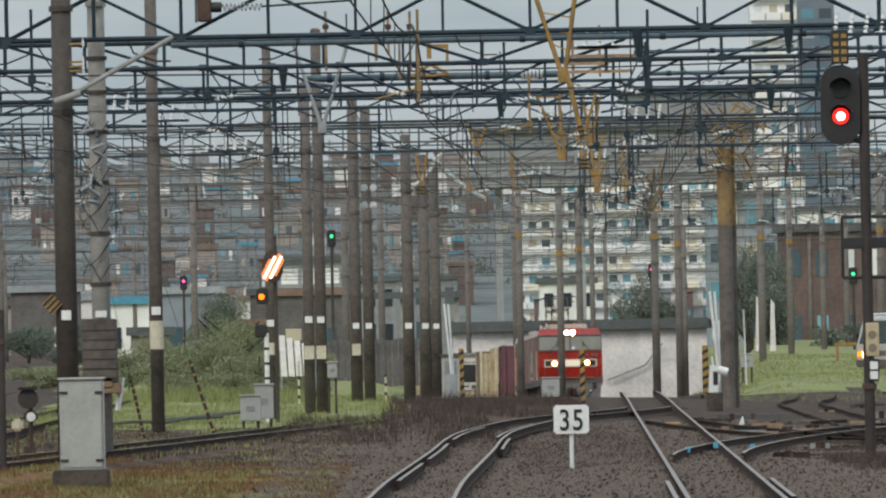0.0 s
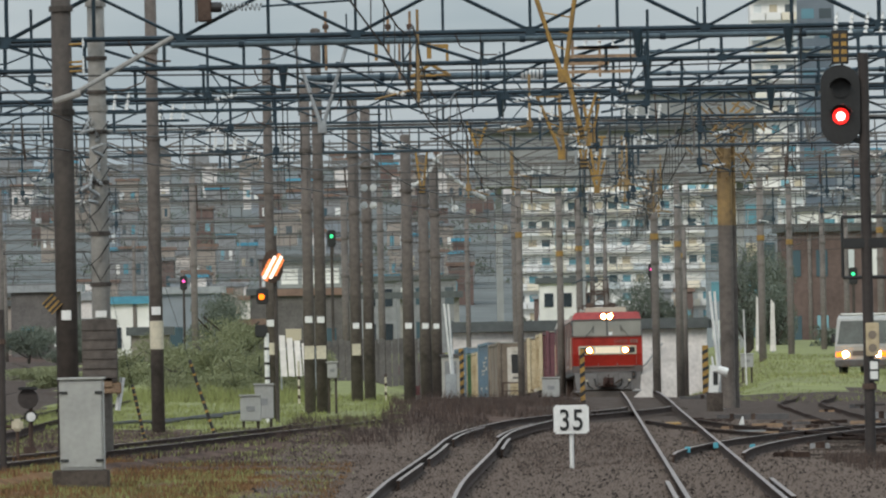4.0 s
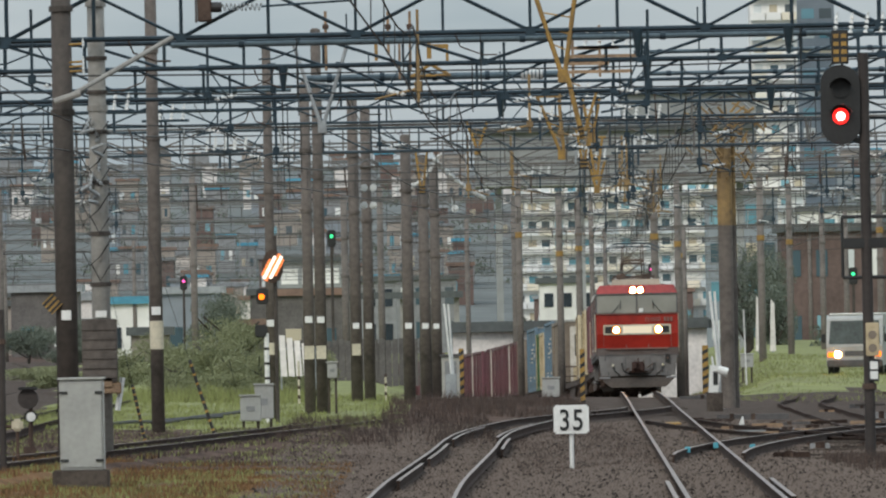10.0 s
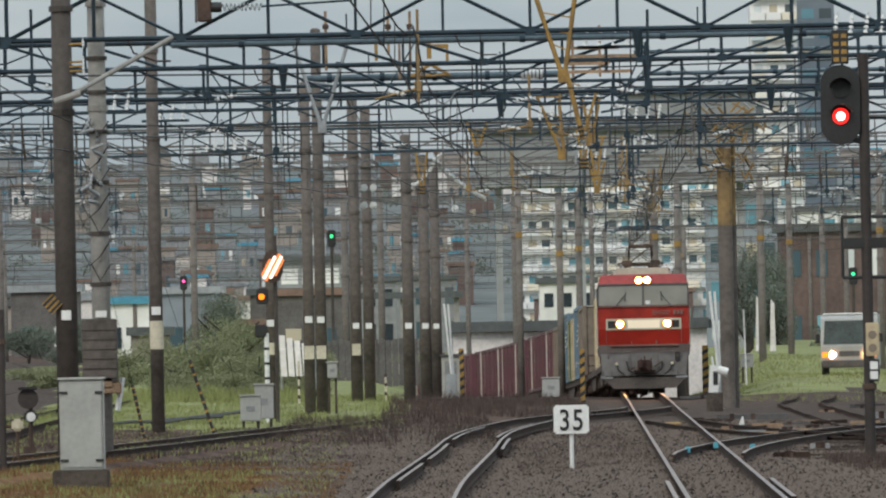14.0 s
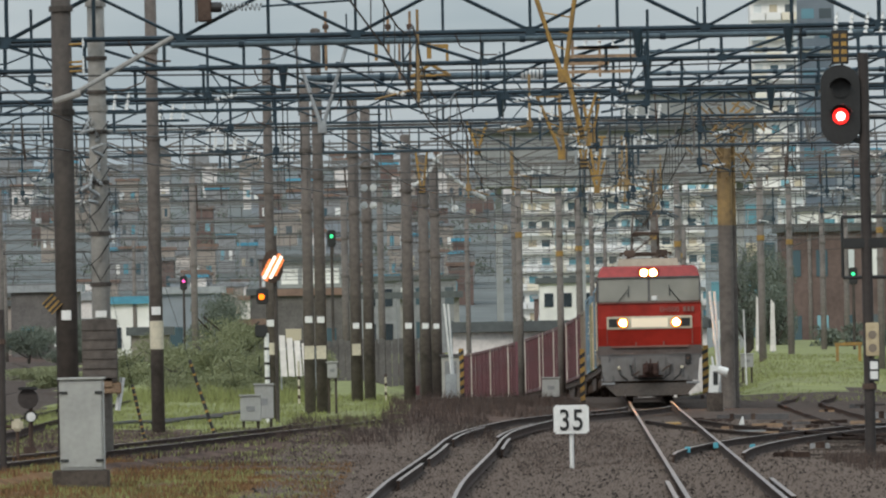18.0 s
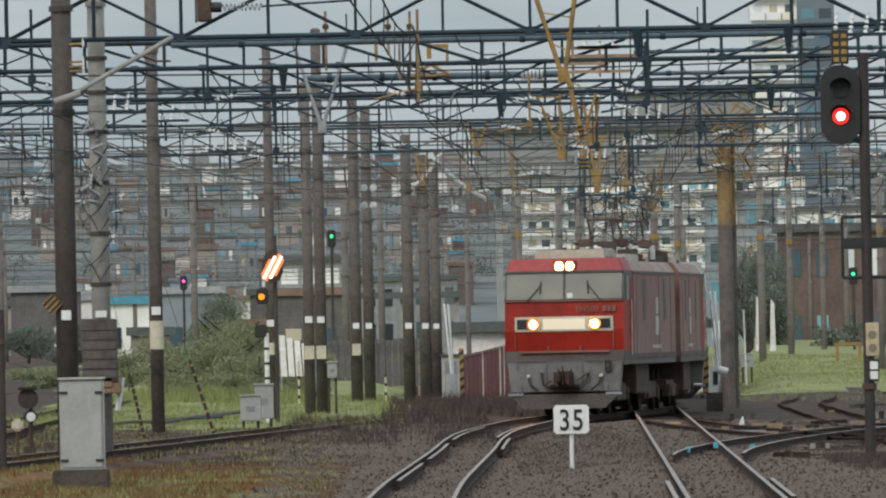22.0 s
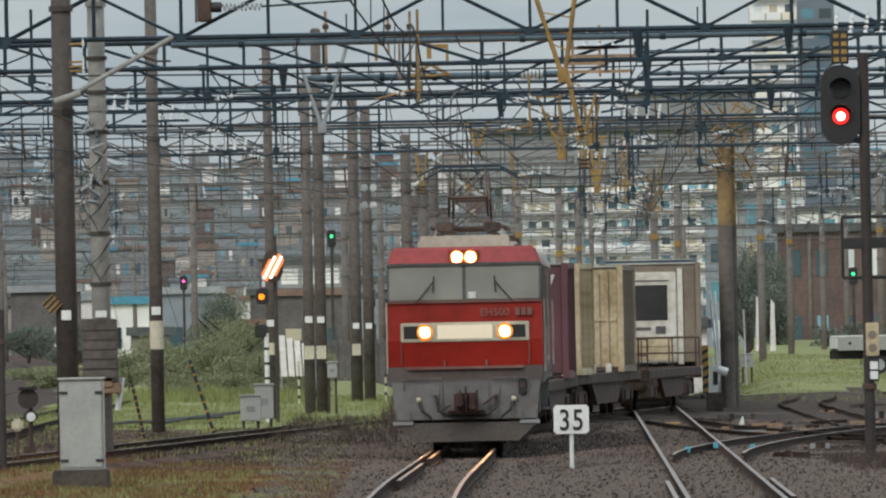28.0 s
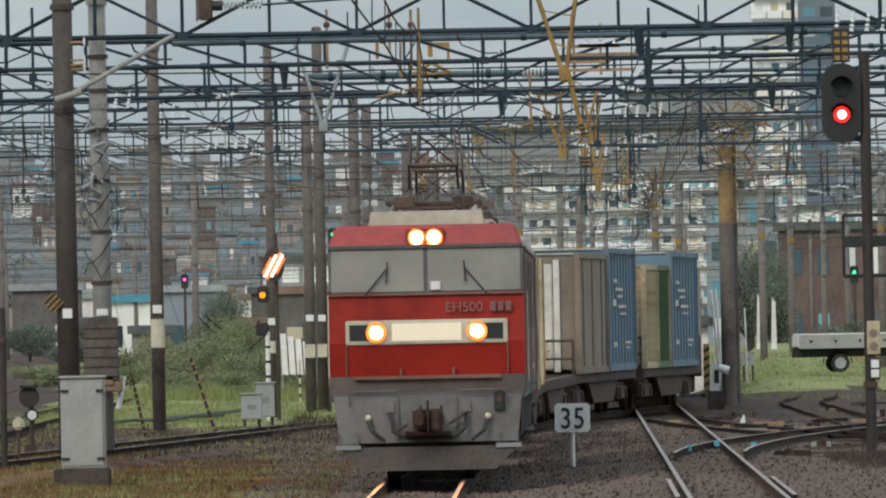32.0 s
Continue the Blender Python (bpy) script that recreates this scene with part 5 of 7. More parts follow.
def markings(t, length, w=1.22):
    d = [c for c in t.children if c.name.startswith("end_panel")][0]
    a = -length / 2
    for x, z, ww, hh in ((-0.6, 1.9, 0.3, 0.25), (0.1, 1.9, 0.35, 0.3), (-0.4, 1.5, 0.55, 0.22), (0.3, 1.4, 0.25, 0.3), (-0.6, 0.5, 0.4, 0.25), (0.1, 0.45, 0.6, 0.3)):
        part("marking_bar", boxes((x, x + ww, a - 0.002, a + 0.021, z, z + hh * 0.4), (x + 0.05, x + ww * 0.8, a - 0.002, a + 0.021, z + hh * 0.55, z + hh)), M["whitec"], d)


TRAIN = []      # (object, front bogie distance, rear bogie distance, local pose)
FRONT = loco_half(True)
REAR = loco_half(False)
TRAIN.append((FRONT, 2.6, 9.6, pose(0, 0, 0)))
TRAIN.append((REAR, 15.2, 22.2, pose(0, 0, 0)))
PITCH = 19.5
wagon0 = flat_wagon()
C_WHITE = container(3.7, "creamc", "creamc", 0.5, label="dirty cream twelve foot freight container")
C_WINE = container(3.7, "wine", "wine", 0.75, "whitec", False, label="wine red twelve foot freight container with a white emblem")
C_PALE = container(3.7, "wine", "whitec", 0.75, None, True, label="wine red freight container with pale end posts")
C_SMALL = container(2.2, "creamc", "creamc", 0.5, label="small dirty cream freight container", h=2.45, w=1.16)
C_CREAM = container(3.7, "brown", "creamc", 0.5, None, True, label="cream ended twelve foot container with locking bars")
C_REEFER = container(8.3, "brown", "brown", 2.1, None, False, True, label="brown refrigerated container with white cooling unit", w=1.24, h=2.7)
C_GREY = container(6.06, "brown", "brown", 1.2, None, True, label="grey brown container with faded door")
C_BLUE = container(8.6, "blue", "blue", 0.9, None, False, label="faded blue container with white markings", h=2.85)
C_GREEN = container(3.7, "green", "creamc", 0.5, None, True, label="green and cream freight container")
markings(C_BLUE, 8.6)
side_markings(C_BLUE, 8.6)
USED = set()


def load(kind, wagon, y):
    """Put a container on a wagon, y metres behind the wagon's middle."""
    if kind.name in USED:
        ob = copy_thing(kind, pose(0, 0, 0))
    else:
        ob = kind
        USED.add(kind.name)
    d = 25.2 + PITCH * wagon + PITCH / 2
    TRAIN.append((ob, d - 6.8, d + 6.8, pose(0, y, 1.0)))


for i in range(16):
    w = wagon0 if i == 0 else copy_thing(wagon0, pose(0, 0, 0))
    d = 25.2 + PITCH * i + PITCH / 2
    TRAIN.append((w, d - 6.8, d + 6.8, pose(0, 0, 0)))
load(C_SMALL, 0, -7.9)
load(C_WINE, 0, 4.3)
load(C_WHITE, 1, -7.6)
load(C_CREAM, 1, 4.9)
load(C_REEFER, 3, -4.7)
load(C_BLUE, 3, 4.5)
load(C_WHITE, 4, -7.4)
load(C_GREEN, 4, -3.65)
load(C_BLUE, 4, 3.0)
load(C_GREY, 5, -5.6)
load(C_WINE, 5, -0.2)
load(C_PALE, 5, 3.6)
load(C_WINE, 5, 7.4)
for i in range(6, 16):
    for j in range(5):
        if (i, j) in ((6, 4), (9, 1), (11, 3)):
            continue
        load(C_PALE if (i + j) % 4 == 0 else C_WINE, i, -7.56 + 3.78 * j)


# distance of the train's nose from the camera by time
NOSE = [(0, 475.0), (3, 443.0), (6, 410.5), (8, 389.5), (10, 369.5), (12, 350.5), (14, 332.0), (17, 302.5), (20, 272.0), (22.5, 247.5), (25, 223.5), (28, 194.8), (30, 174.7), (32, 154.3)]


def train_pose(nose, d1, d2, local):
    a, b = way(nose + d1), way(nose + d2)
    d = (b - a).normalized()
    yaw, pitch = math.degrees(math.atan2(-d.x, d.y)), math.degrees(math.asin(d.z))
    c = (a + b) / 2
    c.x += 0.08 * min(1.0, max(0.0, (278 - c.y) / 40))      # shifted sideways off the rails to fit the camera's view
    return pose(c.x, c.y, c.z, pitch, 0, yaw) @ local
# ---- trackside things ----
def sign35():
    t = thing("speed_sign", 2.12, 176, -0.4, label="white speed sign on a thin post in the ballast", category="speed sign")
    part("post", bars(((0, 0, 0), (0, 0, 0.85), 0.035), n=8), M["white"], t)
    part("board", boxes((-0.29, 0.29, -0.06, -0.03, 0.68, 1.15), bevel=0.03), M["white"], t)
    for body, x in (("3", -0.108), ("5", 0.108)):
        cu = bpy.data.curves.new("digit", "FONT")
        cu.body, cu.size, cu.extrude, cu.align_x, cu.offset = body, 0.47, 0.004, "CENTER", 0.004
        me = bpy.data.meshes.new_from_object(bpy.data.objects.new("digit", cu))
        me.materials.append(M["black"])
        ob = new("digit", me)
        ob.parent = t
        ob.matrix_basis = pose(x, -0.068, 0.74, 90, 0, 0) @ Matrix.Diagonal((0.84, 1.04, 1, 1))


sign35()


def relay_box(x, y, z, w, h, d=0.6):
    t = thing("relay_cabinet", x, y, z, label="light grey steel relay cabinet on a concrete plinth", category="cabinet", group="relay cabinets")
    part("plinth", boxes((-w / 2 - 0.12, w / 2 + 0.06, -0.1, d + 0.1, -0.3, 0.05), bevel=0.02), M["sleeper"], t)
    part("body", boxes((-w / 2, w / 2, 0, d, 0.04, h), bevel=0.02), M["cabinet"], t)
    part("door", boxes((-w / 2 + 0.03, w / 2 - 0.03, -0.02, 0.0, 0.09, h - 0.05), bevel=0.008), M["cabinet"], t)
    for sx in (-1, 1):
        for zz in (0.2, h - 0.2):
            part("hinge", boxes((sx * w * 0.4 - 0.06, sx * w * 0.4 + 0.06, -0.04, -0.02, zz - 0.02, zz + 0.02)), M["black"], t)
    part("roof", boxes((-w / 2 - 0.02, w / 2 + 0.02, -0.04, d + 0.02, h, h + 0.03)), M["cabinet"], t)


relay_box(-5.47, 163, -0.2, 0.67, 1.43)


def signal_right():
    t = thing("colour_light_signal", 7.06, 177, -0.45, label="dark signal mast with oval head showing red", category="railway signal")
    part("post", bars(((0, 0, 0), (0, 0, 7.0), 0.09), n=12), M["postdark"], t)
    bm = bmesh.new()
    oval = [(-0.39 + 0.33 * math.cos(radians(q)), 6.15 + (0.33 if q < 180 else -0.33) + 0.33 * math.sin(radians(q))) for q in range(0, 361, 15) if q != 360]
    loft(bm, [[(a, yy, b) for a, b in oval] for yy in (-0.14, -0.06)])
    h = part("backboard", bm, M["black"], t)
    for z, m in ((6.4, "black"), (5.96, "redlamp")):
        bm = bmesh.new()
        bar(bm, (-0.39, -0.17, z), (-0.39, -0.13, z), 0.135, 20)
        part("lens", bm, M[m], h, "lit red lens" if m == "redlamp" else "")
        bm = bmesh.new()
        for k in range(10):
            a0, a1 = radians(20 + 14 * k), radians(34 + 14 * k)
            v = [bm.verts.new((-0.39 + 0.19 * math.cos(q), yy, z + 0.19 * math.sin(q))) for q, yy in ((a0, -0.13), (a1, -0.13), (a1, -0.42), (a0, -0.42))]
            bm.faces.new(v)
        bmesh.ops.solidify(bm, geom=bm.faces[:], thickness=0.012)
        part("hood", bm, M["black"], h)
    bm = bmesh.new()
    bar(bm, (-0.39, -0.19, 5.96), (-0.39, -0.171, 5.96), 0.074, 18)
    part("bright_core", bm, M["redcore"], h)
    part("bracket", bars(((0, 0, 5.5), (-0.45, -0.02, 5.75), 0.05), ((0, 0, 6.5), (-0.39, 0, 6.5), 0.04)), M["black"], t)
    pl = part("route_plate", boxes((-0.52, -0.24, -0.12, -0.08, 6.82, 7.38), bevel=0.01), M["black"], t, "black plate with yellow marks")
    for i in range(8):
        a, b = i % 2, i // 2
        part("mark", boxes((-0.49 + 0.13 * a, -0.4 + 0.13 * a, -0.13, -0.118, 6.86 + 0.13 * b, 6.93 + 0.13 * b)), M["yellow"], pl)
    part("cross_arm", boxes((-0.4, 0.6, -0.08, 0.08, 3.78, 3.95), bevel=0.01), M["black"], t)
    f = part("cage", bars(((-0.4, 0, 3.3), (-0.4, 0, 4.3), 0.03), ((-0.02, 0, 3.3), (-0.4, 0, 3.3), 0.03), ((-0.02, 0, 4.3), (-0.4, 0, 4.3), 0.03), ((0.4, 0, 3.3), (0.4, 0, 4.3), 0.03), ((0.02, 0, 3.3), (0.4, 0, 3.3), 0.03), ((0.02, 0, 4.3), (0.4, 0, 4.3), 0.03)), M["black"], t)
    p = part("notice", boxes((-0.05, 0.17, -0.13, -0.1, 2.0, 2.55), bevel=0.01), M["creamc"], t, "cream notice plate with dark marks")
    for i in range(2):
        part("mark", bars(((0.06, -0.14, 2.13 + 0.22 * i), (0.06, -0.125, 2.13 + 0.22 * i), 0.07), n=12), M["brown"], p)
    part("marker", boxes((-0.02, 0.16, -0.13, -0.1, 1.58, 1.95), bevel=0.01), M["black"], t)
    for z in (1.62, 1.78):
        part("white_bar", boxes((0.01, 0.14, -0.14, -0.128, z, z + 0.13)), M["white"], t)
    part("clamp", bars(((0, 0, 1.45), (0, 0, 1.55), 0.12), n=12), M["rust"], t)
    part("step_iron", bars(((-0.25, -0.02, 1.2), (0.25, -0.02, 1.2), 0.02), ((-0.2, -0.02, 5.0), (0.2, -0.02, 5.0), 0.02)), M["postdark"], t)


signal_right()


def disc_signal():
    t = thing("route_indicator", -3.95, 254, -0.4, label="lit striped indicator above an amber signal lamp", category="railway signal")
    part("post", bars(((0.05, 0.1, 0), (0.05, 0.1, 4.6), 0.05), n=10), M["mast"], t)
    bm = bmesh.new()
    rim = [(0.25 * math.cos(radians(q)), 3.87 + 0.4 * math.sin(radians(q))) for q in range(0, 360, 15)]
    loft(bm, [[(a, yy, b) for a, b in rim] for yy in (-0.05, 0.03)])
    d = part("disc", bm, M["rust"], t)
    for s in (-0.075, 0.075):
        bm = bmesh.new()
        a = radians(62)
        u, v = Vector((math.cos(a), 0, math.sin(a))), Vector((math.sin(a), 0, -math.cos(a)))
        c = Vector((s, -0.06, 3.85))
        loft(bm, [[c + u * 0.3 * p + v * 0.038 * q + Vector((0, dy, 0)) for p, q in ((-1, -1), (1, -1), (1, 1), (-1, 1))] for dy in (-0.01, 0.0)])
        part("lit_stripe", bm, M["discwhite"], d, "glowing white stripe")
    for s in (-0.15, 0.0, 0.15):
        bm = bmesh.new()
        c = Vector((s, -0.056, 3.85))
        k = 0.6 if s else 1.0
        loft(bm, [[c + u * 0.36 * k * p + v * 0.035 * q + Vector((0, dy, 0)) for p, q in ((-1, -1), (1, -1), (1, 1), (-1, 1))] for dy in (-0.006, 0.0)])
        part("orange_stripe", bm, M["orangestripe"], d)
    part("lamp_box", boxes((-0.4, -0.12, -0.1, 0.15, 2.98, 3.36), bevel=0.03), M["black"], t)
    bm = bmesh.new()
    bar(bm, (-0.28, -0.13, 3.16), (-0.28, -0.1, 3.16), 0.072, 16)
    part("amber_lens", bm, M["amberlamp"], t, "lit amber lens")
    part("lower_box", boxes((-0.45, -0.15, -0.1, 0.12, 2.2, 2.5), bevel=0.03), M["black"], t)
    part("white_post", bars(((-0.18, -0.02, 0), (-0.18, -0.02, 2.3), 0.06), n=10), M["white"], t)
    for z in (0.5, 0.85, 1.2, 1.55, 1.9):
        part("black_band", bars(((-0.18, -0.02, z), (-0.18, -0.02, z + 0.06), 0.064), n=10), M["black"], t)


disc_signal()


def small_cabinet(x, y, z, w, h, label="small pale equipment box on thin legs", legs=0.4):
    t = thing("equipment_box", x, y, z, label=label, category="equipment box", group="equipment boxes")
    part("body", boxes((-w / 2, w / 2, 0, 0.4, legs, legs + h), bevel=0.02), M["cabinet"], t)
    part("lid", boxes((-w / 2 - 0.03, w / 2 + 0.03, -0.03, 0.43, legs + h, legs + h + 0.04), bevel=0.01), M["cabinet"], t)
    part("label_plate", boxes((-w * 0.2, w * 0.2, -0.012, 0.0, legs + h * 0.4, legs + h * 0.6)), M["grey"], t)
    for s in (-1, 1):
        part("leg", boxes((s * w * 0.35 - 0.03, s * w * 0.35 + 0.03, 0.1, 0.2, -0.2, legs)), M["sleeper"], t)


small_cabinet(-4.25, 238, -0.45, 0.46, 0.55)
small_cabinet(-4.0, 241, -0.42, 0.42, 0.75)
small_cabinet(3.25, 322, -0.4, 0.52, 0.56, legs=0.35)
small_cabinet(-2.9, 283, -0.2, 0.26, 0.4, legs=0.9)
small_cabinet(9.64, 340, 0.48, 0.4, 0.4, legs=0.3)


def striped_post(x, y, z, h, w=0.16, label="yellow and black striped warning post"):
    t = thing("warning_post", x, y, z, label=label, category="post", group="warning posts")
    part("post", boxes((-w / 2, w / 2, -0.06, 0.06, -0.2, h), bevel=0.01), M["yellow"], t)
    n = int(h / 0.28)
    for i in range(n):
        bm = bmesh.new()
        z0 = 0.28 * i + 0.04
        loft(bm, [[(-w / 2 - 0.004, y0, z0), (w / 2 + 0.004, y0, z0 + 0.1), (w / 2 + 0.004, y0, z0 + 0.22), (-w / 2 - 0.004, y0, z0 + 0.12)] for y0 in (-0.066, -0.05)])
        part("black_stripe", bm, M["black"], t)
    return t


striped_post(4.15, 318, -0.35, 1.75, 0.14)
striped_post(0.62, 350, -0.35, 1.7, 0.16)
striped_post(8.62, 352, -0.3, 1.75, 0.2)


def point_machine(x, y, z):
    t = thing("point_lever", x, y, z, label="white hand point lever beside the track", category="point lever")
    bm = bmesh.new()
    loft(bm, [[(-0.15, 0, 0), (0.1, 0, 0), (0.2, 0, 0.7), (-0.1, 0, 0.72)], [(-0.15, 0.12, 0), (0.1, 0.12, 0), (0.2, 0.12, 0.7), (-0.1, 0.12, 0.72)]])
    part("stand", bm, M["white"], t)
    part("weight", bars(((0.1, 0.05, 0.6), (0.36, 0.05, 0.52), 0.11), n=12), M["white"], t)
    part("handle", bars(((0.0, 0.05, 0.65), (-0.05, 0.05, 0.95), 0.03)), M["white"], t)
    part("slot", boxes((-0.02, 0.1, -0.02, 0.0, 0.2, 0.55)), M["black"], t)
    part("base", boxes((-0.2, 0.22, -0.05, 0.3, -0.85, 0.0), bevel=0.02), M["sleeper"], t)


point_machine(7.1, 281, 0.33)


def leaning_posts(x, y, z):
    t = thing("barrier_arm", x, y, z, label="pair of raised pale barrier arms", category="barrier")
    for i in range(2):
        part("arm", bars(((0.05 * i, 0.1 * i, 0), (-0.2 + 0.13 * i, 0.1 * i, 2.3), 0.035), n=8), M["white"], t)
    part("motor_box", boxes((-0.2, 0.15, -0.1, 0.3, -0.9, 0.05), bevel=0.02), M["galv"], t)


leaning_posts(7.5, 292, 0.72)
leaning_posts(0.28, 345, 0.5)


def dwarf_signal():
    t = thing("dwarf_signal", -7.53, 196, -0.4, label="low dark shunting signal with a white lamp", category="railway signal")
    part("base", boxes((-0.12, 0.12, -0.12, 0.12, -0.1, 0.25), bevel=0.02), M["rust"], t)
    part("stem", bars(((0.02, 0, 0.2), (0.02, 0, 0.95), 0.05)), M["rust"], t)
    part("head", bars(((-0.02, -0.1, 1.12), (-0.02, 0.12, 1.12), 0.19), n=16), M["postdark"], t, "round dark signal head")
    part("visor", boxes((-0.2, 0.16, -0.2, 0.0, 1.28, 1.34), bevel=0.02), M["black"], t)
    part("lamp_box", boxes((-0.1, 0.14, -0.08, 0.12, 0.7, 0.9), bevel=0.04), M["black"], t)
    part("lens", bars(((0.03, -0.13, 0.79), (0.03, -0.08, 0.79), 0.085), n=14), M["white"], t)


dwarf_signal()
verge = thing("verge_post", -6.95, 170, -0.45, label="thin dark steel post on the near verge", category="post")
part("pipe", bars(((0, 0, -0.2), (0, 0, 2.75), 0.055), n=10), M["postdark"], verge)
part("clamp", bars(((0, 0, 2.2), (0, 0, 2.28), 0.075), n=10), M["rust"], verge)
part("lamp_knob", boxes((0.14, 0.32, -0.08, 0.08, 0.82, 1.02), bevel=0.04), M["cream"], verge, "rusty cream lamp knob")
part("knob_arm", bars(((0.0, 0, 0.9), (0.2, 0, 0.9), 0.025), ((0.23, 0, 0.4), (0.23, 0, 0.85), 0.03)), M["rust"], verge)
tri = thing("clearance_marker", 6.55, 236, -0.35, label="small white triangular marker in the ballast", category="marker")
bm = bmesh.new()
loft(bm, [[(-0.14, y0, 0), (0.1, y0, 0), (0.06, y0, 0.42), (0.03, y0, 0.42)] for y0 in (-0.04, 0.04)])
part("blade", bm, M["white"], tri)
slab = thing("concrete_slab", 4.05, 132.5, -0.35, label="small pale concrete slab between the rails", category="slab")
part("block", boxes((-0.15, 0.15, -0.4, 0.4, 0, 0.14), bevel=0.015), M["cabinet"], slab)
for x, y, w in ((5.1, 236, 0.5), (6.2, 214, 0.9), (7.3, 208, 1.0), (4.9, 196, 0.6), (5.9, 226, 0.7), (7.6, 190, 1.2)):
    t = thing("point_rodding", x, y, -0.35, label="rusty point rodding lying across sleepers", category="rodding", group="point rodding")
    part("rod", boxes((-w / 2, w / 2, -0.1, 0.1, 0.12, 0.2), bevel=0.02), M["railside"], t)
    part("plate", boxes((-w / 4, w / 3, -0.3, 0.3, 0.0, 0.13), bevel=0.02), M["sleeper"], t)
yp = thing("yellow_plate", 5.15, 240, -0.3, label="yellow painted plate at the points", category="plate")
part("plate", boxes((-0.17, 0.17, -1.2, 1.2, 0.1, 0.2), bevel=0.02), M["yellow"], yp)


def prop(x, y, z, dx, h, n=9):
    t = thing("guy_guard", x, y, z, label="black and yellow guy wire guard leaning from the ground", category="guy guard", group="guy guards")
    part("sleeve", bars(((0, 0, 0), (dx, 0, h), 0.034), n=8), M["black"], t)
    for i in range(n):
        a, b = (i + 0.3) / n, (i + 0.55) / n
        part("stripe", bars(((dx * a, -0.004, h * a), (dx * b, -0.004, h * b), 0.037), n=8), M["yellow"], t)
    part("guy_wire", bars(((dx, 0, h), (dx * 3, 0, h * 3), 0.005), n=4), M["wire"], t)


prop(-4.75, 226, -0.4, -0.55, 1.75)
prop(-6.15, 222, -0.35, -0.25, 1.2)
wp = thing("warning_board", -6.82, 187.4, 2.43, label="yellow and black striped diamond board on a mast", category="warning board")
du, dv = Vector((0.7071, 0, 0.7071)), Vector((0.7071, 0, -0.7071))


def slanted(o, a, b, y0, y1):
    """A plate along one edge of the diamond: offset across, half length, half width."""
    bm = bmesh.new()
    loft(bm, [[dv * (o + b * q) + du * a * p + Vector((0, yy, 0)) for p, q in ((-1, -1), (1, -1), (1, 1), (-1, 1))] for yy in (y0, y1)])
    return bm


part("board", slanted(0, 0.13, 0.13, -0.012, 0.01), M["yellow"], wp)
for o in (-0.085, 0.0, 0.085):
    part("stripe", slanted(o, 0.13, 0.022, -0.018, -0.01), M["black"], wp)
part("arm", bars(((0, 0.02, 0), (0.2, 0.15, 0), 0.02)), M["mast"], wp)


# ---- plants ----
def leaf_cloud(bm, rnd, c, rx, ry, rz, n, size):
    for _ in range(n):
        while True:
            p = Vector((rnd.uniform(-1, 1), rnd.uniform(-1, 1), rnd.uniform(-1, 1)))
            if 0.25 < p.length < 1:
                break
        q = Vector(c) + Vector((p.x * rx, p.y * ry, p.z * rz))
        r = Euler((rnd.uniform(0, 6), rnd.uniform(0, 6), rnd.uniform(0, 6))).to_matrix()
        s = size * rnd.uniform(0.6, 1.4)
        bm.faces.new([bm.verts.new(q + r @ Vector(v) * s) for v in ((-0.5, 0, 0), (0, -0.28, 0.06), (0.5, 0, 0), (0, 0.28, 0.06))])


def shrub(x, y, z, w, h, seed, name="shrub", leaves="leaf", label="dark green shrub on the bank", trunk=False, n=900, size=0.16, depth=None):
    rnd = random.Random(seed)
    t = thing(name, x, y, z, label=label, category="tree" if trunk else "shrub", group="trees" if trunk else "shrubs")
    bm = bmesh.new()
    k = 14 if trunk else 10
    for i in range(k):
        a = rnd.uniform(0, 6.28)
        rr = rnd.uniform(0.1, 0.75)
        zz = rnd.uniform(0.42, 0.9) if trunk else rnd.uniform(0.02, 0.68)
        leaf_cloud(bm, rnd, (w * 0.5 * rr * math.cos(a), (depth or w) * 0.5 * rr * math.sin(a), h * zz), w * rnd.uniform(0.2, 0.34), w * 0.3, h * rnd.uniform(0.14, 0.26), n // k, size)
    part("crown", bm, M[leaves], t)
    bm = bmesh.new()
    bar(bm, (0, 0, -0.3), (0.05 * w, 0, h * 0.55), 0.04 * h if trunk else 0.03, 8, 0.02 * h if trunk else 0.015)
    part("trunk", bm, M["bark"], t)
    for i in range(5):
        a = rnd.uniform(0, 6.28)
        part("limb", bars(((0, 0, h * (0.25 + 0.06 * i)), (w * 0.35 * math.cos(a), w * 0.35 * math.sin(a), h * (0.5 + 0.07 * i)), 0.012 * h)), M["bark"], t)


for i, (x, y, w, h) in enumerate(((-7.6, 350, 2.0, 1.9), (-6.6, 362, 2.2, 2.6), (-8.8, 355, 1.8, 1.7), (-5.6, 350, 1.6, 1.5), (-9.6, 372, 2.0, 2.0), (-7.4, 380, 2.6, 3.0), (-10.6, 362, 1.6, 1.4),
                                  (-12.5, 352, 1.8, 0.7), (-15.2, 400, 2.4, 0.8), (-4.6, 372, 1.5, 1.3))):
    shrub(x, y, 0.1, w * 1.25, h, i, label="grey green shrub on the bank", n=6500, size=0.07)
rs = random.Random(77)
for i in range(22):
    y = rs.uniform(330, 400)
    shrub(rs.uniform(-9.5, -4.2) * y / 360, y, 0.0, rs.uniform(1.2, 2.2), rs.uniform(0.7, 1.6), 100 + i, label="low grey green weeds and brambles on the bank", n=2600, size=0.065)
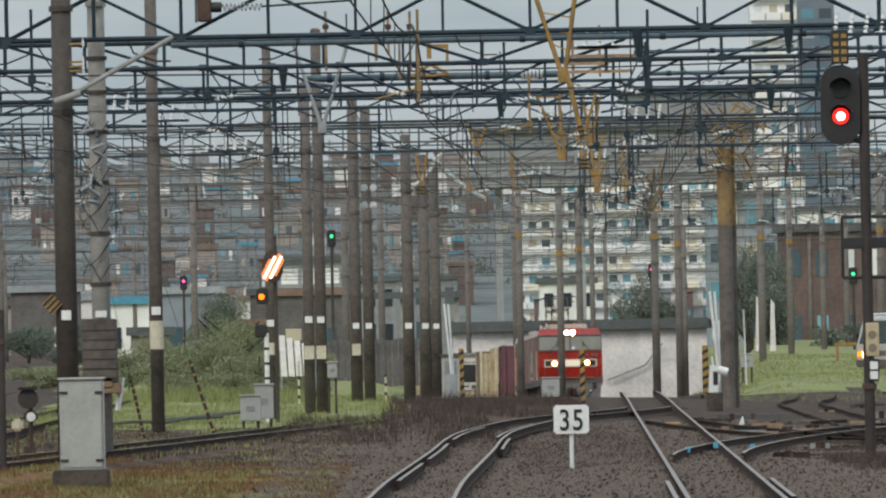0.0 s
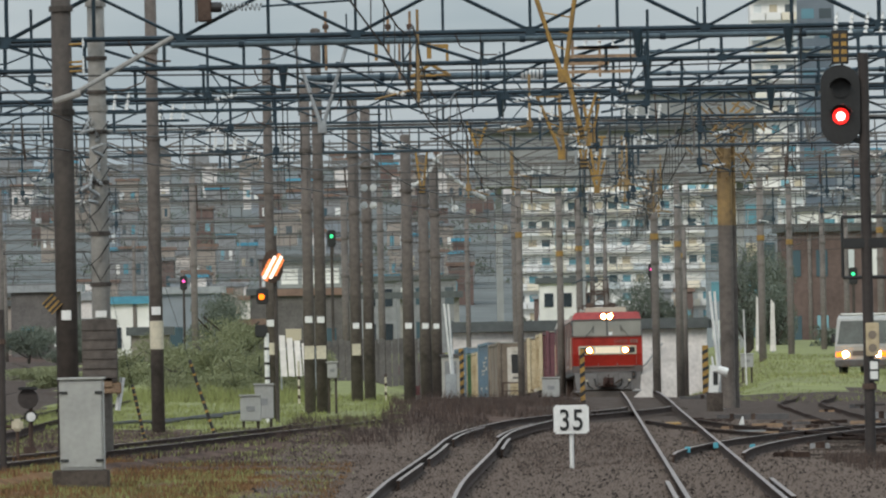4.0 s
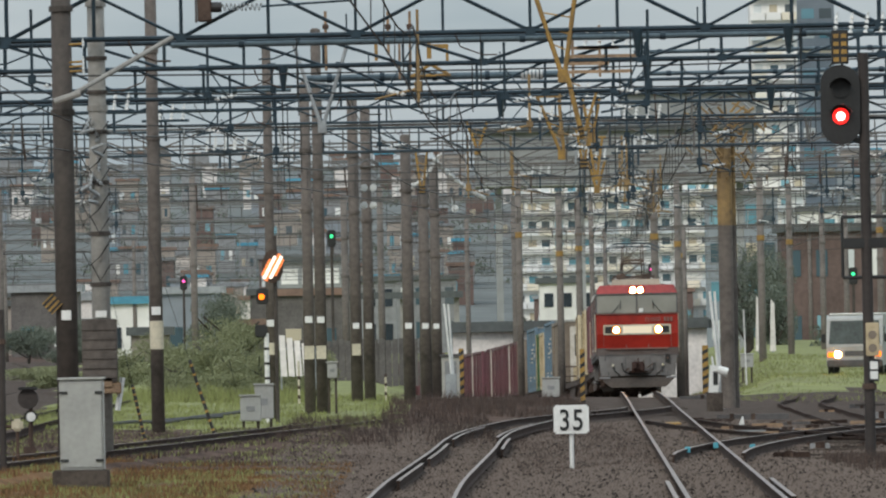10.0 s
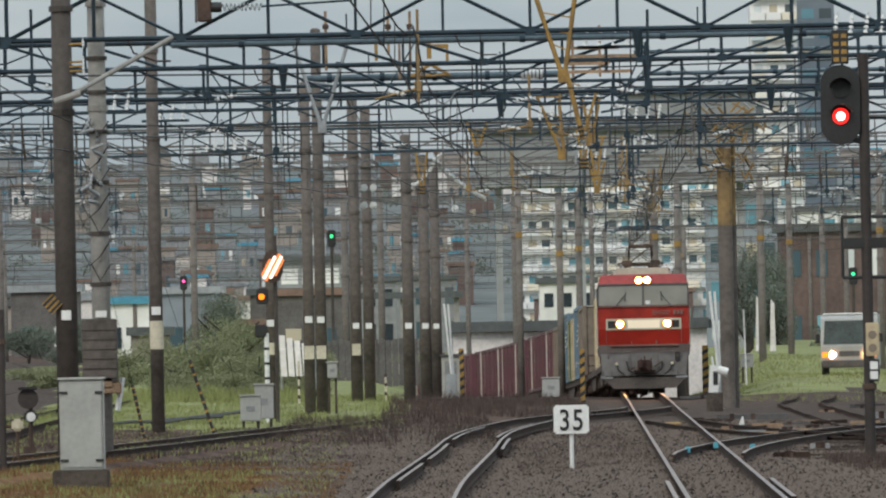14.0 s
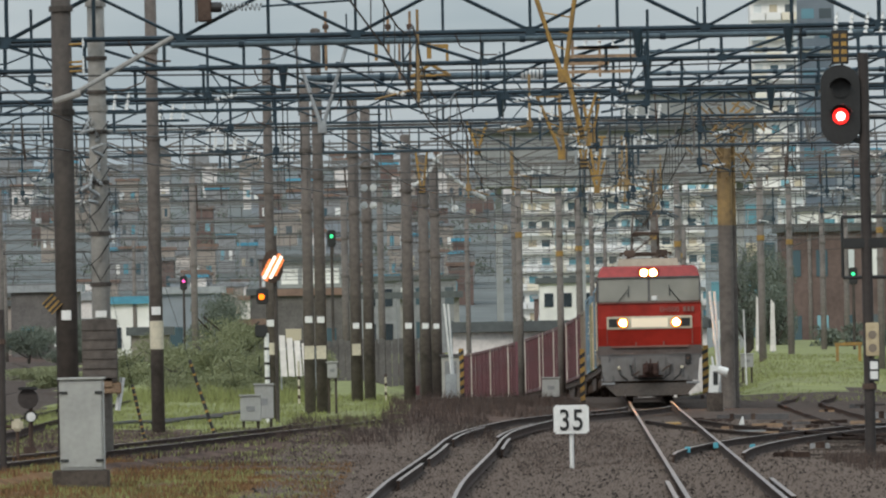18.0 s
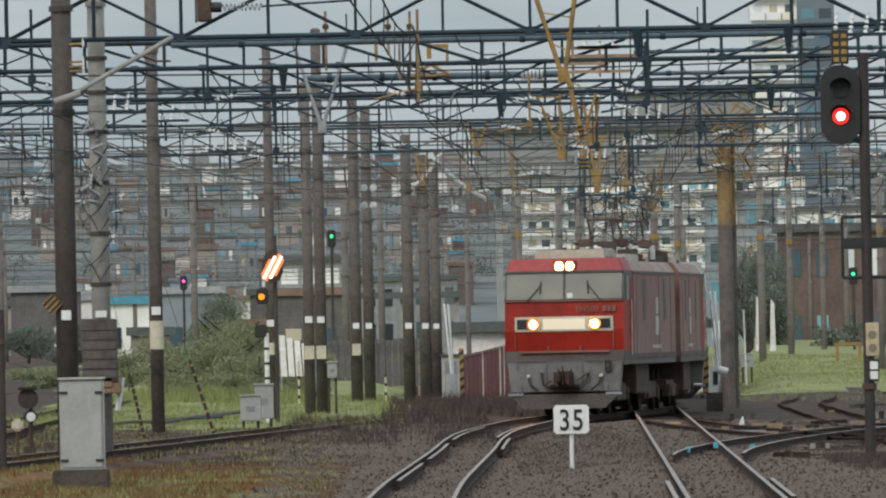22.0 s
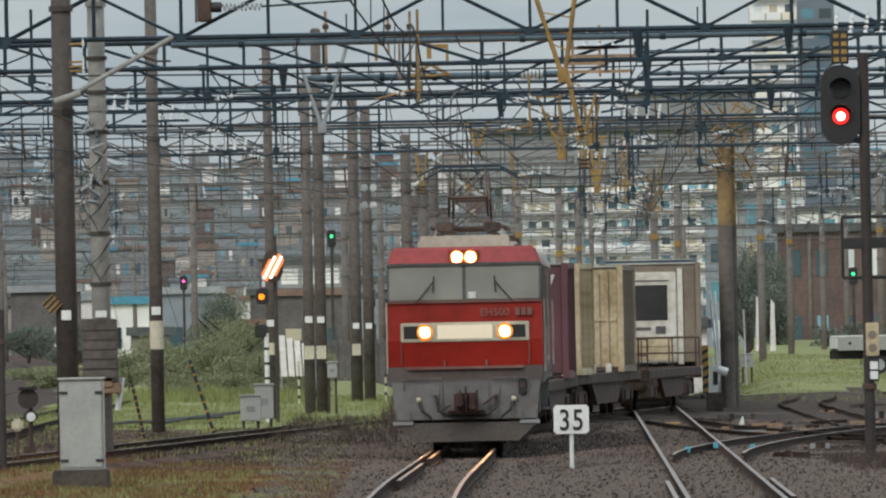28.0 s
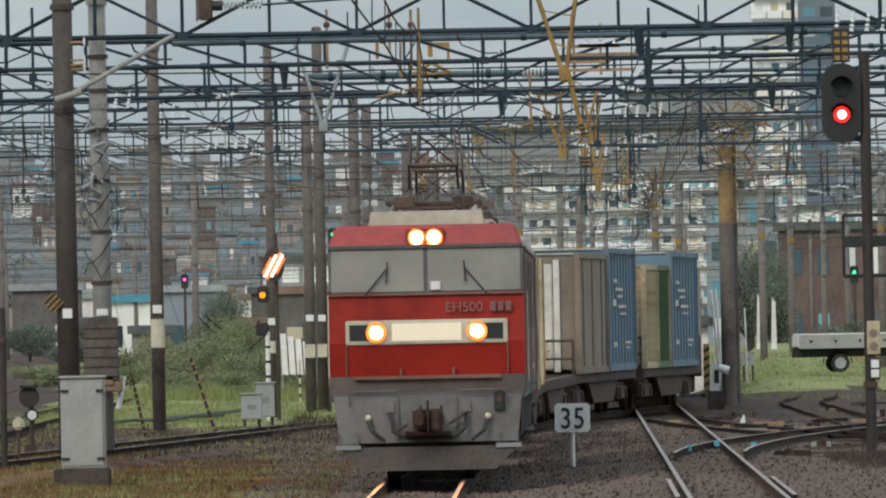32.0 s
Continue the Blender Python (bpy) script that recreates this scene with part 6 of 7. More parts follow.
for i, (x, y, w, h) in enumerate(((11.4, 640, 3.4, 4.6), (15.4, 540, 2.8, 5.6), (17.0, 550, 2.8, 5.4), (16.3, 530, 2.2, 3.6), (-12.6, 600, 3.6, 3.6), (-20.5, 600, 3.0, 1.6), (-23.6, 610, 4.0, 2.2), (-21.9, 640, 4.0, 2.6), (13.6, 640, 3.0, 3.6))):
    shrub(x, y, -0.5, w, h * 1.2, 40 + i, "tree", "darkleaf", "grey green leafy tree behind the tracks", True, 9000, 0.11)
for i, (x, y, w, h) in enumerate(((18.6, 520, 2.2, 1.5), (20.0, 522, 2.2, 1.5), (21.8, 524, 2.6, 1.4))):
    shrub(x, y, 1.05, w, h, 70 + i, leaves="darkleaf", label="clipped dark hedge along the road", n=1300, size=0.14)


def blades(name, label, material, count, seed, area, hmin, hmax, width):
    """Many grass blades or weed stems over an area, joined."""
    rnd = random.Random(seed)
    vs, fs = [], []
    for _ in range(count):
        x, y = area(rnd)
        z = rise(x, y)
        h = rnd.uniform(hmin, hmax)
        a = rnd.uniform(0, 3.14)
        dx, dy = width * math.cos(a), width * math.sin(a)
        lx, ly = rnd.uniform(-0.35, 0.35) * h, rnd.uniform(-0.35, 0.35) * h
        k = len(vs)
        vs += [(x - dx, y - dy, z - 0.02), (x + dx, y + dy, z - 0.02), (x + lx, y + ly, z + h)]
        fs.append((k, k + 1, k + 2))
    me = bpy.data.meshes.new(name)
    me.from_pydata(vs, [], fs)
    me.materials.append(M[material])
    tagged(new(name, me), label, "grass", kind="stuff")


def clump_area(x0, x1, y0, y1, f=0.6):
    def g(r):
        while True:
            x, y = r.uniform(x0, x1), r.uniform(y0, y1)
            if noise.noise((x * f, y * f * 0.3, 5)) > -0.15:
                return x, y
    return g


blades("dry_grass", "tufts of dry brown grass beside the track", "dryblade", 22000, 1, clump_area(-8.5, -1.6, 134, 190), 0.03, 0.1, 0.012)
blades("green_grass", "wet green grass tufts", "blade", 9000, 2, clump_area(-8.5, -1.8, 134, 180, 0.9), 0.03, 0.1, 0.012)
blades("four_foot_weeds", "low brown green weeds between the tracks", "weed", 3500, 14, clump_area(1.2, 3.6, 170, 236, 1.3), 0.03, 0.12, 0.012)
blades("verge_weeds", "brown and green weeds by the side track", "weed", 9000, 12, clump_area(-9, -1.4, 186, 244, 0.8), 0.03, 0.09, 0.014)
blades("verge_grass", "sparse green grass by the side track", "blade", 5000, 13, clump_area(-9, -2.0, 186, 244, 1.1), 0.03, 0.09, 0.014)
blades("post_weeds", "rusty brown weeds at the foot of the signal", "weed", 1500, 21, clump_area(6.1, 7.4, 158, 178, 1.2), 0.06, 0.26, 0.01)
blades("weeds", "brown weeds in front of the cutting", "weed", 5000, 3, clump_area(-1.6, 3.8, 262, 330), 0.06, 0.4, 0.01)
blades("weeds_by_track", "brown weeds along the crossover", "weed", 3500, 4, clump_area(-3.6, 1.0, 215, 262, 0.9), 0.06, 0.3, 0.012)
blades("bank_grass", "bright wet grass on the bank", "blade", 16000, 5, clump_area(-11, -1.5, 240, 345), 0.03, 0.16, 0.014)
blades("bank_weeds", "tall grey green weeds and reeds before the shrubs", "blade", 6000, 22, clump_area(-9.8, -4.3, 318, 348, 0.5), 0.12, 0.5, 0.014)
blades("far_bank_grass", "bright wet grass on the far bank", "blade", 20000, 6, clump_area(8.6, 22, 322, 470), 0.03, 0.13, 0.014)


def stones(count, seed, x0, x1, y0, y1, name="ballast_stones"):
    rnd = random.Random(seed)
    vs, fs = [], []
    base = [(0, 0, 1), (0.9, 0, 0.1), (0, 0.9, 0), (-0.9, 0, 0.05), (0, -0.9, 0)]
    for _ in range(count):
        x, y = rnd.uniform(x0, x1), y0 + (y1 - y0) * rnd.random() ** 1.4
        if x < -2.4 - 0.01 * (y - 130) + 1.6 * noise.noise((x * 1.1, y * 0.12, 8)) + rnd.uniform(-0.5, 0.5):
            continue
        z, s = rise(x, y), rnd.uniform(0.025, 0.06)
        k, a = len(vs), rnd.uniform(0, 6.28)
        ca, sa = math.cos(a), math.sin(a)
        vs += [(x + s * (p[0] * ca - p[1] * sa) * rnd.uniform(0.7, 1.2), y + s * (p[0] * sa + p[1] * ca), z + s * p[2] * rnd.uniform(0.5, 1.1)) for p in base]
        fs += [(k, k + 1, k + 2), (k, k + 2, k + 3), (k, k + 3, k + 4), (k, k + 4, k + 1)]
    me = bpy.data.meshes.new(name)
    me.from_pydata(vs, [], fs)
    me.materials.append(M["stone"])
    tagged(new(name, me), "loose dark brown ballast stones", "ballast", kind="stuff")


stones(125000, 8, -3.2, 8.5, 118, 250)


# ---- buildings and distance ----
def building(x, y, z, w, d, h, floors, cols, wall, roof, label, name="building", balcony=False, winw=0.6, winh=0.5, rz=0.0, win="windark"):
    t = thing(name, x, y, z, rz, label=label, category="building", group="")
    part("wall", boxes((-w / 2, w / 2, 0, d, -2.5, h)), M[wall], t)
    part("roof", boxes((-w / 2 - 0.3, w / 2 + 0.3, -0.3, d + 0.3, h, h + 0.5)), M[roof], t)
    if floors:
        fw, fh = w / cols, h / floors
        me = mesh_of("window", boxes((-fw * winw / 2, fw * winw / 2, -0.05, 0.02, -fh * winh / 2, fh * winh / 2)), M[win])
        mb = mesh_of("balcony", boxes((-fw * 0.46, fw * 0.46, -1.1, 0.0, -fh * 0.5, -fh * 0.12)), M["balmix"])
        for i in range(cols):
            for j in range(floors):
                piece("window", me, t, pose(-w / 2 + fw * (i + 0.5), 0, fh * (j + 0.52)))
                if balcony:
                    piece("balcony", mb, t, pose(-w / 2 + fw * (i + 0.5), 0, fh * (j + 0.5)))
    return t


# long white shed behind the cutting
building(7.75, 600, -3.5, 14.2, 9, 5.4, 0, 0, "wallw", "roofd", "long white walled shed with a dark flat roof", "shed")
part("roof_edge", boxes((-7.2, 7.2, -0.55, -0.32, 5.42, 6.0)), M["roofd"], bpy.data.objects["shed"])
part("duct", bars(((1.5, -0.3, 2.6), (3.6, -0.3, 3.4), 0.06), ((3.6, -0.3, 3.4), (4.6, -0.3, 4.6), 0.05)), M["galv"], bpy.data.objects["shed"])
building(30.5, 1500, 0, 41, 16, 23, 9, 22, "facade", "roofd", "pale apartment block with rows of balconies", "apartment_block", True, 0.6, 0.5, 0.0, "winmix")
ob = thing("station_overbridge", 11.2, 700, 11.4, label="dark grey station overbridge spanning the tracks", category="overbridge")
part("deck", boxes((-9.1, 9.3, 0, 10, 0, 0.6)), M["bridged"], ob)
part("wall", boxes((-9.1, 9.3, 0.1, 9.9, 0.6, 3.5)), M["bridged"], ob)
part("roof", boxes((-9.3, 9.5, -0.3, 10.3, 3.5, 3.85)), M["roofd"], ob)
part("upper_wall", boxes((0.6, 9.3, 0.4, 9.6, 3.85, 5.9)), M["bridged"], ob, "grey clad upper storey")
part("upper_roof", boxes((0.4, 9.5, 0.0, 10.0, 5.9, 6.15)), M["roofd"], ob)
for x in (-7.6, -2.2, 4.2, 8.2):
    part("pier", boxes((x - 0.22, x + 0.22, 2, 2.6, -15.5, 0)), M["bridged"], ob)
building(50.2, 1600, 0, 7, 10, 60, 20, 3, "facade", "facade", "tall cream apartment tower", "apartment_tower", True, 0.5, 0.5, 0.0, "winmix")
building(56, 1620, 0, 8, 10, 60, 20, 3, "facadeb", "facadeb", "tall blue grey apartment tower", "apartment_tower", False, 0.7, 0.5, 0.0, "winmix")
building(38, 1000, 0, 9, 8, 13, 4, 5, "facade", "roofd", "pale four storey block behind the brick house", "apartment_block", True, 0.6, 0.5, 0.0, "winmix")
building(29.5, 1050, 0, 7, 8, 15, 4, 4, "facadeb", "roofd", "blue grey four storey block", "apartment_block", False, 0.6, 0.5, 0.0, "winmix")
building(23.5, 640, 0, 6.4, 8, 7.8, 2, 4, "brickw", "roofd", "brown brick house by the road", "house", False, 0.42, 0.4, 0.0, "winmix")
building(26.8, 660, 0, 5.4, 8, 6.4, 2, 4, "facade2", "roofd", "beige house with shaded windows", "house", False, 0.6, 0.5)
building(10.5, 900, 0, 4.6, 8, 5.8, 2, 3, "facade", "roofd", "pale house behind the shed", "house", False, 0.5, 0.4)
building(-20.6, 700, -1, 3.0, 6, 4.6, 1, 2, "facade", "bluepaint", "small pale shop with a blue fascia", "house", False, 0.6, 0.3)
building(-17.4, 640, -2, 2.2, 4, 3.6, 1, 2, "facade2", "roofd", "small pink beige hut", "hut", False, 0.4, 0.3)
building(-11, 900, 0, 5.2, 10, 7.6, 3, 3, "bridged", "roofd", "grey shop with broad white panels", "shop", False, 0.8, 0.5, 0.0, "facade")
building(-7.2, 960, 0, 6.2, 10, 6.2, 2, 4, "grey", "roofd", "low beige block by the tracks", "house", False, 0.6, 0.5)
building(-3, 1100, 0, 9, 10, 7.0, 2, 6, "grey", "roofd", "blue grey low block far behind", "house", False, 0.6, 0.5, 0.0, "winmix")
# low town between the line and the slope
rl = random.Random(29)
for i in range(36):
    y = rl.uniform(740, 1380)
    x = rl.uniform(-0.043, -0.012) * y
    building(x, y, -2, rl.uniform(2.5, 5.5), 6, 2 + rl.uniform(2.2, 5.0), 1, 2, rl.choice(("facade2", "grey", "facadeb", "wallw", "facade2", "fence")), rl.choice(("roofd", "roofg", "rooft", "galv")),
             rl.choice(("low grey house in the town", "small beige house in the town", "plain town shed with a flat roof")), "house", False, 0.45, 0.22, 0.0, "winmix")
# town on the slope, far off
rt = random.Random(11)
SLOPE = [(1450, 0.0), (1800, 0.3), (2200, 0.6), (2700, 0.9), (3100, 1.0), (3600, 0.8)]
for i in range(225):
    y = 1470 + 1450 * rt.random() ** 1.2
    x = rt.uniform(-0.043, 0.04) * y
    z = 46 * curve_at(SLOPE, y) + 2.5
    w, h = (rt.uniform(2.0, 4.0) if y < 1900 else rt.uniform(2.5, 5.5)), rt.uniform(1.4, 3.2)
    building(x, y, z - 4, w, 8, h + 4, 1 if y < 2300 else 0, 2, rt.choice(("facade2", "facadeb", "wallw", "grey", "brickw", "facade2", "grey")), rt.choice(("rooft", "roofg", "roofg", "rooft", "bluepaint", "galv")),
             rt.choice(("pale house on the slope", "grey town house on the slope", "low pale block on the slope")), "house", False, 0.4, 0.25, 0.0, "winmix")


def hill():
    bm = bmesh.new()
    xs = [-1400 + 20 * i for i in range(141)]
    rows = []
    for j, (y, k) in enumerate(((1450, 0.0), (1800, 0.3), (2200, 0.6), (2700, 0.9), (3100, 1.0), (3600, 0.8))):
        rows.append([bm.verts.new((x, y, -1 + k * (48 + 7 * noise.noise((x * 0.01, j, 2)) + 2.5 * noise.noise((x * 0.06, j, 4))))) for x in xs])
    for a, b in zip(rows, rows[1:]):
        for i in range(len(xs) - 1):
            bm.faces.new((a[i], a[i + 1], b[i + 1], b[i]))
    tagged(part("hillside", bm, M["hill"]), "wooded hillside behind the town, greyed for haze", "hill", kind="structure")


hill()


def slope_trees():
    """Clumps of trees between the houses on the slope, joined."""
    rnd = random.Random(91)
    bm = bmesh.new()
    for i in range(330):
        y = 1480 + 1400 * rnd.random() ** 1.1
        x, z = rnd.uniform(-0.045, 0.043) * y, 46 * curve_at(SLOPE, y) + 1.0
        leaf_cloud(bm, rnd, (x, y, z), rnd.uniform(1.0, 4.0), 3, rnd.uniform(0.7, 1.8), 60, 0.55)
    tagged(part("slope_trees", bm, M["darkleaf"]), "grey green tree clumps between houses on the slope", "trees", kind="stuff")


slope_trees()
viaduct = thing("footbridge", -5.0, 800, 4.2, label="dark horizontal footbridge girder in the distance", category="bridge")
part("girder", boxes((-6.5, 6.5, 0, 2, 0, 0.5)), M["roofd"], viaduct)
for x in (-6, -2, 2, 6):
    part("pier", boxes((x - 0.2, x + 0.2, 0.6, 1.2, -6, 0.0)), M["concrete"], viaduct)


# pale boards leaning behind the masts, and a relay hut
lb = thing("leaning_boards", -4.75, 316, 0.2, label="pale weathered boards leaning against a rail", category="boards")
for i in range(4):
    bm = bmesh.new()
    x = 0.22 * i
    loft(bm, [[(x, yy, 0.4), (x + 0.18, yy, 0.38), (x + 0.12, yy + 0.2, 1.6 - 0.08 * i), (x - 0.05, yy + 0.2, 1.6 - 0.08 * i)] for yy in (0.0, 0.05)])
    part("board", bm, M["wallw"], lb)
part("rail", bars(((-0.2, 0.25, 1.2), (1.2, 0.25, 1.2), 0.03), ((0, 0.25, 0), (0, 0.25, 1.2), 0.03), ((1.0, 0.25, 0), (1.0, 0.25, 1.2), 0.03)), M["galv"], lb)
hut = thing("relay_hut", 0.28, 348, -0.4, label="weathered grey relay hut with a flat lid", category="hut")
part("body", boxes((-0.3, 0.28, 0, 0.8, 0, 1.5), bevel=0.02), M["rooflight"], hut)
part("lid", boxes((-0.36, 0.34, -0.08, 0.88, 1.5, 1.58), bevel=0.01), M["darkgrey"], hut)
part("door", boxes((-0.2, 0.18, -0.03, 0.0, 0.1, 1.35), bevel=0.01), M["grey"], hut)
for i, (x, y, h) in enumerate(((-4.2, 314, 1.25), (-1.75, 330, 0.8))):
    t = thing("marker_post", x, y, -0.2, label="thin white and red marker post in weeds", category="post", group="marker posts")
    part("post", bars(((0, 0, 0), (0, 0, h), 0.035), n=8), M["cream"], t)
    for k in range(3):
        part("band", bars(((0, 0, 0.15 + 0.28 * k), (0, 0, 0.25 + 0.28 * k), 0.038), n=8), M["rust"], t)


# board fence behind the grass
fc = thing("board_fence", -4.0, 420, -0.3, label="grey brown weathered board fence behind the grass", category="fence")
fb = mesh_of("board", boxes((-0.12, 0.12, -0.02, 0.02, 0, 1.85), bevel=0.008), M["fence"])
for i in range(26):
    piece("board", fb, fc, pose(-3.3 + 0.26 * i, 0, 0.04 * math.sin(i * 2.1)))
for i in range(5):
    part("post", boxes((-3.3 + 1.6 * i, -3.2 + 1.6 * i, 0.03, 0.13, -0.4, 1.7)), M["fence"], fc)
for z in (0.4, 1.4):
    part("rail", boxes((-3.4, 3.3, 0.02, 0.07, z, z + 0.09)), M["fence"], fc)


# small far signals
for x, y, z, m, lab in ((-14.5, 600, 4.65, "pinklamp", "magenta"), (11.65, 600, 5.32, "pinklamp", "magenta"), (-5.2, 500, 6.3, "greenlamp", "green"), (19.1, 500, 4.55, "greenlamp", "green")):
    t = thing("far_signal", x, y, z, label="distant signal head with a glowing %s lamp" % lab, category="railway signal", group="distant signals")
    part("head", boxes((-0.2, 0.2, 0.02, 0.2, -0.5, 0.3), bevel=0.05), M["black"], t)
    part("lens", bars(((0, -0.04, 0), (0, 0.02, 0), 0.085), n=14), M[m], t)
    part("post", bars(((0, 0.12, -z - 3), (0, 0.12, -0.4), 0.07), n=8), M["mast"], t)
# ---- road vehicles ----
def wheel_parts(t, w, ys, r=0.29):
    for y in ys:
        for s in (-1, 1):
            bm = bmesh.new()
            bar(bm, (s * (w - 0.17), y, r), (s * w, y, r), r, 20)
            q = part("wheel", bm, M["tyre"], t)
            bm = bmesh.new()
            bar(bm, (s * (w - 0.05), y, r), (s * (w + 0.01), y, r), r * 0.62, 16)
            part("rim", bm, M["galv"], q)


def van():
    t = thing("van", label="white cab-over van with lit headlamps on the bank road", category="van")
    # body profile from nose to tail
    side = [(0.0, 0.35), (0.0, 1.02), (0.36, 1.96), (0.6, 2.1), (4.4, 2.1), (4.5, 2.0), (4.5, 0.35)]
    bm = bmesh.new()
    loft(bm, [[(x, a, b) for a, b in side] for x in (-0.97, -0.93, 0.93, 0.97)])
    # white body given grey paint to stand in for its shadowed side
    part("body", bm, M["cabinet"], t, "white van body toned grey for shadow")
    bm = bmesh.new()
    loft(bm, [[(-0.88, 0.01, 1.1), (0.88, 0.01, 1.1), (0.83, 0.31, 1.9), (-0.83, 0.31, 1.9)], [(-0.88, 0.06, 1.1), (0.88, 0.06, 1.1), (0.83, 0.36, 1.9), (-0.83, 0.36, 1.9)]])
    part("windscreen", bm, M["vanglass"], t)
    part("roof_cap", boxes((-0.9, 0.9, 0.55, 4.4, 2.1, 2.16), bevel=0.02), M["white"], t, "white roof edge")
    part("bumper", boxes((-0.96, 0.96, -0.1, 0.1, 0.3, 0.55), bevel=0.04), M["darkgrey"], t)
    part("grille", boxes((-0.35, 0.35, -0.02, 0.02, 0.68, 0.86), bevel=0.01), M["darkgrey"], t)
    for s in (-1, 1):
        bm = bmesh.new()
        bar(bm, (s * 0.58, -0.012, 0.74), (s * 0.58, -0.005, 0.74), 0.1, 14)
        part("headlamp", bm, M["headlamp"], t, "glowing headlamp")
        part("indicator", boxes((s * 0.82 - 0.1, s * 0.82 + 0.1, -0.03, 0.02, 0.66, 0.82)), M["amberlamp"], t)
        part("mirror", boxes((s * 1.07 - 0.07, s * 1.07 + 0.07, 0.15, 0.22, 1.15, 1.45), bevel=0.02), M["black"], t)
        part("side_window", boxes((s * 0.96, s * 0.98, 0.6, 1.5, 1.15, 1.7)), M["windark"], t)
    wheel_parts(t, 0.95, (0.7, 3.5), 0.31)
    return t


def truck():
    t = thing("flatbed_truck", label="pale flatbed truck with low dropsides seen from its side", category="truck")
    part("bed", boxes((-0.9, 0.9, 0, 3.6, 0.78, 0.86), bevel=0.01), M["darkgrey"], t)
    for s in (-1, 1):
        part("dropside", boxes((s * 0.9 - 0.03, s * 0.9 + 0.03, 0, 3.6, 0.78, 1.22), bevel=0.01), M["cabinet"], t, "pale grey dropside")
        part("top_rim", boxes((s * 0.9 - 0.04, s * 0.9 + 0.04, 0, 3.6, 1.22, 1.27), bevel=0.01), M["white"], t)
        for y in (0.4, 1.2, 2.0, 2.8):
            part("latch", boxes((s * 0.94 - 0.02, s * 0.94 + 0.02, y - 0.04, y + 0.04, 0.98, 1.06)), M["black"], t)
        part("chassis_rail", boxes((s * 0.4 - 0.06, s * 0.4 + 0.06, -0.1, 5.0, 0.5, 0.78)), M["black"], t)
        bm = bmesh.new()
        for k in range(8):
            a0, a1 = radians(22.5 * k), radians(22.5 * (k + 1))
            bm.faces.new([bm.verts.new((s * xx, 1.35 + 0.4 * math.cos(q), 0.3 + 0.4 * math.sin(q))) for q, xx in ((a0, 0.6), (a1, 0.6), (a1, 0.92), (a0, 0.92))])
        bmesh.ops.solidify(bm, geom=bm.faces[:], thickness=0.02)
        part("mudguard", bm, M["black"], t)
    part("tailboard", boxes((-0.9, 0.9, -0.04, 0.02, 0.84, 1.2), bevel=0.01), M["white"], t)
    part("headboard", boxes((-0.9, 0.9, 3.6, 3.66, 0.84, 1.5), bevel=0.01), M["white"], t)
    bm = bmesh.new()
    loft(bm, [[(x, a, b) for a, b in ((3.75, 0.5), (5.4, 0.5), (5.45, 1.1), (5.2, 1.85), (3.85, 1.9), (3.75, 1.8))] for x in (-0.85, 0.85)])
    part("cab", bm, M["white"], t)
    part("cab_window", boxes((-0.865, 0.865, 4.1, 4.9, 1.2, 1.7)), M["windark"], t)
    wheel_parts(t, 0.9, (1.35, 4.6), 0.3)
    return t


VAN = van()
TRUCK = truck()

# pale boards standing by the far masts
for x, h in ((14.1, 2.2), (14.75, 2.05)):
    t = thing("standing_board", x, 480, 1.3, label="tall white board standing beside a mast", category="board", group="standing boards")
    bm = bmesh.new()
    loft(bm, [[(-0.13, yy, -0.3), (0.13, yy, -0.3), (0.1, yy, h - 0.25), (-0.06, yy, h)] for yy in (0.0, 0.05)])
    part("board", bm, M["wallw"], t)
    part("stake", bars(((0, 0.08, -0.4), (0.02, 0.08, h - 0.3), 0.03)), M["galv"], t)
# cables lying in the grass
for x0, y0, x1, y1 in ((-6.6, 244, -4.6, 292), (-8.2, 238, -5.4, 262)):
    pts = [level(x0 + (x1 - x0) * u / 8, y0 + (y1 - y0) * u / 8, plain_rise(x0 + (x1 - x0) * u / 8, y0 + (y1 - y0) * u / 8) + 0.1) for u in range(9)]
    tagged(part("ground_cable", tube(pts, 0.045, 6), M["black"]), "dark cable pipe lying in the grass", "cable", "ground cables")

# yellow barrier and a parked pale car under the trees
yb = thing("yellow_barrier", 16.25, 430, 0.7, label="yellow tubular barrier by the road", category="barrier")
part("rail", boxes((-0.55, 0.55, 0, 0.06, 0.62, 0.75), bevel=0.01), M["yellow"], yb)
for s in (-1, 1):
    part("leg", boxes((s * 0.45 - 0.06, s * 0.45 + 0.06, 0, 0.06, 0, 0.62)), M["yellow"], yb)
car = thing("parked_car", 24.8, 760, 1.3, -4, label="pale parked car half hidden by trees", category="car")
bm = bmesh.new()
loft(bm, [[(x, a, b) for a, b in ((0, 0.3), (0, 0.85), (0.9, 0.95), (1.5, 1.5), (3.2, 1.5), (3.8, 0.95), (4.0, 0.3))] for x in (-0.78, 0.78)])
part("body", bm, M["white"], car)
part("side_window", boxes((-0.8, 0.8, 1.5, 3.1, 0.98, 1.4)), M["windark"], car)
bm = bmesh.new()
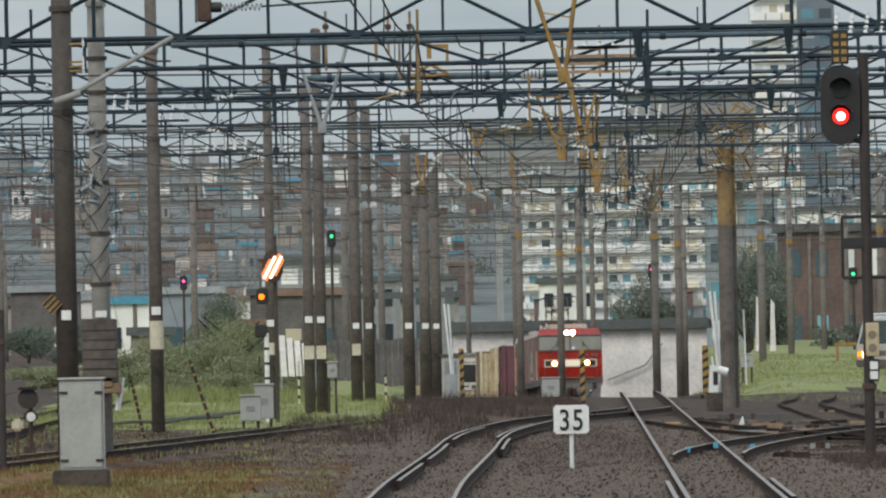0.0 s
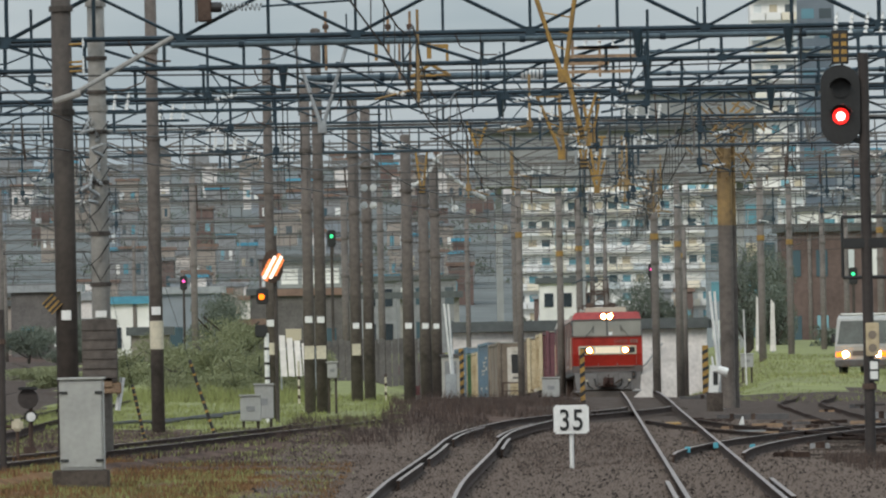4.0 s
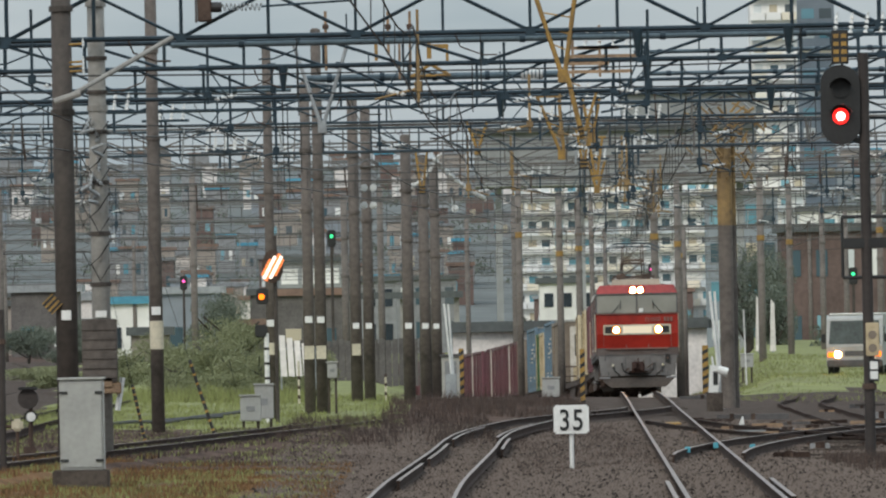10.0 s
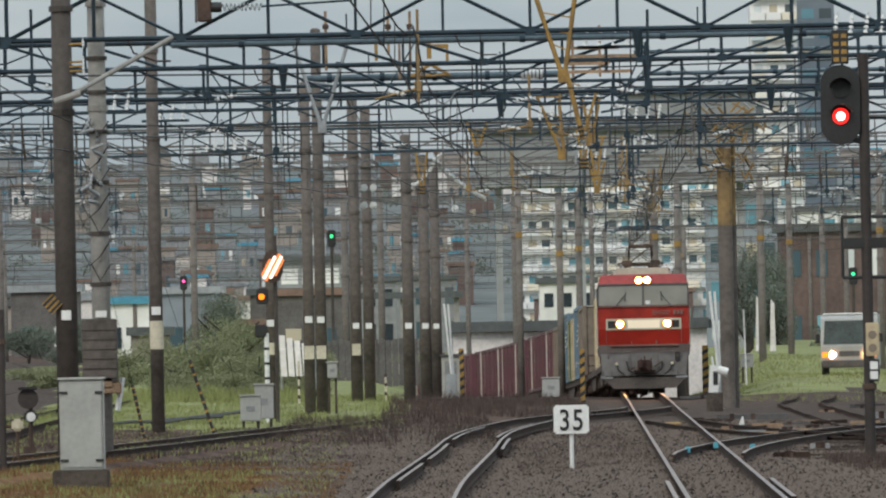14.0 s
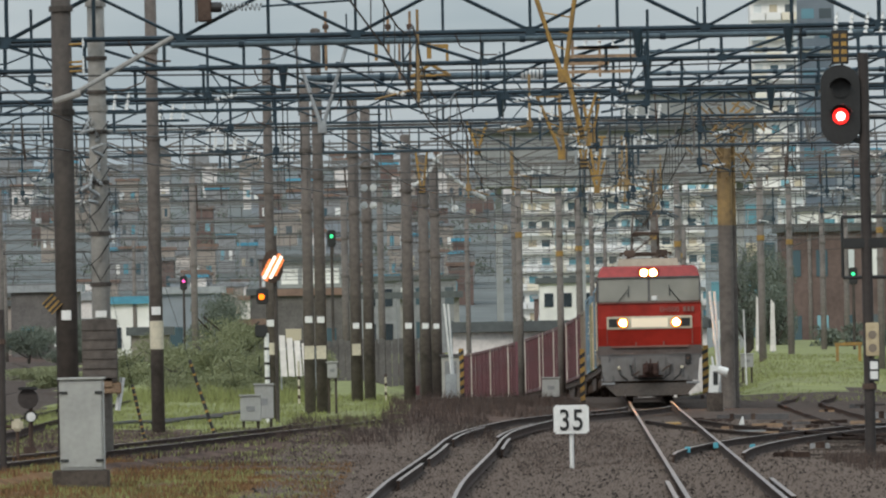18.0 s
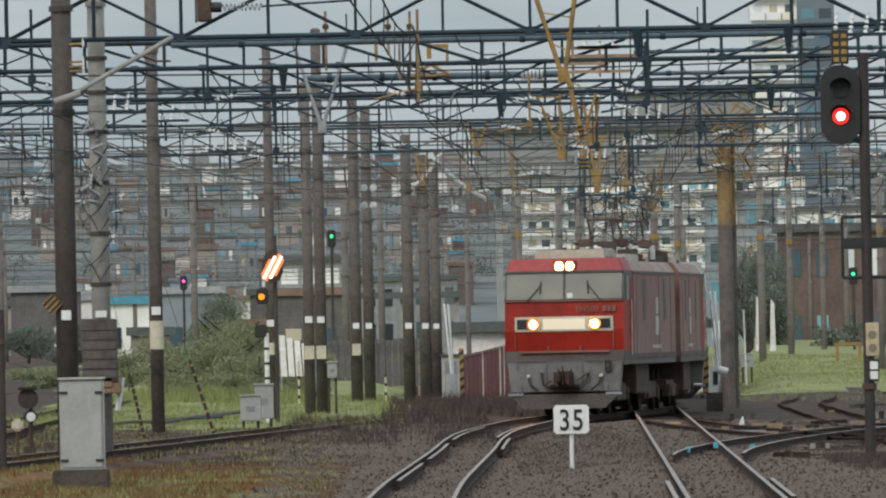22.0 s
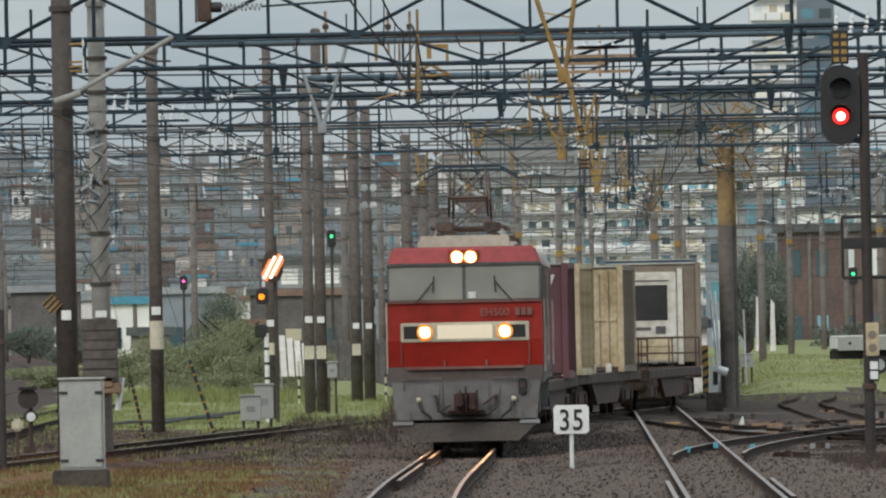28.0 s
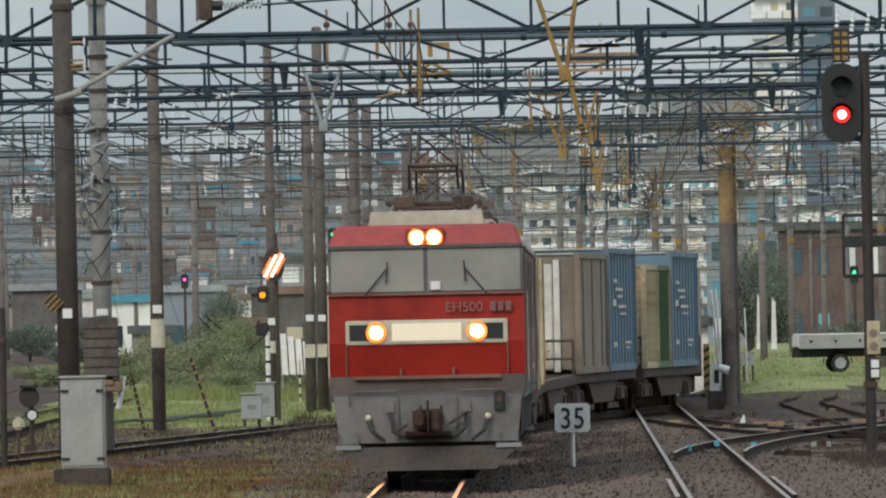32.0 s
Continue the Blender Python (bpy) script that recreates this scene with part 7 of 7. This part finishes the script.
loft(bm, [[(-0.68, 0.93, 1.0), (0.68, 0.93, 1.0), (0.62, 1.42, 1.46), (-0.62, 1.42, 1.46)], [(-0.68, 1.0, 1.0), (0.68, 1.0, 1.0), (0.62, 1.5, 1.46), (-0.62, 1.5, 1.46)]])
part("windscreen", bm, M["windark"], car)
part("bumper", boxes((-0.76, 0.76, -0.06, 0.05, 0.3, 0.5), bevel=0.03), M["darkgrey"], car)
part("grille", boxes((-0.4, 0.4, -0.03, 0.02, 0.58, 0.72)), M["black"], car)
wheel_parts(car, 0.79, (0.75, 3.2))


def set_at(x, y, z, rx, ry, rz):
    return pose(*level(x, y, z), rx, ry, rz)


def motions():
    times = [0.5 * i for i in range(65)]
    for ob, d1, d2, local in TRAIN:
        walk(ob, [(t, train_pose(curve_at(NOSE, t), d1, d2, local)) for t in times])
    z = 0.38
    walk(VAN, [(0, set_at(15.1, 372, z, 0, 0, -42)), (1.5, set_at(14.95, 372, z, 0, 0, -36)), (3, set_at(14.65, 372, z, 0, 0, -24)), (5.5, set_at(14.45, 372, z, 0, 0, -12)), (7, set_at(14.38, 371, z, 0, 0, -9)),
               (9, set_at(14.35, 370, z, 0, 0, -7)), (11, set_at(13.94, 369, z, 0, 0, -5)), (13, set_at(13.8, 367, z, 0, 0, -3)), (14.5, set_at(13.95, 365, z, 0, 0, -4)),
               (16.5, set_at(15.0, 362, z, 0, 0, -10)), (18, set_at(16.6, 358, z, 0, 0, -20)), (20, set_at(20.0, 352, z, 0, 0, -30)), (32, set_at(48, 340, z, 0, 0, -40))])
    z = 0.5
    walk(TRUCK, [(0, set_at(26, 352, z, 0, 0, -80)), (20, set_at(16.6, 351, z, 0, 0, -82)), (24, set_at(14.22, 350.5, z, 0, 0, -83)), (25.5, set_at(13.72, 350, z, 0, 0, -84)), (28, set_at(12.77, 350, z, 0, 0, -85)),
                 (30, set_at(12.17, 350, z, 0, 0, -86)), (31, set_at(11.88, 350, z, 0, 0, -86)), (32, set_at(11.49, 350, z, 0, 0, -86))])


motions()
